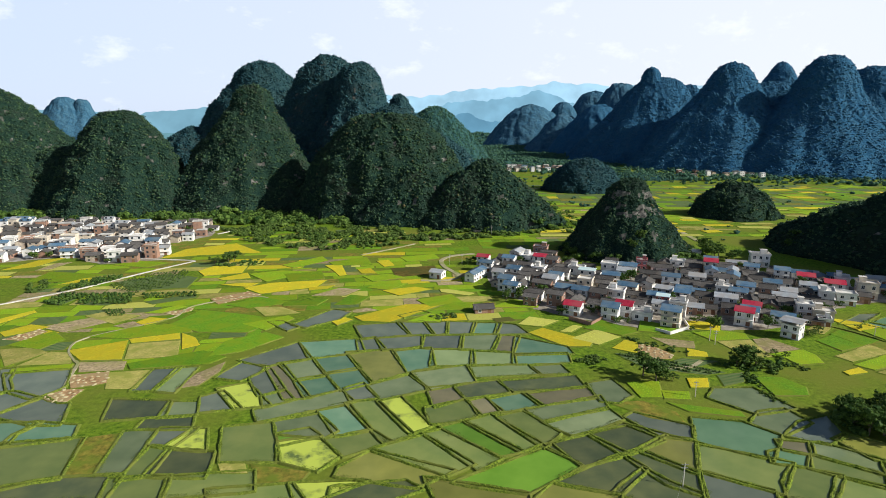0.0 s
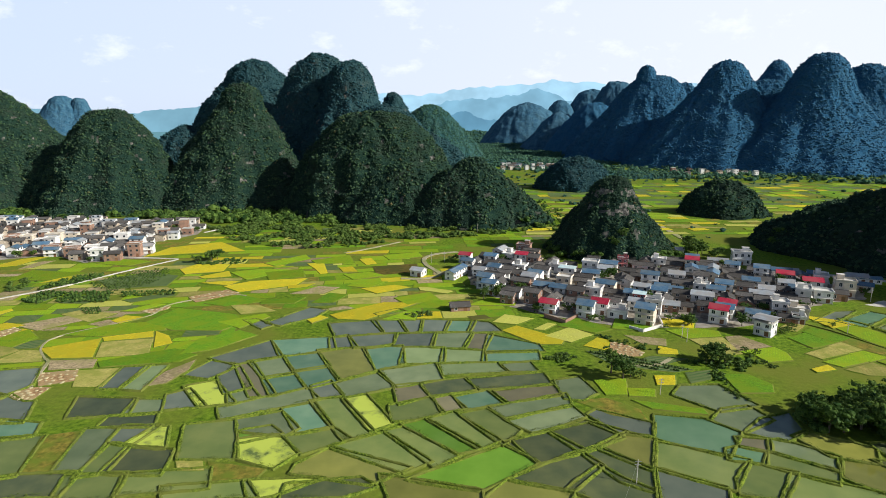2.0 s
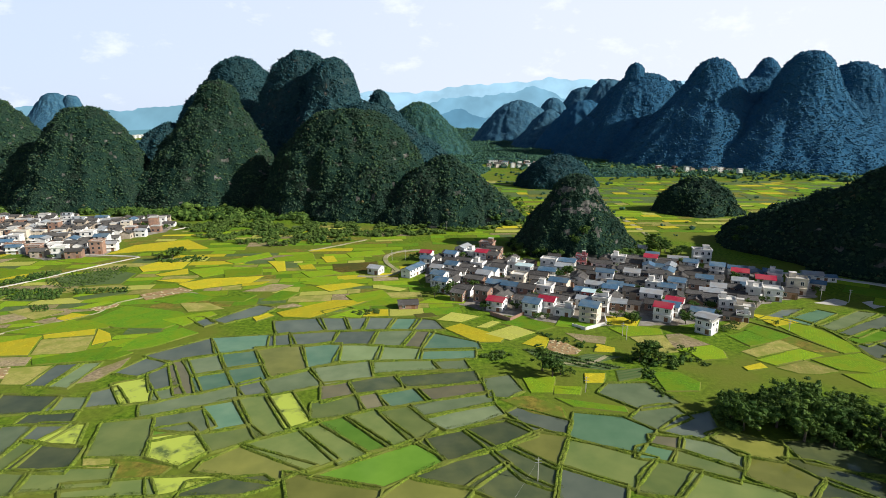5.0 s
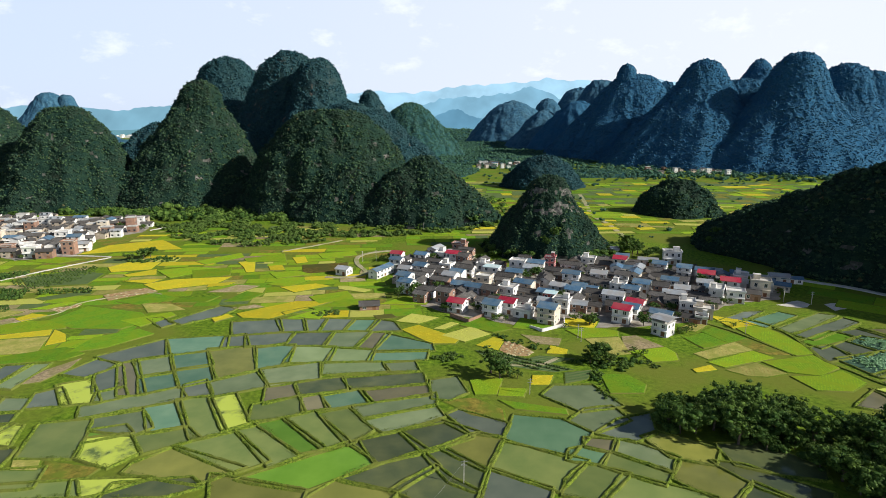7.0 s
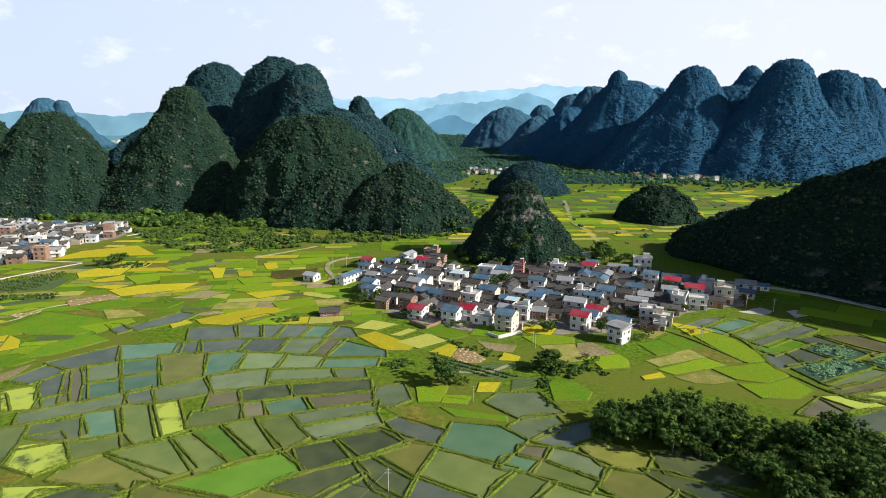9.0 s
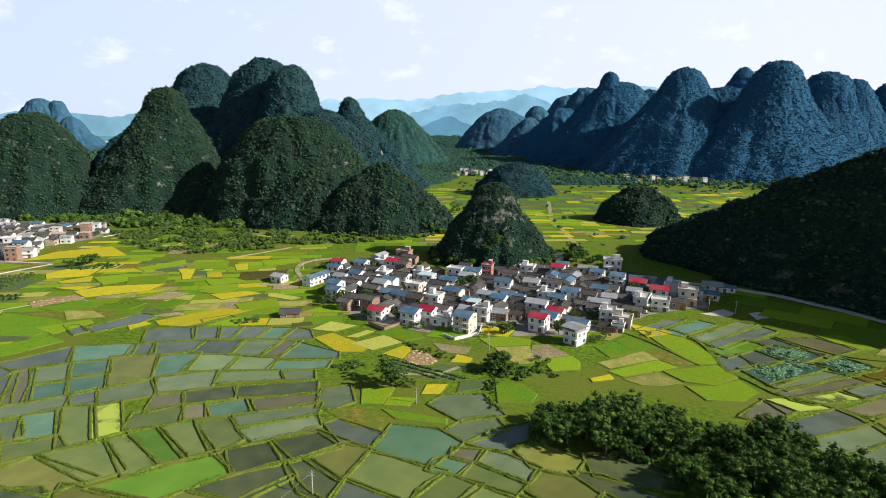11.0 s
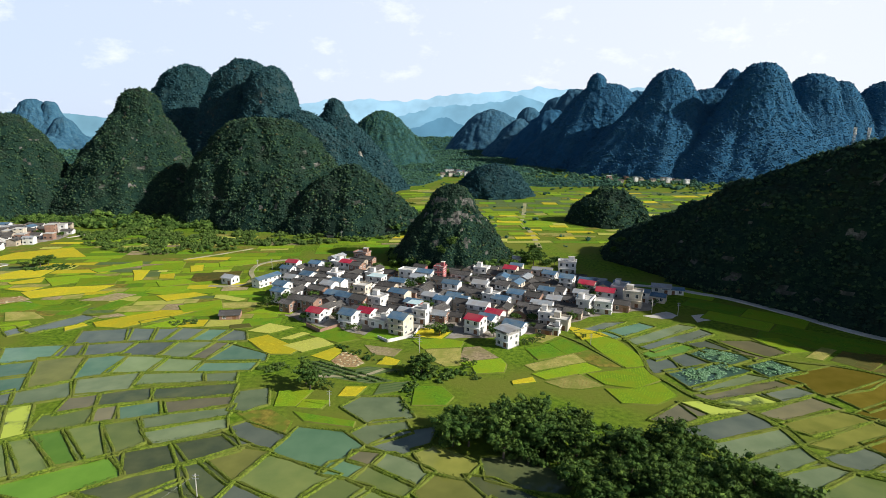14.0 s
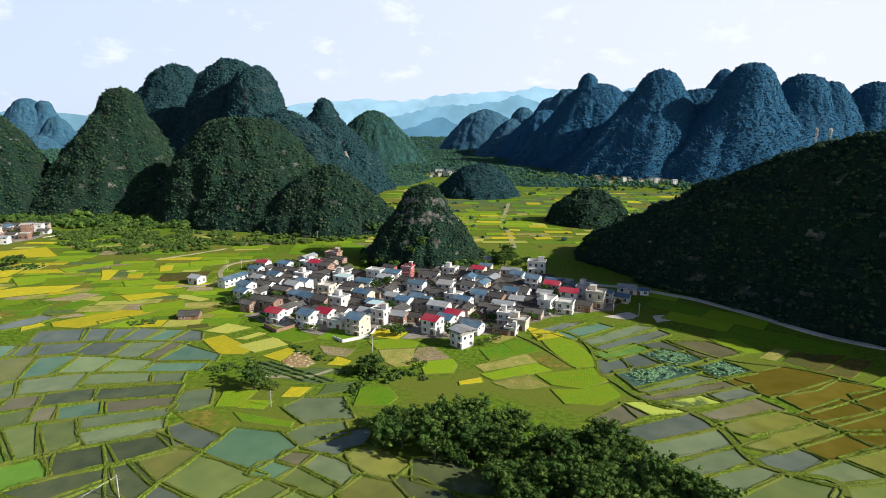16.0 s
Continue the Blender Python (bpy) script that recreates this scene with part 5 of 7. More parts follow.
def within(x, y, poly):
    n, c = len(poly), False
    for i in range(n):
        a, b = poly[i - 1], poly[i]
        if (a.y > y) != (b.y > y) and x < (b.x - a.x) * (y - a.y) / (b.y - a.y) + a.x:
            c = not c
    return c


def patchwork(x0, x1, y0, y1, turn, wide, deep, kinds, seed, lane=0.45, chance=1.0):
    """Small fields laid in rows between the others."""
    r = random.Random(seed)
    c, s = math.cos(radians(turn)), math.sin(radians(turn))
    near = [(k, p, sum(p, Vector((0, 0))) / len(p)) for k, p in PLOTS]
    near = [(k, p) for k, p, m in near if x0 - 60 < m.x < x1 + 60 and y0 - 60 < m.y < y1 + 60]
    v = y0
    while v < y1:
        d = deep * r.uniform(0.6, 1.3)
        u = x0
        while u < x1:
            w = wide * r.uniform(0.5, 1.6)
            k = r.uniform(-0.8, 0.8)
            mx, my = (x0 + x1) / 2, (y0 + y1) / 2
            quad = []
            for a, b in ((u, v + k), (u + w - lane, v - k), (u + w - lane + k, v + d - lane), (u + k, v + d - lane)):
                quad += [mx + (a - mx) * c - (b - my) * s, my + (a - mx) * s + (b - my) * c]
            q = [Vector((quad[i], quad[i + 1])) for i in range(0, 8, 2)]
            probe = q + [q[i].lerp(q[i - 1], 0.5) for i in range(4)] + [(q[0] + q[2]) / 2]
            if r.random() < chance and not any(within(p.x, p.y, o) for k_, o in near if k_ in W for p in probe) and not any(within(probe[-1].x, probe[-1].y, o) for k_, o in near) and all(hill_height(p.x, p.y) == 0 for p in q) and not any(inside(p.x, p.y, z) for p in probe for z in KEEP_CLEAR):
                plot(r.choice(kinds), *quad, under=True)
            u += w
        v += d


def inside(x, y, poly):
    n, c = len(poly), False
    for i in range(n):
        (x1, y1), (x2, y2) = poly[i - 1], poly[i]
        if (y1 > y) != (y2 > y) and x < (x2 - x1) * (y - y1) / (y2 - y1) + x1:
            c = not c
    return c


plot("Y", 66.4, 209.4, 73.7, 217.6, 77.6, 214.7, 74.1, 204.6)
plot("X", 75.0, 204.6, 78.2, 214.1, 83.3, 210.2, 87.4, 202.7, 84.9, 199.1, 79.0, 199.0)
plot("Y", 92.7, 201.7, 95.3, 208.7, 100.7, 205.0, 99.6, 200.8)
plot("F", 85.5, 220.8, 100.7, 216.2, 98.2, 209.3, 90.1, 211.5)
plot("V", 65.9, 204.0, 73.1, 203.5, 99.5, 187.3, 92.0, 185.4, 72.5, 191.6)
KEEP_CLEAR = [[(26, 299), (24, 342), (39, 364), (68, 365), (89, 323), (114, 337), (159, 338), (195, 326), (206, 303), (230, 288), (221, 269), (198, 264), (174, 248), (160, 236), (147, 233), (130, 229), (104, 230), (92, 229), (59, 245), (44, 257)], [(-439, 473), (-390, 495), (-320, 504), (-229, 504), (-187, 465), (-179, 434), (-198, 405), (-181, 356), (-212, 344), (-246, 364), (-263, 356), (-278, 347), (-322, 342)], [(115, 146), (120, 159), (132, 162), (147, 161), (161, 159), (163, 153), (150, 150), (150, 138), (164, 140), (175, 146), (183, 144), (187, 136), (195, 129), (202, 122), (198, 109), (161, 104), (153, 114), (150, 126), (146, 134), (129, 142)]]
FIELDS = ("G", "G", "DG", "LG", "Y", "S", "F", "P", "G", "DG", "S", "V", "G", "LG", "DG", "G", "R", "LG")
patchwork(-215, -10, 235, 330, 10, 16, 8, FIELDS, 31)
patchwork(-330, 0, 320, 440, 6, 22, 10, FIELDS + ("R", "R"), 32, 0.8, 0.8)
patchwork(-190, -80, 190, 240, 12, 11, 7, FIELDS, 33)
patchwork(-20, 70, 235, 330, 5, 14, 8, FIELDS, 34)
patchwork(200, 290, 215, 330, -40, 34, 15, ("G", "DG", "DG", "G", "R"), 37)

patchwork(25, 118, 392, 470, 4, 18, 9, FIELDS, 38, 0.5, 0.85)
patchwork(84, 160, 500, 700, 0, 24, 11, FIELDS, 39, 0.6, 0.85)
patchwork(46, 112, 585, 800, 0, 24, 13, ("G", "R", "DG", "V", "S", "LG"), 40, 0.6, 0.9)

# weeds along the bunds
cs = []
for kind, pts in PLOTS:
    if kind in W:
        cen = sum(pts, Vector((0, 0))) / len(pts)
        for a, b in zip(pts, pts[1:] + pts[:1]):
            n = int((b - a).length / 0.4)
            for i in range(n):
                p = a.lerp(b, rng.random())
                d = (p - cen).normalized()
                p = p + d * (0.75 + 0.75 * rng.random())
                if noise.noise(Vector((p.x * 0.11, p.y * 0.11, 5.0))) > -0.05:
                    cs.append((p.x, p.y, 0.4))
cs = np.array(cs)
v_, f_ = clumps(cs, 0.4 + 0.5 * rng.random(len(cs)) ** 2, 16, 0.75, 0.24, core=False)
weeds = mesh_np("bund_weeds", v_, f_, TUFT)
tagged(weeds, "tufts of grass and weeds along the paddy bunds", "weeds", kind="stuff")

# lotus leaves
cs = []
for kind, pts in PLOTS:
    if kind == "L":
        for _ in range(520):
            s = rng.random(len(pts)) ** 1.5
            p = sum((q * w for q, w in zip(pts, s)), Vector((0, 0))) / s.sum()
            if noise.noise(Vector((p.x * 0.25, p.y * 0.25, 2.0))) > -0.2:
                cs.append((p.x, p.y, 0.3 + 0.4 * rng.random()))
cs = np.array(cs)
v_, f_ = clumps(cs, 0.5 + 0.6 * rng.random(len(cs)), 4, 0.35, 0.6)
lotus = mesh_np("lotus_leaves", v_, f_, LOTUS)
tagged(lotus, "round grey-green lotus leaves standing over the ponds", "lotus", kind="stuff")


# ---- roads ----
def track(name, width, mat, label, *xy, z=0.36):
    pts = [Vector((xy[i], xy[i + 1])) for i in range(0, len(xy), 2)]
    fine = []
    for i in range(len(pts) - 1):
        p0, p1, p2, p3 = pts[max(i - 1, 0)], pts[i], pts[i + 1], pts[min(i + 2, len(pts) - 1)]
        n = max(2, int((p2 - p1).length / 3))
        for k in range(n):
            s = k / n
            fine.append(0.5 * (2 * p1 + (p2 - p0) * s + (2 * p0 - 5 * p1 + 4 * p2 - p3) * s * s + (3 * p1 - p0 - 3 * p2 + p3) * s ** 3))
    fine.append(pts[-1])
    bm = bmesh.new()
    prev = None
    for i, p in enumerate(fine):
        d = (fine[min(i + 1, len(fine) - 1)] - fine[max(i - 1, 0)]).normalized()
        s = Vector((-d.y, d.x)) * width * 0.5 * (1 + 0.1 * noise.noise(Vector((p.x * 0.2, p.y * 0.2, 0))))
        row = [bm.verts.new((q.x, q.y, zz)) for q, zz in ((p + s * 1.06, 0.0), (p + s, z), (p - s, z), (p - s * 1.06, 0.0))]
        if prev:
            for k in range(3):
                bm.faces.new((prev[k], row[k], row[k + 1], prev[k + 1]))
        prev = row
    ob = obj(name, bm, mat)
    return tagged(ob, label, "road", kind="structure")


track("road_valley", 1.5, CONCRETE, "narrow pale concrete road across the fields", -232.7, 247.2, -214.2, 263.7, -206.9, 272.7, -190.9, 292.5, -175.7, 321.5, -157.3, 351.8)
track("road_left_village", 1.5, CONCRETE, "narrow pale concrete road at the village edge", -319.2, 372.4, -271.5, 369.0, -239.8, 372.4, -207.1, 361.0, -157.9, 353.3)
track("path_fields", 0.75, DIRT, "narrow pale path between rice plots", -136.2, 197.0, -145.1, 207.7, -146.2, 219.5, -131.0, 234.7, -121.3, 245.7, -119.2, 261.9, -98.2, 276.4, -87.7, 274.5)
track("path_fields_dirt", 1.1, DIRT, "dirt path between ponds", -136.2, 197.0, -133.3, 194.5, -130.8, 187.3, -125.6, 174.2)
track("road_village_yard", 2.8, DIRT, "pale dirt lane at the village edge", -12.3, 306.9, 1.9, 306.9, 9.1, 316.5, 1.0, 337.3, -0.7, 354.8, 7.8, 367.4, 21.2, 372.4)
track("road_hill_foot", 4.2, CONCRETE, "pale concrete road along the foot of the hill", 218.5, 314.5, 239.3, 309.2, 256.6, 296.4, 268.0, 287.5, 284.7, 263.2, 297.6, 240.3, 307.2, 229.0, 317.5, 221.0, 334.7, 205.9)
track("road_far_valley", 4.0, DIRT, "pale track winding through the valley", 188.9, 413.1, 190.6, 445.2, 192.0, 477.1, 189.3, 516.6, 198.7, 570.8, 213.6, 666.1)
track("path_scrub", 1.8, DIRT, "dusty track beside the scrub", -54.0, 369.0, -33.2, 389.8, -20.1, 404.9)
track("path_stub", 1.6, CONCRETE, "short concrete path", -177.4, 441.1, -168.6, 457.9)
track("ditch_bank", 1.6, BANK, "weedy dark bank of a ditch round the fields", 186.2, 240.4, 193.3, 232.9, 195.8, 219.0, 194.6, 206.5, 193.3, 195.2, 197.3, 186.0, 200.7, 176.7, 205.9, 172.0, 212.1, 169.1, z=0.42)
track("ditch_bank_lower", 1.9, BANK, "weedy dark bank of a ditch between ponds", 212.1, 169.1, 216.8, 161.6, 218.9, 153.4, 218.8, 144.5, 220.0, 138.5, 226.4, 134.0, 234.0, 132.2, 236.2, 128.9, 234.5, 124.4, z=0.45)
track("ditch_bank_east", 1.5, BANK, "weedy dark bank of a ditch between ponds", 230.9, 229.6, 239.0, 215.6, 248.5, 207.3, 266.7, 201.3, 278.5, 193.5, 289.0, 183.7, z=0.44)
track("ditch_bank_village", 1.0, BANK, "weedy dark bank of a ditch below the village", 162.5, 240.0, 172.9, 226.7, 178.9, 214.6, 184.7, 200.0, z=0.4)
track("path_grove", 1.6, DIRT, "dirt path by the vegetable rows", 72.8, 190.6, 79.8, 190.7, 88.7, 191.3, 95.7, 197.2)


# ---- houses ----
HOUSES = []
ROOF_WORD = {"tile": "a grey tiled gable roof", "blue": "a blue sheet roof", "red": "a red sheet roof", "grey": "a grey sheet roof", "cyan": "a pale cyan sheet roof", "flat": "a flat concrete roof with a parapet", "deck": "a raised grey canopy roof"}
WALL_WORD = {"white": "white", "cream": "cream", "brick": "bare brick", "tan": "mud-coloured", "pink": "faded red", "red": "dark red"}


def gable(w, d, z, rise, over=0.5, t=0.16):
    bm = bmesh.new()
    x, y = w / 2 + over, d / 2 + over
    drop = rise * over / (d / 2)
    top, bot = [], []
    for sx in (-x, x):
        top.append([bm.verts.new((sx, yy, zz + t)) for yy, zz in ((-y, z - drop), (0, z + rise), (y, z - drop))])
        bot.append([bm.verts.new((sx, yy, zz)) for yy, zz in ((-y, z - drop), (0, z + rise), (y, z - drop))])
    for i in (0, 1):
        bm.faces.new((top[0][i], top[1][i], top[1][i + 1], top[0][i + 1]))
        bm.faces.new((bot[0][i + 1], bot[1][i + 1], bot[1][i], bot[0][i]))
    for s, o in ((0, 1), (1, -1)):
        for i in (0, 1):
            bm.faces.new((top[s][i], top[s][i + 1], bot[s][i + 1], bot[s][i])[::o])
    bm.faces.new((top[0][0], bot[0][0], bot[1][0], top[1][0]))
    bm.faces.new((top[0][2], top[1][2], bot[1][2], bot[0][2]))
    return bm


def gable_wall(w, d, h, rise):
    bm = bmesh.new()
    a, b = w / 2, d / 2
    v = [bm.verts.new(p) for p in ((-a, -b, 0), (a, -b, 0), (a, b, 0), (-a, b, 0), (-a, -b, h), (a, -b, h), (a, b, h), (-a, b, h), (-a, 0, h + rise), (a, 0, h + rise))]
    for f in ((0, 1, 5, 4), (2, 3, 7, 6), (1, 2, 6, 9, 5), (3, 0, 4, 8, 7), (3, 2, 1, 0)):
        bm.faces.new([v[i] for i in f])
    return bm


WINDOW_MESH = {}


def window(root, x, y, z, w, h, face, plain=False):
    """A window in a wall: frame, dark pane and sill; face is the wall's outward side: -y, +y, -x, +x."""
    turn = {"-y": 0, "+x": 90, "+y": 180, "-x": -90}[face]
    key = (round(w, 2), round(h, 2))
    if key not in WINDOW_MESH:
        bm = bmesh.new()
        for b in ((-w / 2 - 0.1, -w / 2, -0.08, 0.05, -0.1, h + 0.1), (w / 2, w / 2 + 0.1, -0.08, 0.05, -0.1, h + 0.1), (-w / 2, w / 2, -0.08, 0.05, h, h + 0.1), (-w / 2, w / 2, -0.14, 0.05, -0.1, 0), (-0.04, 0.04, -0.06, 0.05, 0, h)):
            box(bm, *b)
        f0 = obj("window", bm, WALLS["white"])
        p0 = obj("pane", boxed(-w / 2, w / 2, -0.03, 0.05, 0, h), PANE)
        WINDOW_MESH[key] = (f0.data, p0.data)
        bpy.data.objects.remove(f0)
        bpy.data.objects.remove(p0)
    if plain:
        fr = new("window", WINDOW_MESH[key][1])
        fr.parent, fr.location = root, (x, y, z)
        return fr
    fr = new("window", WINDOW_MESH[key][0])
    fr.parent = root
    fr.location, fr.rotation_euler = (x, y, z), (0, 0, radians(turn))
    pane = new("pane", WINDOW_MESH[key][1])
    pane.parent = fr
    return fr


def house(x, y, turn, w, d, h, roof, wall, simple=False):
    root = new("house")
    root.location, root.rotation_euler = (x, y, 0), (0, 0, radians(turn))
    HOUSES.append((x, y, max(w, d)))
    storeys = max(1, round(h / 3.1))
    tagged(root, "%s %s house with %s" % (("one-storey", "two-storey", "three-storey", "four-storey")[min(storeys, 4) - 1], WALL_WORD[wall], ROOF_WORD[roof]), "house", "village houses")
    wm = WALLS[wall]
    flat = roof in ("flat", "deck", "cyan")
    rise = 0 if flat else d * 0.20
    body = h if flat else h - rise * 0.5
    part("wall", boxed(-w / 2, w / 2, -d / 2, d / 2, 0, body) if flat else gable_wall(w, d, body, rise), wm, root)
    if flat:
        part("roof", boxed(-w / 2 - 0.35, w / 2 + 0.35, -d / 2 - 0.35, d / 2 + 0.35, body, body + 0.2), ROOFS["flat" if roof == "deck" else roof], root)
        if roof == "flat":
            bm = bmesh.new()
            e, t = 0.35, 0.22
            for b in ((-w / 2 - e, w / 2 + e, -d / 2 - e, -d / 2 - e + t), (-w / 2 - e, w / 2 + e, d / 2 + e - t, d / 2 + e), (-w / 2 - e, -w / 2 - e + t, -d / 2 - e + t, d / 2 + e - t), (w / 2 + e - t, w / 2 + e, -d / 2 - e + t, d / 2 + e - t)):
                box(bm, *b, body + 0.2, body + 0.95)
            part("parapet", bm, wm, root)
            sx = w * (0.22 if (round(x * 7) % 2) else -0.22)
            if not simple and (round(x * 3) % 3):
                part("stair_head", boxed(sx - w * 0.17, sx + w * 0.17, d * 0.05, d * 0.42, body + 0.2, body + 2.6), wm, root)
                part("stair_roof", boxed(sx - w * 0.2, sx + w * 0.2, d * 0.02, d * 0.45, body + 2.6, body + 2.75), ROOFS["flat"], root)
        if roof == "deck":
            for sx in (-1, 1):
                for sy in (-1, 1):
                    part("post", boxed(sx * w * 0.45 - 0.12, sx * w * 0.45 + 0.12, sy * d * 0.45 - 0.12, sy * d * 0.45 + 0.12, body + 0.2, body + 1.5), STEEL, root)
            part("canopy", gable(w, d, body + 1.5, 0.5, 0.9, 0.12), ROOFS["grey"], root)
    else:
        part("roof", gable(w, d, body, rise), ROOFS[roof], root)
        if roof == "tile":
            part("ridge_cap", boxed(-w / 2 - 0.5, w / 2 + 0.5, -0.16, 0.16, body + rise + 0.06, body + rise + 0.34), ROOFS["tile"], root)
    sh = body / storeys
    n = max(2, int(w / (4.6 if simple else 3.2)))
    for s in range(storeys):
        zz = s * sh + sh * 0.34
        for i in range(n):
            xx = -w / 2 + w * (i + 0.5) / n
            if s == 0 and i == n // 2:
                continue
            window(root, xx, -d / 2, zz, 1.3, sh * 0.46, "-y", simple)
        if not simple:
            for yy in (-d * 0.24, d * 0.24):
                if (int(x * 3 + s + yy) % 3):
                    window(root, w / 2, yy, zz, 1.1, sh * 0.42, "+x")
            window(root, -w / 2, d * 0.1, zz, 1.1, sh * 0.42, "-x")
    part("door", boxed(-w / 2 + w * (n // 2 + 0.5) / n - 0.8, -w / 2 + w * (n // 2 + 0.5) / n + 0.8, -d / 2 - 0.05, -d / 2 + 0.05, 0.02, 2.3), DOOR, root)
    if storeys > 1 and wall in ("white", "cream", "pink", "red"):
        for s in range(1, storeys):
            part("balcony", boxed(-w / 2 - 0.1, w / 2 + 0.1, -d / 2 - 0.9, -d / 2 - 0.002, s * sh - 0.12, s * sh + 0.1), wm, root)
    if not simple and storeys > 1:
        part("plinth", boxed(-w / 2 - 0.12, w / 2 + 0.12, -d / 2 - 0.12, d / 2 + 0.12, -0.2, 0.35), ROOFS["flat"], root)
    return root


house(-3.0, 313.8, -25, 7.2, 6.4, 4.3, "grey", "white")
house(18.4, 311.1, 62, 16.8, 5.6, 5.2, "blue", "white")
house(33.5, 289.1, -28, 7.2, 7.2, 7.7, "blue", "white")
house(35.0, 279.4, -28, 7.2, 6.4, 6.9, "blue", "white")
house(42.8, 264.1, -28, 6.4, 5.6, 5.2, "tile", "brick")
house(54.5, 263.4, -28, 7.2, 6.4, 6.9, "tile", "brick")
house(25.2, 344.8, -20, 7.2, 6.4, 6.0, "red", "white")
house(40.5, 338.6, -25, 7.2, 6.4, 6.9, "blue", "white")
house(40.8, 315.9, -28, 7.2, 7.2, 6.0, "blue", "white")
house(48.5, 363.5, 62, 11.2, 6.4, 5.2, "grey", "white")
house(64.4, 367.2, -20, 8.8, 7.2, 6.4, "flat", "brick")
house(59.4, 338.5, -25, 7.2, 6.4, 7.7, "red", "white")
house(65.9, 335.0, -25, 7.2, 7.2, 6.9, "tile", "brick")
house(57.3, 292.8, -28, 7.2, 7.2, 6.9, "grey", "white")
house(61.3, 298.6, -28, 7.2, 6.4, 6.9, "blue", "white")
house(52.3, 288.9, -28, 9.6, 6.4, 5.2, "tile", "brick")
house(80.7, 309.5, -24, 8.8, 6.4, 6.0, "cyan", "white")
house(87.5, 299.4, -24, 9.6, 6.4, 4.3, "tile", "tan")
house(67.0, 310.3, -25, 8.0, 7.2, 6.0, "tile", "white")
house(75.1, 289.7, -25, 7.2, 6.4, 6.0, "flat", "cream")
house(97.1, 322.7, -24, 8.8, 6.4, 6.0, "flat", "white")
house(69.0, 274.1, -28, 8.0, 6.4, 6.0, "blue", "white")
house(76.9, 269.5, -28, 8.0, 7.2, 6.0, "tile", "brick")
house(85.2, 269.7, -28, 8.0, 7.2, 6.0, "flat", "white")
house(60.0, 250.5, -28, 7.6, 6.8, 5.8, "red", "white")
house(75.7, 245.0, -28, 7.2, 8.0, 6.9, "blue", "white")
house(83.0, 248.9, -28, 7.2, 7.2, 6.5, "red", "white")
house(89.3, 243.0, -28, 8.0, 5.6, 3.4, "flat", "white")
house(99.2, 235.7, -30, 7.6, 8.0, 8.4, "blue", "cream")
house(104.1, 258.7, -25, 5.6, 5.6, 6.5, "cyan", "red")
house(89.1, 252.0, -28, 8.0, 6.4, 6.0, "tile", "white")
house(96.2, 269.9, -28, 11.2, 5.6, 4.3, "tile", "tan")
house(115.9, 250.7, -22, 7.2, 6.4, 4.7, "grey", "brick")
house(123.3, 252.3, -22, 6.4, 5.6, 3.4, "tile", "cream")
house(128.1, 266.0, -28, 9.6, 6.4, 5.2, "tile", "tan")
house(131.6, 237.1, -32, 7.2, 7.2, 7.3, "red", "white")
house(141.2, 249.0, -32, 7.2, 7.2, 6.0, "red", "white")
house(137.5, 243.8, -32, 7.2, 7.2, 5.6, "blue", "white")
house(148.8, 237.5, -32, 8.8, 6.4, 4.7, "blue", "white")
house(143.8, 222.0, -48, 6.6, 6.8, 5.8, "deck", "white")
house(162.0, 236.7, -30, 7.2, 5.6, 3.0, "tile", "brick")
house(169.7, 242.8, -25, 8.0, 6.4, 4.3, "flat", "cream")
house(165.6, 235.4, -25, 4.8, 4.8, 3.0, "flat", "white")
house(185.4, 302.5, -28, 7.2, 7.2, 8.6, "blue", "white")
house(194.8, 296.2, -28, 8.0, 7.2, 6.9, "red", "cream")
house(200.8, 282.3, -25, 8.8, 7.2, 6.9, "red", "white")
house(212.6, 275.6, -25, 8.8, 7.2, 7.7, "flat", "cream")
house(205.1, 268.6, -25, 7.2, 6.4, 4.3, "tile", "brick")
house(193.3, 339.5, -15, 10.4, 6.4, 7.7, "flat", "white")
house(157.3, 325.6, -25, 7.2, 7.2, 7.7, "red", "cream")
house(140.6, 332.7, -24, 8.0, 6.4, 5.2, "flat", "white")
house(115.8, 322.9, -18, 5.6, 6.4, 8.0, "flat", "pink")
house(122.2, 295.5, -24, 8.8, 6.4, 6.9, "blue", "white")
house(137.9, 299.1, -24, 8.0, 7.2, 6.0, "grey", "white")
house(150.1, 297.1, -28, 7.2, 7.2, 6.0, "tile", "white")
house(155.1, 281.1, -30, 8.0, 7.2, 6.0, "blue", "white")
house(146.1, 271.0, -30, 8.0, 6.4, 6.0, "blue", "white")
house(163.3, 276.3, -28, 7.2, 7.2, 6.0, "tile", "brick")
house(161.4, 256.1, -28, 7.2, 7.2, 5.2, "tile", "tan")
house(171.6, 286.7, -28, 8.0, 6.4, 6.0, "blue", "white")
house(177.5, 286.8, -28, 7.2, 7.2, 6.0, "tile", "white")
house(188.9, 284.8, -25, 7.2, 6.4, 5.2, "grey", "white")
house(203.9, 307.4, -25, 8.0, 6.4, 5.2, "grey", "white")
house(215.0, 301.8, -25, 8.0, 6.4, 5.2, "blue", "white")
house(236.0, 299.7, -20, 9.6, 6.4, 4.3, "grey", "white")
house(241.4, 297.3, -15, 10.4, 4.8, 3.4, "blue", "white")
house(128.2, 324.9, -20, 11.2, 6.4, 4.3, "tile", "white")
house(103.7, 340.9, -20, 7.2, 5.6, 4.3, "tile", "pink")
house(164.4, 365.8, -20, 8.8, 5.6, 4.3, "grey", "white")
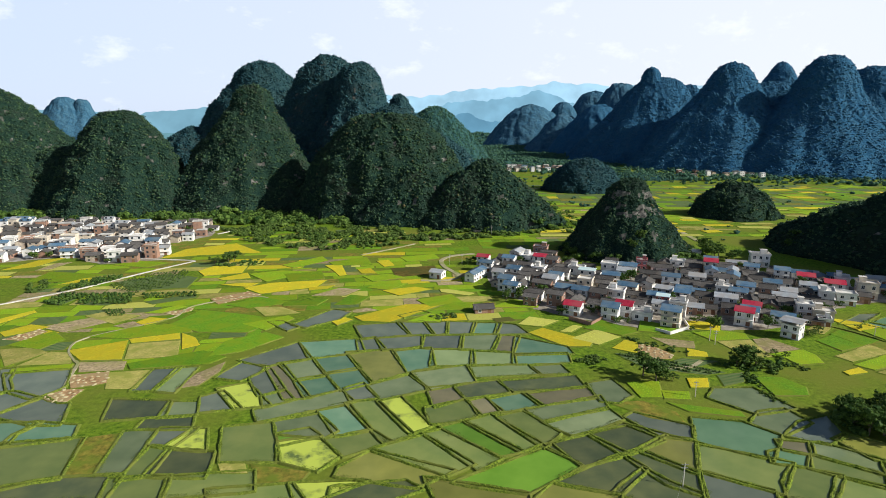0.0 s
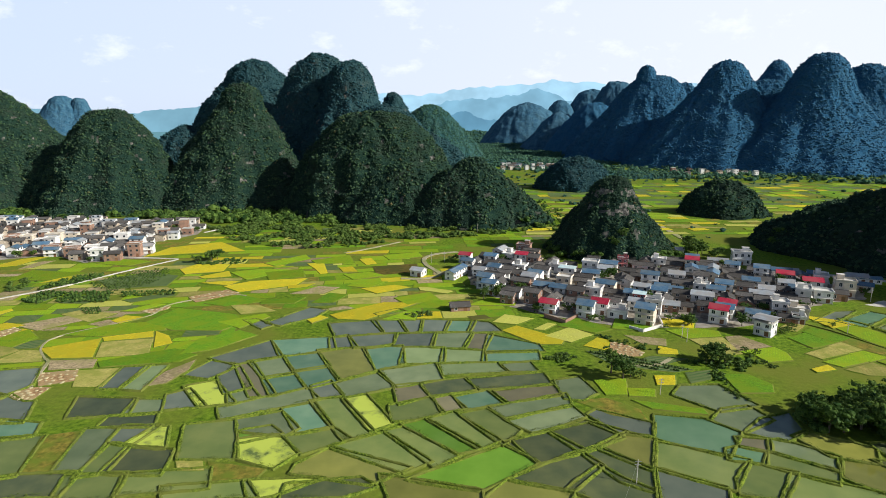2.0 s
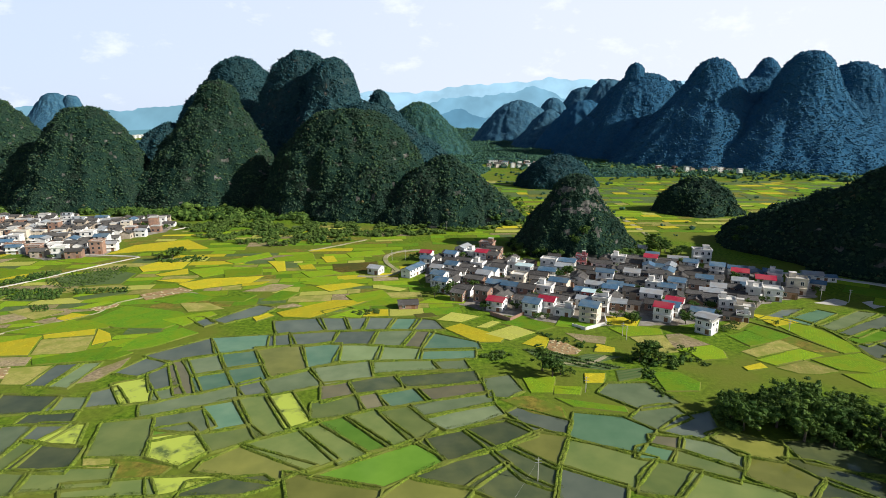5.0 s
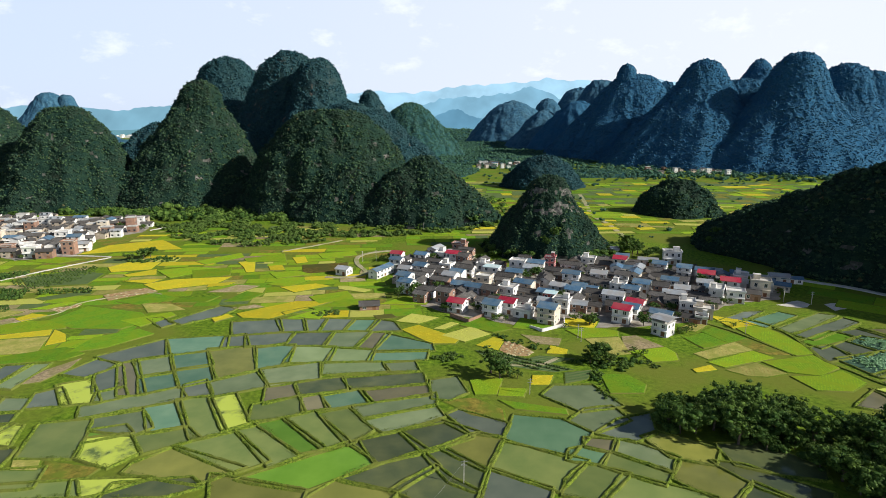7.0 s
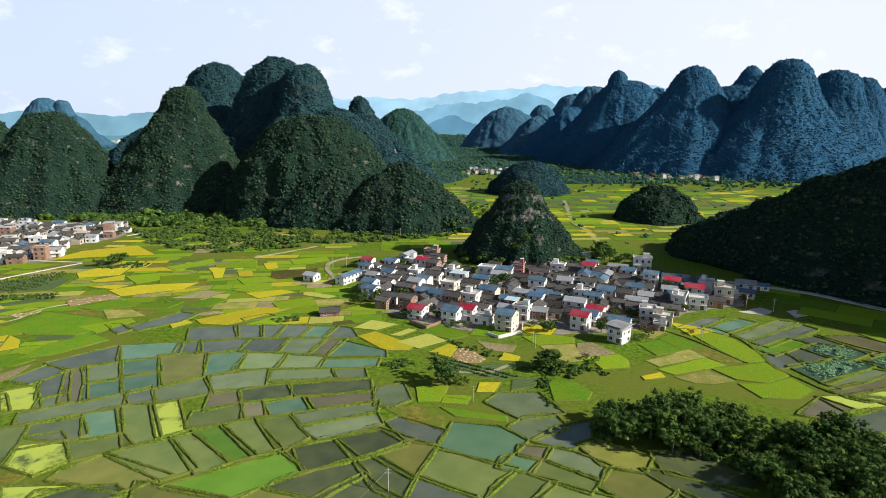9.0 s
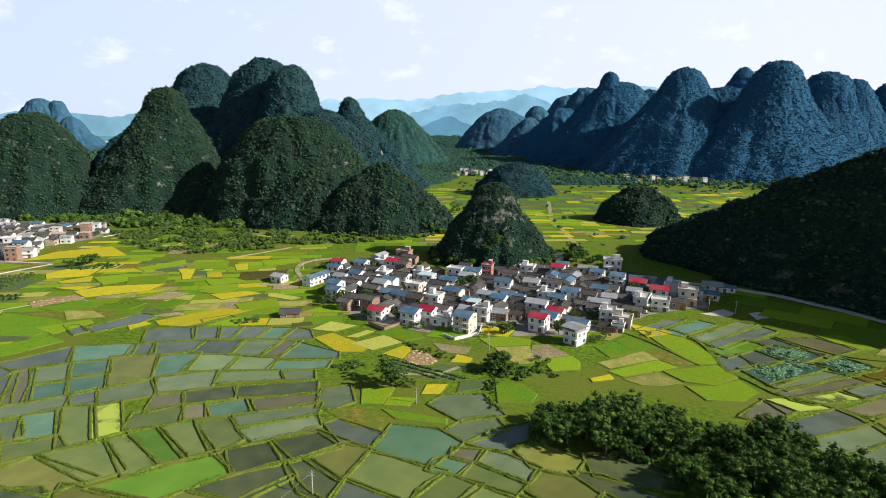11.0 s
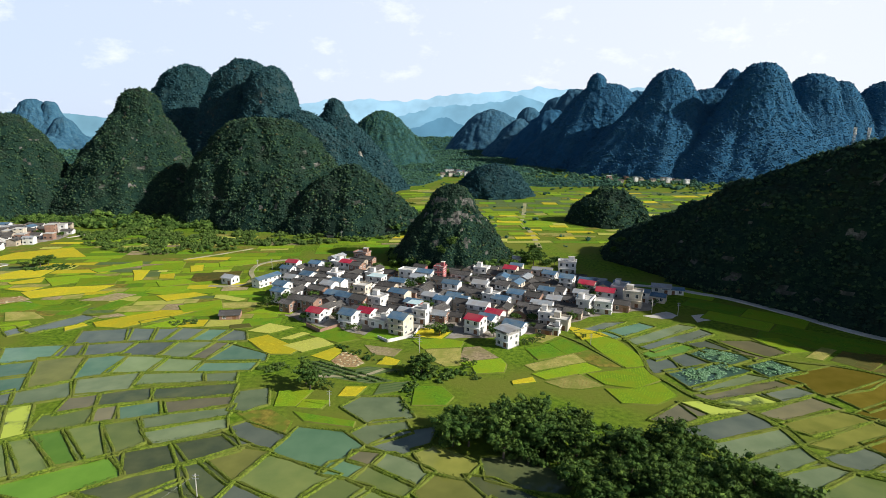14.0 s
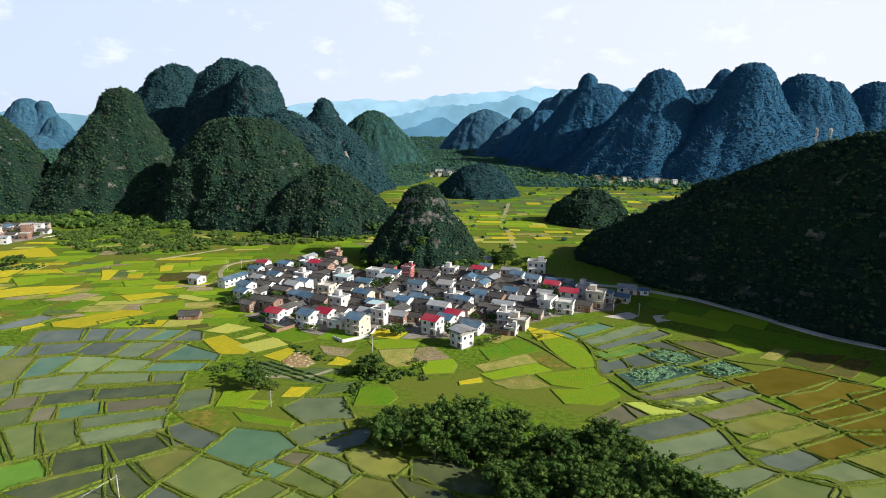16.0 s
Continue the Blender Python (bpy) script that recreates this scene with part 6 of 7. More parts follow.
house(177.5, 335.8, -20, 11.2, 5.6, 4.3, "grey", "white")
house(134.9, 283.6, -24, 9.6, 6.4, 5.2, "tile", "tan")
house(123.4, 281.1, -24, 7.2, 6.4, 4.3, "blue", "tan")
house(18.8, 253.9, 8, 8.8, 6.4, 3.0, "tile", "brick")


def clear(x, y, gap):
    return all((x - a) ** 2 + (y - b) ** 2 > (gap + 0.28 * s) ** 2 for a, b, s in HOUSES)


def far_house(x, y, turn, w, d, h, roof, wall, simple):
    HOUSES.append((x, y, max(w, d)))
    FAR_HOUSES.append((x, y, turn, w, d, h, roof, wall))


def infill(poly, step, gap, turn, low, high, kinds, limit, simple, seed, single=999):
    r = random.Random(seed)
    xs, ys = [p[0] for p in poly], [p[1] for p in poly]
    made = 0
    j = min(ys)
    while j < max(ys):
        i = min(xs)
        while i < max(xs):
            x, y = i + r.uniform(-0.3, 0.3) * step, j + r.uniform(-0.3, 0.3) * step
            if inside(x, y, poly) and clear(x, y, gap) and made < limit:
                roof, wall = r.choice(kinds)
                (house if made < single else far_house)(x, y, turn + r.uniform(-6, 6) + r.choice((0, 0, 0, 90)), r.uniform(6.5, 10), r.uniform(5.5, 7.0), r.uniform(low, high) * (0.8 if roof == "tile" else 1), roof, wall, simple)
                made += 1
            i += step
        j += step


FAR_HOUSES = []


def far_houses(name, label):
    """Houses too far off to be told apart one by one, joined into one mesh."""
    bm = bmesh.new()
    for x, y, turn, w, d, h, roof, wall in FAR_HOUSES:
        m = pose(x, y, 0, 0, 0, turn)
        flat = roof == "flat"
        start = len(bm.verts)
        body = h if flat else h * 0.85
        wi = {"white": 0, "cream": 1, "tan": 2, "brick": 3}[wall]
        pieces = [(boxed(-w / 2, w / 2, -d / 2, d / 2, 0, body) if flat else gable_wall(w, d, body, d * 0.2), wi)]
        pieces.append((boxed(-w / 2 - 0.3, w / 2 + 0.3, -d / 2 - 0.3, d / 2 + 0.3, body, body + 0.3) if flat else gable(w, d, body, d * 0.2), 4 if flat else {"tile": 5, "blue": 6, "grey": 7}[roof]))
        for s in range(max(1, round(h / 3.1))):
            for i in (-0.28, 0.28):
                pieces.append((boxed(w * i - 0.7, w * i + 0.7, -d / 2 - 0.04, -d / 2 + 0.05, s * 3.0 + 1.0, s * 3.0 + 2.3), 8))
        for piece, mi in pieces:
            me = bpy.data.meshes.new("piece")
            piece.transform(m)
            piece.to_mesh(me)
            piece.free()
            first = len(bm.faces)
            bm.from_mesh(me)
            bpy.data.meshes.remove(me)
            bm.faces.ensure_lookup_table()
            for k in range(first, len(bm.faces)):
                bm.faces[k].material_index = mi
    ob = obj(name, bm, WALLS["white"])
    for mat in (WALLS["cream"], WALLS["tan"], WALLS["brick"], ROOFS["flat"], ROOFS["tile"], ROOFS["blue"], ROOFS["grey"], PANE):
        ob.data.materials.append(mat)
    FAR_HOUSES.clear()
    return tagged(ob, label, "houses", kind="stuff")


MIX = [("tile", "tan"), ("tile", "white"), ("tile", "tan"), ("tile", "white"), ("grey", "white"), ("blue", "white"), ("flat", "white"), ("tile", "brick"), ("tile", "cream"), ("tile", "tan"), ("tile", "brick"), ("blue", "cream")]
WHITE = [("flat", "white"), ("tile", "white"), ("tile", "tan"), ("flat", "cream"), ("tile", "brick"), ("blue", "white"), ("grey", "white"), ("tile", "tan"), ("tile", "white"), ("flat", "brick")]
def yard(name, poly, label, mat=None):
    """Bare trodden ground between the houses."""
    bm = bmesh.new()
    ring = []
    for (ax, ay), (bx, by) in zip(poly, poly[1:] + poly[:1]):
        n = max(2, int(math.hypot(bx - ax, by - ay) / 4))
        for i in range(n):
            x, y = ax + (bx - ax) * i / n, ay + (by - ay) * i / n
            ring.append((x + 2.2 * noise.noise(Vector((x * 0.15, y * 0.15, 1))), y + 2.2 * noise.noise(Vector((x * 0.15, y * 0.15, 7)))))
    lo = [bm.verts.new((x, y, 0.0)) for x, y in ring]
    hi = [bm.verts.new((x, y, 0.07)) for x, y in ring]
    for i in range(len(ring)):
        bm.faces.new((lo[i - 1], lo[i], hi[i], hi[i - 1]))
    face = bm.faces.new(hi)
    bmesh.ops.triangulate(bm, faces=[face])
    tagged(obj(name, bm, mat or EARTH), label, "ground", kind="structure")


yard("pavement_main_village", KEEP_CLEAR[0], "trodden earth and concrete between the village houses")
yard("pavement_drying_yard", [(212.2, 260.1), (226.5, 266.3), (230.1, 260.4), (220.4, 255.4)], "pale concrete drying yard beside the road", CONCRETE)
yard("pavement_rubble", [(235.5, 260.5), (243.8, 263.2), (242.8, 255.0), (235.5, 251.7)], "pale rubble spread on the grass", CONCRETE)
yard("pavement_far_village", KEEP_CLEAR[1], "trodden earth and concrete between the village houses")

infill([(26, 299), (24, 342), (39, 364), (68, 365), (89, 323), (114, 337), (159, 338), (195, 326), (206, 303), (230, 288), (221, 269), (198, 264), (174, 248), (160, 246), (147, 243), (130, 243), (104, 246), (92, 248), (59, 257), (44, 264)], 7.8, 4.4, -27, 3.8, 6.6, MIX, 142, False, 3)
infill([(-439, 473), (-390, 495), (-320, 504), (-229, 504), (-187, 465), (-179, 434), (-198, 405), (-181, 356), (-212, 344), (-246, 364), (-263, 356), (-278, 347), (-322, 342)], 10.4, 5.6, 12, 4.0, 8.5, WHITE, 200, True, 4, 78)
infill([(115, 1008), (229, 1032), (257, 1109), (126, 1109)], 15.0, 8.0, 10, 5.0, 10.0, WHITE, 34, True, 5, 0)
infill([(374, 933), (500, 895), (565, 997), (407, 1020)], 26.0, 12.0, 5, 5.0, 10.0, WHITE, 16, True, 6, 0)
far_houses("far_village_houses", "white and grey village houses far across the valley")


# ---- trees ----
def tree_mesh(name, h, spread, seed, mat, clumpn=34, leaves=26):
    """A tapered trunk with limbs under an uneven crown of leaf clumps. Returns its root."""
    r = np.random.default_rng(seed)
    root = new(name)
    bm = bmesh.new()

    def limb(a, b, r0, r1):
        a, b = Vector(a), Vector(b)
        d = (b - a).normalized()
        s = d.orthogonal().normalized()
        t = d.cross(s)
        lo = [bm.verts.new(a + (s * math.cos(k * 1.0472) + t * math.sin(k * 1.0472)) * r0) for k in range(6)]
        hi = [bm.verts.new(b + (s * math.cos(k * 1.0472) + t * math.sin(k * 1.0472)) * r1) for k in range(6)]
        for k in range(6):
            bm.faces.new((lo[k], lo[(k + 1) % 6], hi[(k + 1) % 6], hi[k]))

    fork = h * 0.36
    limb((0, 0, -0.2), (0.1, 0, fork), 0.04 * h, 0.028 * h)
    tips = []
    for k in range(6):
        a = k * 1.05 + r.random() * 0.6
        tip = (math.cos(a) * spread * 0.32, math.sin(a) * spread * 0.32, h * (0.58 + 0.22 * r.random()))
        limb((0.1, 0, fork * (0.75 + 0.25 * r.random())), tip, 0.02 * h, 0.007 * h)
        tips.append(tip)
    obj("trunk", bm, BARK, root)
    c = []
    for _ in range(clumpn):
        t = tips[r.integers(6)]
        d = r.normal(size=3) * np.array([0.2 * spread, 0.2 * spread, 0.17 * h])
        c.append((t[0] + d[0], t[1] + d[1], min(max(t[2] + d[2] + 0.03 * h, h * 0.2), h * 0.97)))
    c = np.array(c)
    v2, f2 = clumps(c, spread * (0.15 + 0.22 * r.random(len(c))), leaves, 0.75, 0.24, body=0.82)
    mesh_np("crown", v2, f2, mat, root)
    return root


KINDS = [("dark broadleaved tree with a dense uneven crown", tree_mesh("tree", 8.0, 6.4, 11, LEAF, 74, 28)), ("dark broadleaved tree with a dense uneven crown", tree_mesh("tree", 6.8, 7.0, 12, LEAF, 74, 28)),
         ("slender dark green tree", tree_mesh("tree", 9.0, 5.0, 13, LEAF, 74, 28)), ("low spreading sunlit tree", tree_mesh("tree", 4.6, 5.4, 14, SCRUB, 34, 44)), ("small round bushy tree", tree_mesh("tree", 3.6, 3.8, 15, SCRUB, 28, 40))]
for word, root in KINDS:
    tagged(root, word, "tree", "valley trees")
used = [False] * len(KINDS)
tree_rng = random.Random(5)


def tree(x, y, kind, size=1.0):
    src = KINDS[kind][1]
    m = pose(x, y, hill_height(x, y), 0, 0, tree_rng.uniform(0, 360))
    if not used[kind]:
        used[kind] = True
        src.matrix_basis = m
        return src
    ob = copy_thing(src, m)
    ob.scale = (size * tree_rng.uniform(0.9, 1.1), size * tree_rng.uniform(0.9, 1.1), size)
    return ob


tree(72.5, 180.0, 0, 1.0)
tree(69.9, 185.1, 2, 0.9)
tree(75.5, 181.7, 4, 0.7)
tree(78.6, 180.9, 4, 0.7)
tree(109.6, 194.0, 1, 0.85)
tree(106.6, 193.0, 3, 0.9)
tree(113.2, 192.6, 3, 0.9)
tree(125.5, 202.8, 4, 0.6)
tree(128.4, 200.2, 4, 0.6)
tree(114.9, 242.7, 4, 0.6)
tree(118.2, 239.2, 4, 0.6)
tree(121.3, 240.7, 4, 0.6)
tree(158.3, 227.7, 4, 0.7)
tree(154.2, 223.2, 4, 0.7)
tree(150.8, 221.9, 4, 0.7)
tree(177.0, 230.0, 4, 0.5)
tree(84.5, 329.7, 3, 0.8)
tree(86.9, 336.4, 3, 0.8)
tree(75.8, 345.8, 1, 0.6)
tree(171.7, 363.3, 0, 1.1)
tree(176.1, 360.4, 0, 1.1)
tree(181.1, 365.2, 0, 1.1)
tree(180.3, 385.0, 0, 1.1)
tree(183.2, 353.1, 1, 0.8)
tree(189.7, 360.8, 1, 0.8)
tree(117.3, 344.1, 0, 0.8)
tree(122.5, 347.1, 0, 0.8)
tree(239.0, 378.2, 1, 0.9)
tree(233.5, 374.7, 1, 0.9)
tree(19.8, 348.6, 3, 0.8)
tree(16.0, 344.1, 3, 0.8)
tree(46.2, 342.2, 1, 0.8)
tree(111.1, 280.2, 3, 0.9)
tree(113.7, 275.5, 3, 0.9)
tree(32.2, 273.8, 2, 0.6)
tree(31.0, 269.3, 2, 0.6)
tree(172.9, 296.6, 1, 0.6)
tree(178.9, 332.1, 1, 0.6)
tree(146.2, 271.7, 1, 0.6)
tree(-134.7, 348.8, 1, 0.9)
tree(-132.8, 353.3, 1, 0.9)
tree(-141.9, 344.4, 3, 1.0)
tree(105.3, 228.7, 4, 0.5)
GROVE = [(115, 146), (120, 159), (132, 162), (147, 161), (161, 159), (163, 153), (150, 150), (150, 138), (164, 140), (175, 146), (183, 144), (187, 136), (195, 129), (202, 122), (198, 109), (161, 104), (153, 114), (150, 126), (146, 134), (129, 142)]
r_ = random.Random(8)
stand = []
for _ in range(4000):
    x, y = r_.uniform(min(p[0] for p in GROVE), max(p[0] for p in GROVE)), r_.uniform(min(p[1] for p in GROVE), max(p[1] for p in GROVE))
    if inside(x, y, GROVE) and all((x - a) ** 2 + (y - b) ** 2 > 4.4 ** 2 for a, b in stand):
        stand.append((x, y))
        tree(x, y, r_.choice((0, 0, 1, 1, 1, 2, 3, 3)), r_.uniform(0.6, 1.35))
r_ = random.Random(18)
for area, count in (([(26, 299), (24, 342), (39, 364), (68, 365), (89, 323), (114, 337), (159, 338), (195, 326), (206, 303), (230, 288), (221, 269), (198, 264), (174, 248), (160, 236), (147, 233), (130, 229), (104, 230), (92, 229), (59, 245), (44, 257)], 46), ([(-439, 473), (-390, 495), (-320, 504), (-229, 504), (-187, 465), (-179, 434), (-198, 405), (-181, 356), (-212, 344), (-246, 364), (-263, 356), (-278, 347), (-322, 342)], 22)):
    got = 0
    for _ in range(3000):
        x, y = r_.uniform(min(p[0] for p in area), max(p[0] for p in area)), r_.uniform(min(p[1] for p in area), max(p[1] for p in area))
        if got < count and inside(x, y, area) and all((x - h[0]) ** 2 + (y - h[1]) ** 2 > (0.5 * h[2] + 1.2) ** 2 for h in HOUSES):
            got += 1
            tree(x, y, r_.choice((1, 3, 4, 0)), r_.uniform(0.5, 0.8))


def scrub(name, label, count, poly, low, high, mat, leaves=22, gap=0.0, seed=1, climb=4.0):
    """Bushes and small trees that nobody could count, over a stretch of the plan."""
    r = random.Random(seed)
    xs, ys = [p[0] for p in poly], [p[1] for p in poly]
    c, s = [], []
    tries = 0
    while len(c) < count and tries < count * 30:
        tries += 1
        x, y = r.uniform(min(xs), max(xs)), r.uniform(min(ys), max(ys))
        if not inside(x, y, poly) or (gap and noise.noise(Vector((x * 0.06, y * 0.06, seed))) < gap - 0.6):
            continue
        if hill_height(x, y) > climb:
            continue
        k = low + (high - low) * r.random() ** 1.7
        for _ in range(3):
            z = hill_height(x, y)
            c.append((x + r.uniform(-0.5, 0.5) * k, y + r.uniform(-0.5, 0.5) * k, z + k * r.uniform(0.15, 0.5)))
            s.append(k * r.uniform(0.6, 1.0))
    v2, f2 = clumps(np.array(c), np.array(s), leaves, 0.8, 0.26)
    ob = mesh_np(name, v2, f2, mat)
    return tagged(ob, label, "bushes", kind="stuff")


def rows(name, label, poly, turn, step, gap, low, high, mat, seed, leaves=14):
    """Bushes planted in straight rows over a field."""
    r = random.Random(seed)
    ca, sa = math.cos(radians(turn)), math.sin(radians(turn))
    mx, my = sum(p[0] for p in poly) / len(poly), sum(p[1] for p in poly) / len(poly)
    c, s = [], []
    for i in range(-60, 61):
        for j in range(-60, 61):
            u, v = i * step + r.uniform(-0.2, 0.2) * step, j * gap + r.uniform(-0.12, 0.12)
            x, y = mx + u * ca - v * sa, my + u * sa + v * ca
            if inside(x, y, poly) and r.random() < 0.94:
                k = r.uniform(low, high)
                c.append((x, y, 0.3 + 0.32 * k))
                s.append(k)
    v2, f2 = clumps(np.array(c), np.array(s), leaves, 0.85, 0.3)
    return tagged(mesh_np(name, v2, f2, mat), label, "bushes", kind="stuff")


def straw_heap(x, y, size, seed):
    """A low heap of cut rice straw."""
    r = random.Random(seed)
    bm = bmesh.new()
    ring = []
    for z, q in ((-0.05, 1.0), (0.22, 0.8), (0.42, 0.42)):
        ring.append([bm.verts.new((size * q * math.cos(k * 0.785) * r.uniform(0.8, 1.2), size * 0.7 * q * math.sin(k * 0.785) * r.uniform(0.8, 1.2), 0.26 + 0.5 * size * z)) for k in range(8)])
    for lo, hi in zip(ring, ring[1:]):
        for k in range(8):
            bm.faces.new((lo[k], lo[(k + 1) % 8], hi[(k + 1) % 8], hi[k]))
    bm.faces.new(ring[-1])
    ob = obj("straw_mound", bm, STRAW)
    ob.matrix_basis = pose(x, y, 0, 0, 0, r.uniform(0, 180))
    return tagged(ob, "low heap of pale cut rice straw on bare soil", "straw heap", "straw heaps")


bm = bmesh.new()
r_ = random.Random(77)
for _ in range(46):
    x, y, w = r_.uniform(-1540, -1290), r_.uniform(2480, 2600), r_.uniform(8, 24)
    box(bm, x, x + w, y, y + 12, -1.0, r_.uniform(5, 14))
town = obj("far_town_houses", bm, WALLS["white"])
tagged(town, "tiny white town houses on the hazy plain", "houses", kind="stuff")


scrub("scrub_belt", "sunlit scrub and small trees below the hills", 4200, [(-184, 465), (-148, 484), (-79, 479), (-11, 468), (53, 458), (79, 448), (50, 430), (-10, 413), (-53, 390), (-87, 381), (-142, 409)], 1.0, 4.4, SCRUB, 22, 0.52, 2)
scrub("hill_foot_trees", "dark trees along the foot of the hills", 2100, [(-545, 501), (-403, 513), (-304, 520), (-177, 484), (-70, 484), (90, 458), (94, 479), (-74, 513), (-196, 539), (-428, 546), (-585, 539)], 2.5, 9.0, LEAF, 22, 0, 3)
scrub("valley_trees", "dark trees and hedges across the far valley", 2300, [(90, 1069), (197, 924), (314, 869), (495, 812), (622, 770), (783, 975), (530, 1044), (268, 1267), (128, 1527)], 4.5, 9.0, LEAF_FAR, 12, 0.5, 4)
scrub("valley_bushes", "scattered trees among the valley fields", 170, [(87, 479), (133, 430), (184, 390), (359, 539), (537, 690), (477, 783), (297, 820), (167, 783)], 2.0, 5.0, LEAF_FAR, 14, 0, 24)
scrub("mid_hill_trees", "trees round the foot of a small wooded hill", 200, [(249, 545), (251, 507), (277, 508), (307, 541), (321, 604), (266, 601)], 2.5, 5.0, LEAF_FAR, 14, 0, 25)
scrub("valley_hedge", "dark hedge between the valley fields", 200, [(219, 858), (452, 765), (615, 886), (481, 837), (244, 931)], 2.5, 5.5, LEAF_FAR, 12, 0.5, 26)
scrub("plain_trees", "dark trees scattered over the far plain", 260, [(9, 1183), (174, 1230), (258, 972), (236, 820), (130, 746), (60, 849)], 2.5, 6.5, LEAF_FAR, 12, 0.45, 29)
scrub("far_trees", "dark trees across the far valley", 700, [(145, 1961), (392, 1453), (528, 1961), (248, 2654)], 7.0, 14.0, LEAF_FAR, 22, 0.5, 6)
scrub("small_hill_trees", "dark trees round the foot of the small hill", 260, [(84, 358), (107, 341), (152, 345), (171, 360), (170, 390), (80, 387)], 3.0, 5.5, LEAF, 22, 0, 7)
scrub("spur_foot_trees", "trees and hedges round the foot of the spur", 420, [(62, 455), (100, 440), (128, 520), (120, 640), (70, 660), (88, 560)], 1.5, 4.5, LEAF, 16, 0.45, 51, 9.0)
scrub("field_hedge", "low hedge beside a field path", 70, [(102.9, 181.2), (107.1, 189.3), (109.9, 186.6), (105.1, 177.1)], 0.6, 1.7, LEAF, 22, 0, 52)
scrub("field_hedge", "low hedge above a pond", 60, [(101.7, 175.0), (106.6, 177.1), (107.5, 163.8), (104.7, 165.6)], 0.6, 1.5, SCRUB, 22, 0, 53)
scrub("field_hedge", "low bushes below a house", 50, [(123.7, 197.6), (127.8, 200.2), (131.1, 189.6), (126.2, 188.1)], 0.6, 1.6, SCRUB, 22, 0, 54)
scrub("field_hedge", "low hedge along a vegetable plot", 90, [(74.1, 220.6), (88.3, 213.1), (94.2, 204.9), (87.6, 205.9), (76.7, 214.7)], 0.8, 1.8, LEAF, 22, 0, 55)
scrub("pond_scrub", "low green scrub round the grove", 420, [(114, 155), (121, 162), (161, 161), (181, 150), (191, 139), (201, 127), (179, 122), (150, 131), (129, 144)], 1.0, 2.6, SCRUB, 22, 0, 8)
scrub("grove_undergrowth", "bushy undergrowth at the foot of the grove", 620, GROVE, 1.4, 3.6, LEAF, 22, 0, 28)
scrub("grass_clumps", "coarse weeds and low bushes on the bank", 160, [(49, 197), (55, 202), (62, 199), (54, 193)], 0.7, 1.6, SCRUB, 22, 0, 10)
scrub("bank_bushes", "low bushes along the bank", 160, [(98, 195), (118, 198), (127, 193), (117, 186), (107, 189)], 0.8, 2.2, LEAF, 22, 0, 11)
scrub("field_hedge", "low hedges beside the valley fields", 150, [(-141, 342), (-118, 356), (-110, 344), (-131, 335)], 1.2, 2.6, LEAF, 22, 0, 12)
scrub("field_hedge", "low hedges beside the valley fields", 100, [(-6, 247), (4, 251), (7, 246), (-4, 241)], 0.8, 1.8, SCRUB, 22, 0, 13)
rows("orchard_bushes", "rows of dark orchard bushes", [(-187, 280), (-158, 281), (-152, 265), (-175, 263)], 70, 1.9, 2.6, 1.4, 2.2, LEAF, 40)
rows("orchard_bushes", "rows of dark orchard bushes", [(-196, 267), (-194, 282), (-184, 281), (-183, 261)], 70, 1.9, 2.6, 1.4, 2.2, LEAF, 41)
rows("orchard_bushes", "rows of dark orchard bushes", [(-202, 288), (-196, 309), (-185, 318), (-180, 312), (-187, 297), (-198, 285)], 20, 2.0, 2.6, 1.5, 2.6, LEAF, 42)
rows("vegetable_rows", "rows of pale green vegetables", [(-180, 296), (-175, 315), (-153, 331), (-146, 318), (-146, 296), (-160, 280)], 15, 1.6, 3.2, 0.8, 1.4, SCRUB, 43)
rows("orchard_bushes", "rows of dark orchard bushes", [(-154, 281), (-128, 285), (-124, 275), (-150, 273)], 8, 1.9, 3.0, 1.2, 1.9, LEAF, 44)
rows("vegetable_rows", "rows of dark green vegetables", [(-160, 256), (-150, 256), (-145, 247), (-151, 246)], 5, 1.2, 2.0, 0.9, 1.3, LEAF, 45)
scrub("field_hedge", "grey-green bushes beside a village road", 120, [(-225, 296), (-221, 311), (-211, 300), (-211, 281)], 1.0, 2.6, SCRUB, 22, 0, 46)
rows("vegetable_rows", "rows of green vegetables below a village", [(65.9, 204.0), (73.1, 203.5), (99.5, 187.3), (92.0, 185.4), (72.5, 191.6)], -32, 1.0, 2.6, 0.7, 1.1, SCRUB, 47)
r_ = random.Random(61)
for kind, pts in list(PLOTS):
    if kind != "X":
        continue
    span = [min(p.x for p in pts), max(p.x for p in pts), min(p.y for p in pts), max(p.y for p in pts)]
    spots = []
    for _ in range(400):
        x, y = r_.uniform(span[0], span[1]), r_.uniform(span[2], span[3])
        if within(x, y, pts) and all((x - a) ** 2 + (y - b) ** 2 > 1.9 ** 2 for a, b in spots) and len(spots) < 20:
            spots.append((x, y))
            straw_heap(x, y, r_.uniform(0.6, 1.05), len(spots))


# ---- masts and poles ----
def rod(bm, a, b, r):
    a, b = Vector(a), Vector(b)
    d = (b - a).normalized()
    s = d.orthogonal().normalized()
    t = d.cross(s)
    lo = [bm.verts.new(a + (s * math.cos(k * 1.5708) + t * math.sin(k * 1.5708)) * r) for k in range(4)]
    hi = [bm.verts.new(b + (s * math.cos(k * 1.5708) + t * math.sin(k * 1.5708)) * r) for k in range(4)]
    for k in range(4):
        bm.faces.new((lo[k], lo[(k + 1) % 4], hi[(k + 1) % 4], hi[k]))
    bm.faces.new(lo[::-1])
    bm.faces.new(hi)


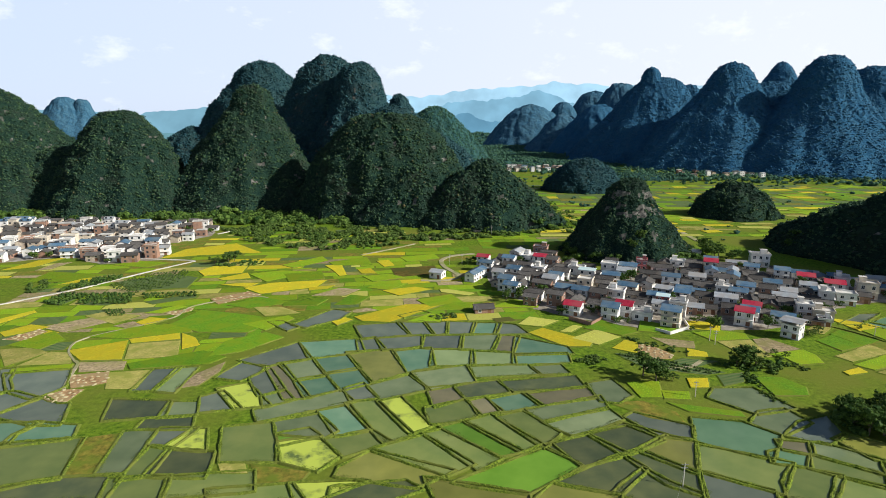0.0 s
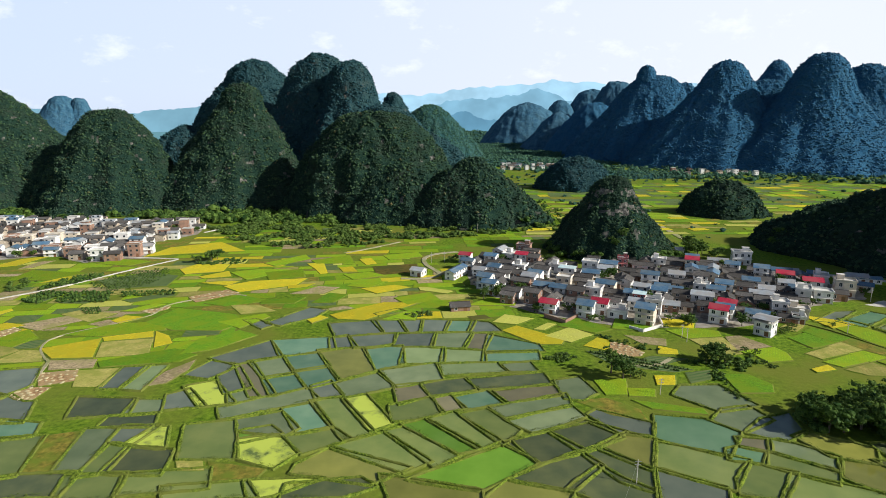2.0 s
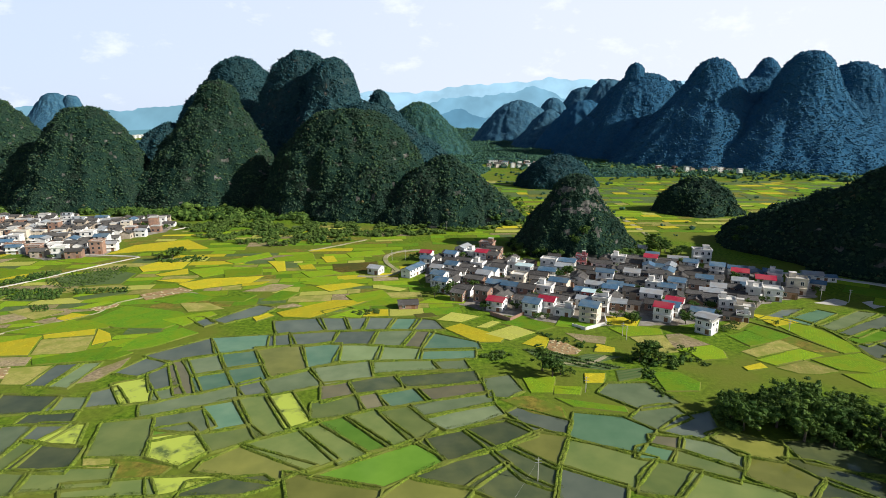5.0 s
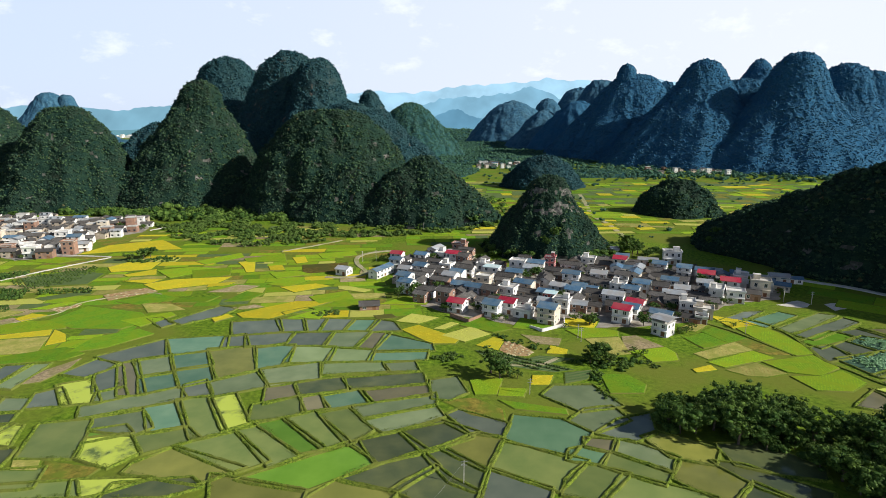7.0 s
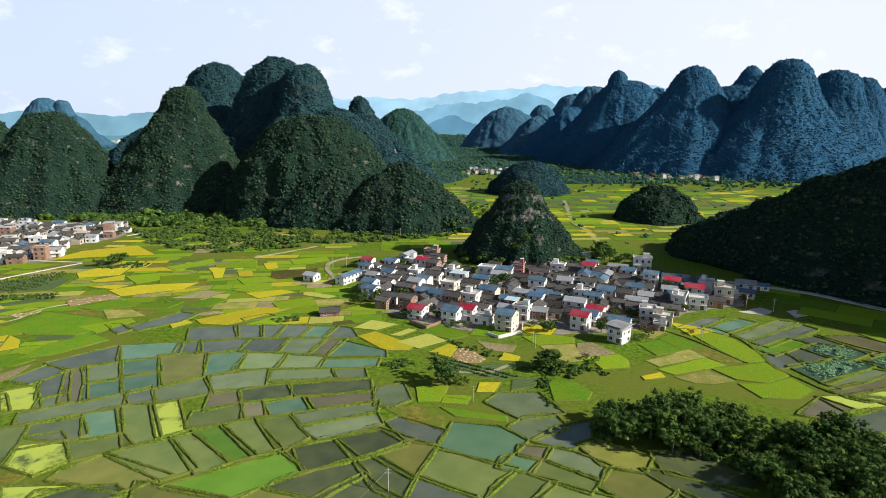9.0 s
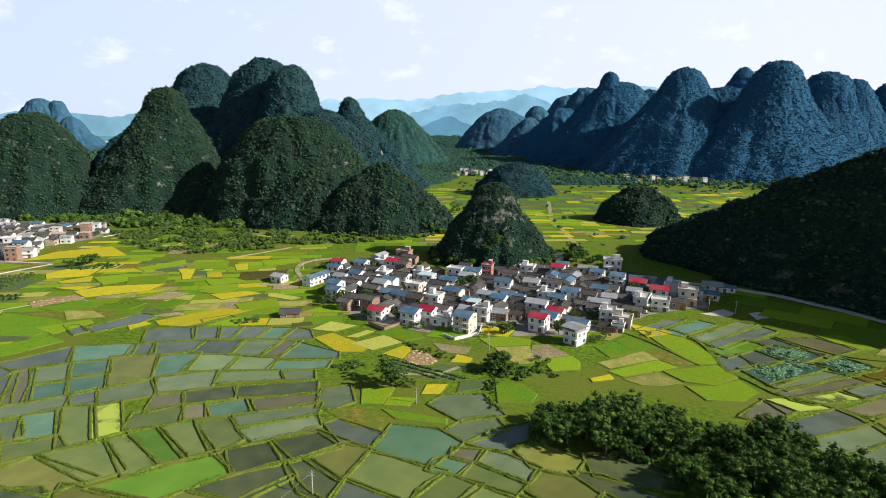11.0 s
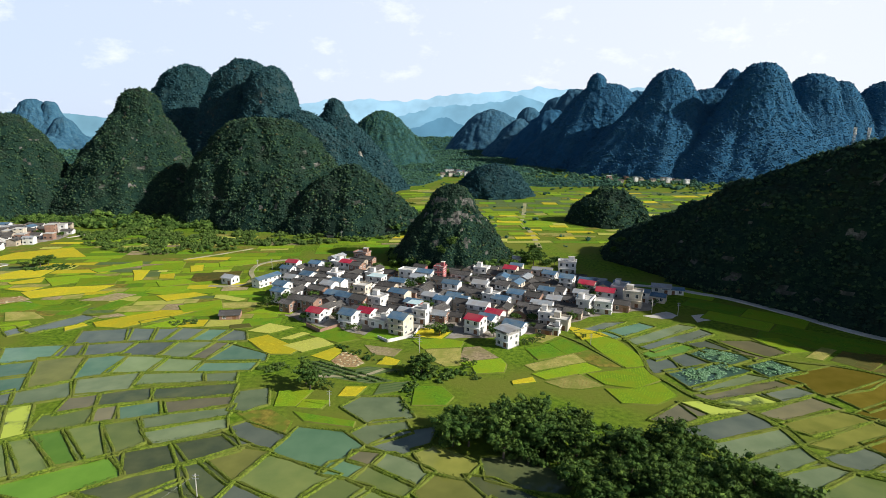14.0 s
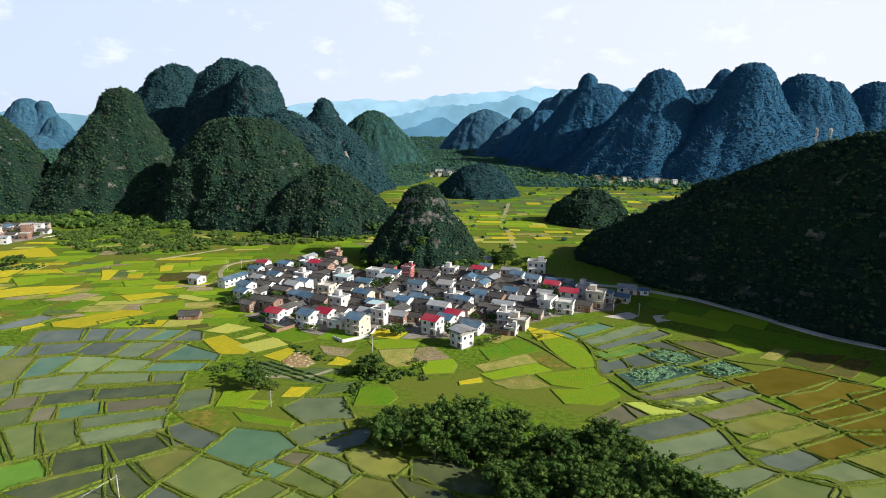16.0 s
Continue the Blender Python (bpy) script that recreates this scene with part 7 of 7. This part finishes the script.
def mast(x, y, h):
    """A lattice telecom mast with antenna panels near its top."""
    root = new("telecom_mast")
    root.location = (x, y, hill_height(x, y) - 1.0)
    tagged(root, "pale steel lattice telecom mast on a forested hilltop", "mast", "hilltop masts")
    bm = bmesh.new()
    w0, w1, n = 0.55, 0.22, 8
    for sx, sy in ((-1, -1), (1, -1), (1, 1), (-1, 1)):
        rod(bm, (sx * w0, sy * w0, 0), (sx * w1, sy * w1, h), 0.06)
    for i in range(n):
        z0, z1 = h * i / n, h * (i + 1) / n
        a0, a1 = w0 + (w1 - w0) * i / n, w0 + (w1 - w0) * (i + 1) / n
        for (px, py), (qx, qy) in (((-1, -1), (1, -1)), ((1, -1), (1, 1)), ((1, 1), (-1, 1)), ((-1, 1), (-1, -1))):
            rod(bm, (px * a0, py * a0, z0), (qx * a1, qy * a1, z1), 0.05)
    part("lattice", bm, STEEL, root)
    for z in (h * 0.72, h * 0.86, h * 0.97):
        for k in range(3):
            a = k * 2.094 + z
            ob = part("antenna_panel", boxed(-0.2, 0.2, -0.1, 0.1, -0.55, 0.55), WALLS["white"], root)
            ob.location, ob.rotation_euler = (math.cos(a) * 0.6, math.sin(a) * 0.6, z), (0, 0, a + 1.57)


mast(317, 284, 10.5)
mast(321, 280, 8.5)


def pole(x, y, h, arms=2):
    root = new("utility_pole")
    root.location = (x, y, hill_height(x, y))
    tagged(root, "slim grey concrete utility pole", "pole", "utility poles")
    bm = bmesh.new()
    rod(bm, (0, 0, -0.3), (0, 0, h), 0.13)
    part("shaft", bm, CONCRETE, root)
    for k in range(arms):
        part("crossarm", boxed(-0.8, 0.8, -0.06, 0.06, h - 0.5 - k * 0.9, h - 0.36 - k * 0.9), STEEL, root)
    return Vector((x, y, hill_height(x, y) + h - 0.4))


def wire(a, b, sag):
    bm = bmesh.new()
    n = 10
    side = Vector((-(b - a).y, (b - a).x, 0)).normalized() * 0.012
    prev = None
    for i in range(n + 1):
        p = a.lerp(b, i / n) - Vector((0, 0, 4 * sag * (i / n) * (1 - i / n)))
        row = [bm.verts.new(p + side), bm.verts.new(p - side), bm.verts.new(p + Vector((0, 0, 0.02)))]
        if prev:
            for k in range(3):
                bm.faces.new((prev[k], row[k], row[(k + 1) % 3], prev[(k + 1) % 3]))
        prev = row
    ob = obj("power_line", bm, STEEL)
    tagged(ob, "thin power line slung between poles", "cable", "power lines")


pole_tops = []
pole_tops.append(pole(58.2, 122.7, 6.5))
pole_tops.append(pole(97.2, 321.1, 7))
pole_tops.append(pole(11.8, 344.0, 7))
pole_tops.append(pole(218.3, 264.4, 7))
pole_tops.append(pole(107.8, 217.5, 6))
pole_tops.append(pole(229.3, 260.4, 6.5))
pole_tops.append(pole(178.1, 222.3, 5))
pole_tops.append(pole(81.1, 169.0, 5.5))
pole_tops.append(pole(108.1, 213.4, 6))
pole_tops.append(pole(3.8, 341.6, 7))
pole_tops.append(pole(38.2, 441.1, 7))
wire(pole_tops[0], Vector((pole_tops[0].x - 22, pole_tops[0].y - 40, 6.5)), 1.0)


def yard_wall(x0, y0, x1, y1, h, mat, label):
    a, b = Vector((x0, y0)), Vector((x1, y1))
    d = b - a
    bm = boxed(0, d.length, -0.12, 0.12, -0.1, h)
    box(bm, -0.05, d.length + 0.05, -0.18, 0.18, h, h + 0.1)
    ob = obj("yard_wall", bm, mat)
    ob.location, ob.rotation_euler = (x0, y0, 0), (0, 0, math.atan2(d.y, d.x))
    tagged(ob, label, "wall", "yard walls")


yard_wall(56.4, 243.1, 64.3, 234.7, 1.6, WALLS["brick"], "low bare brick yard wall beside a house")
yard_wall(64.3, 234.7, 72.0, 243.4, 1.6, WALLS["brick"], "low bare brick yard wall beside a house")
yard_wall(72.0, 243.4, 71.0, 249.4, 1.6, WALLS["brick"], "low bare brick yard wall beside a house")
yard_wall(89.9, 228.5, 94.4, 224.1, 1.3, WALLS["white"], "low pale yard wall beside a cream house")
yard_wall(94.4, 224.1, 105.1, 230.7, 1.3, WALLS["white"], "low pale yard wall beside a cream house")
yard_wall(105.1, 230.7, 107.0, 241.1, 1.3, WALLS["white"], "low pale yard wall beside a cream house")
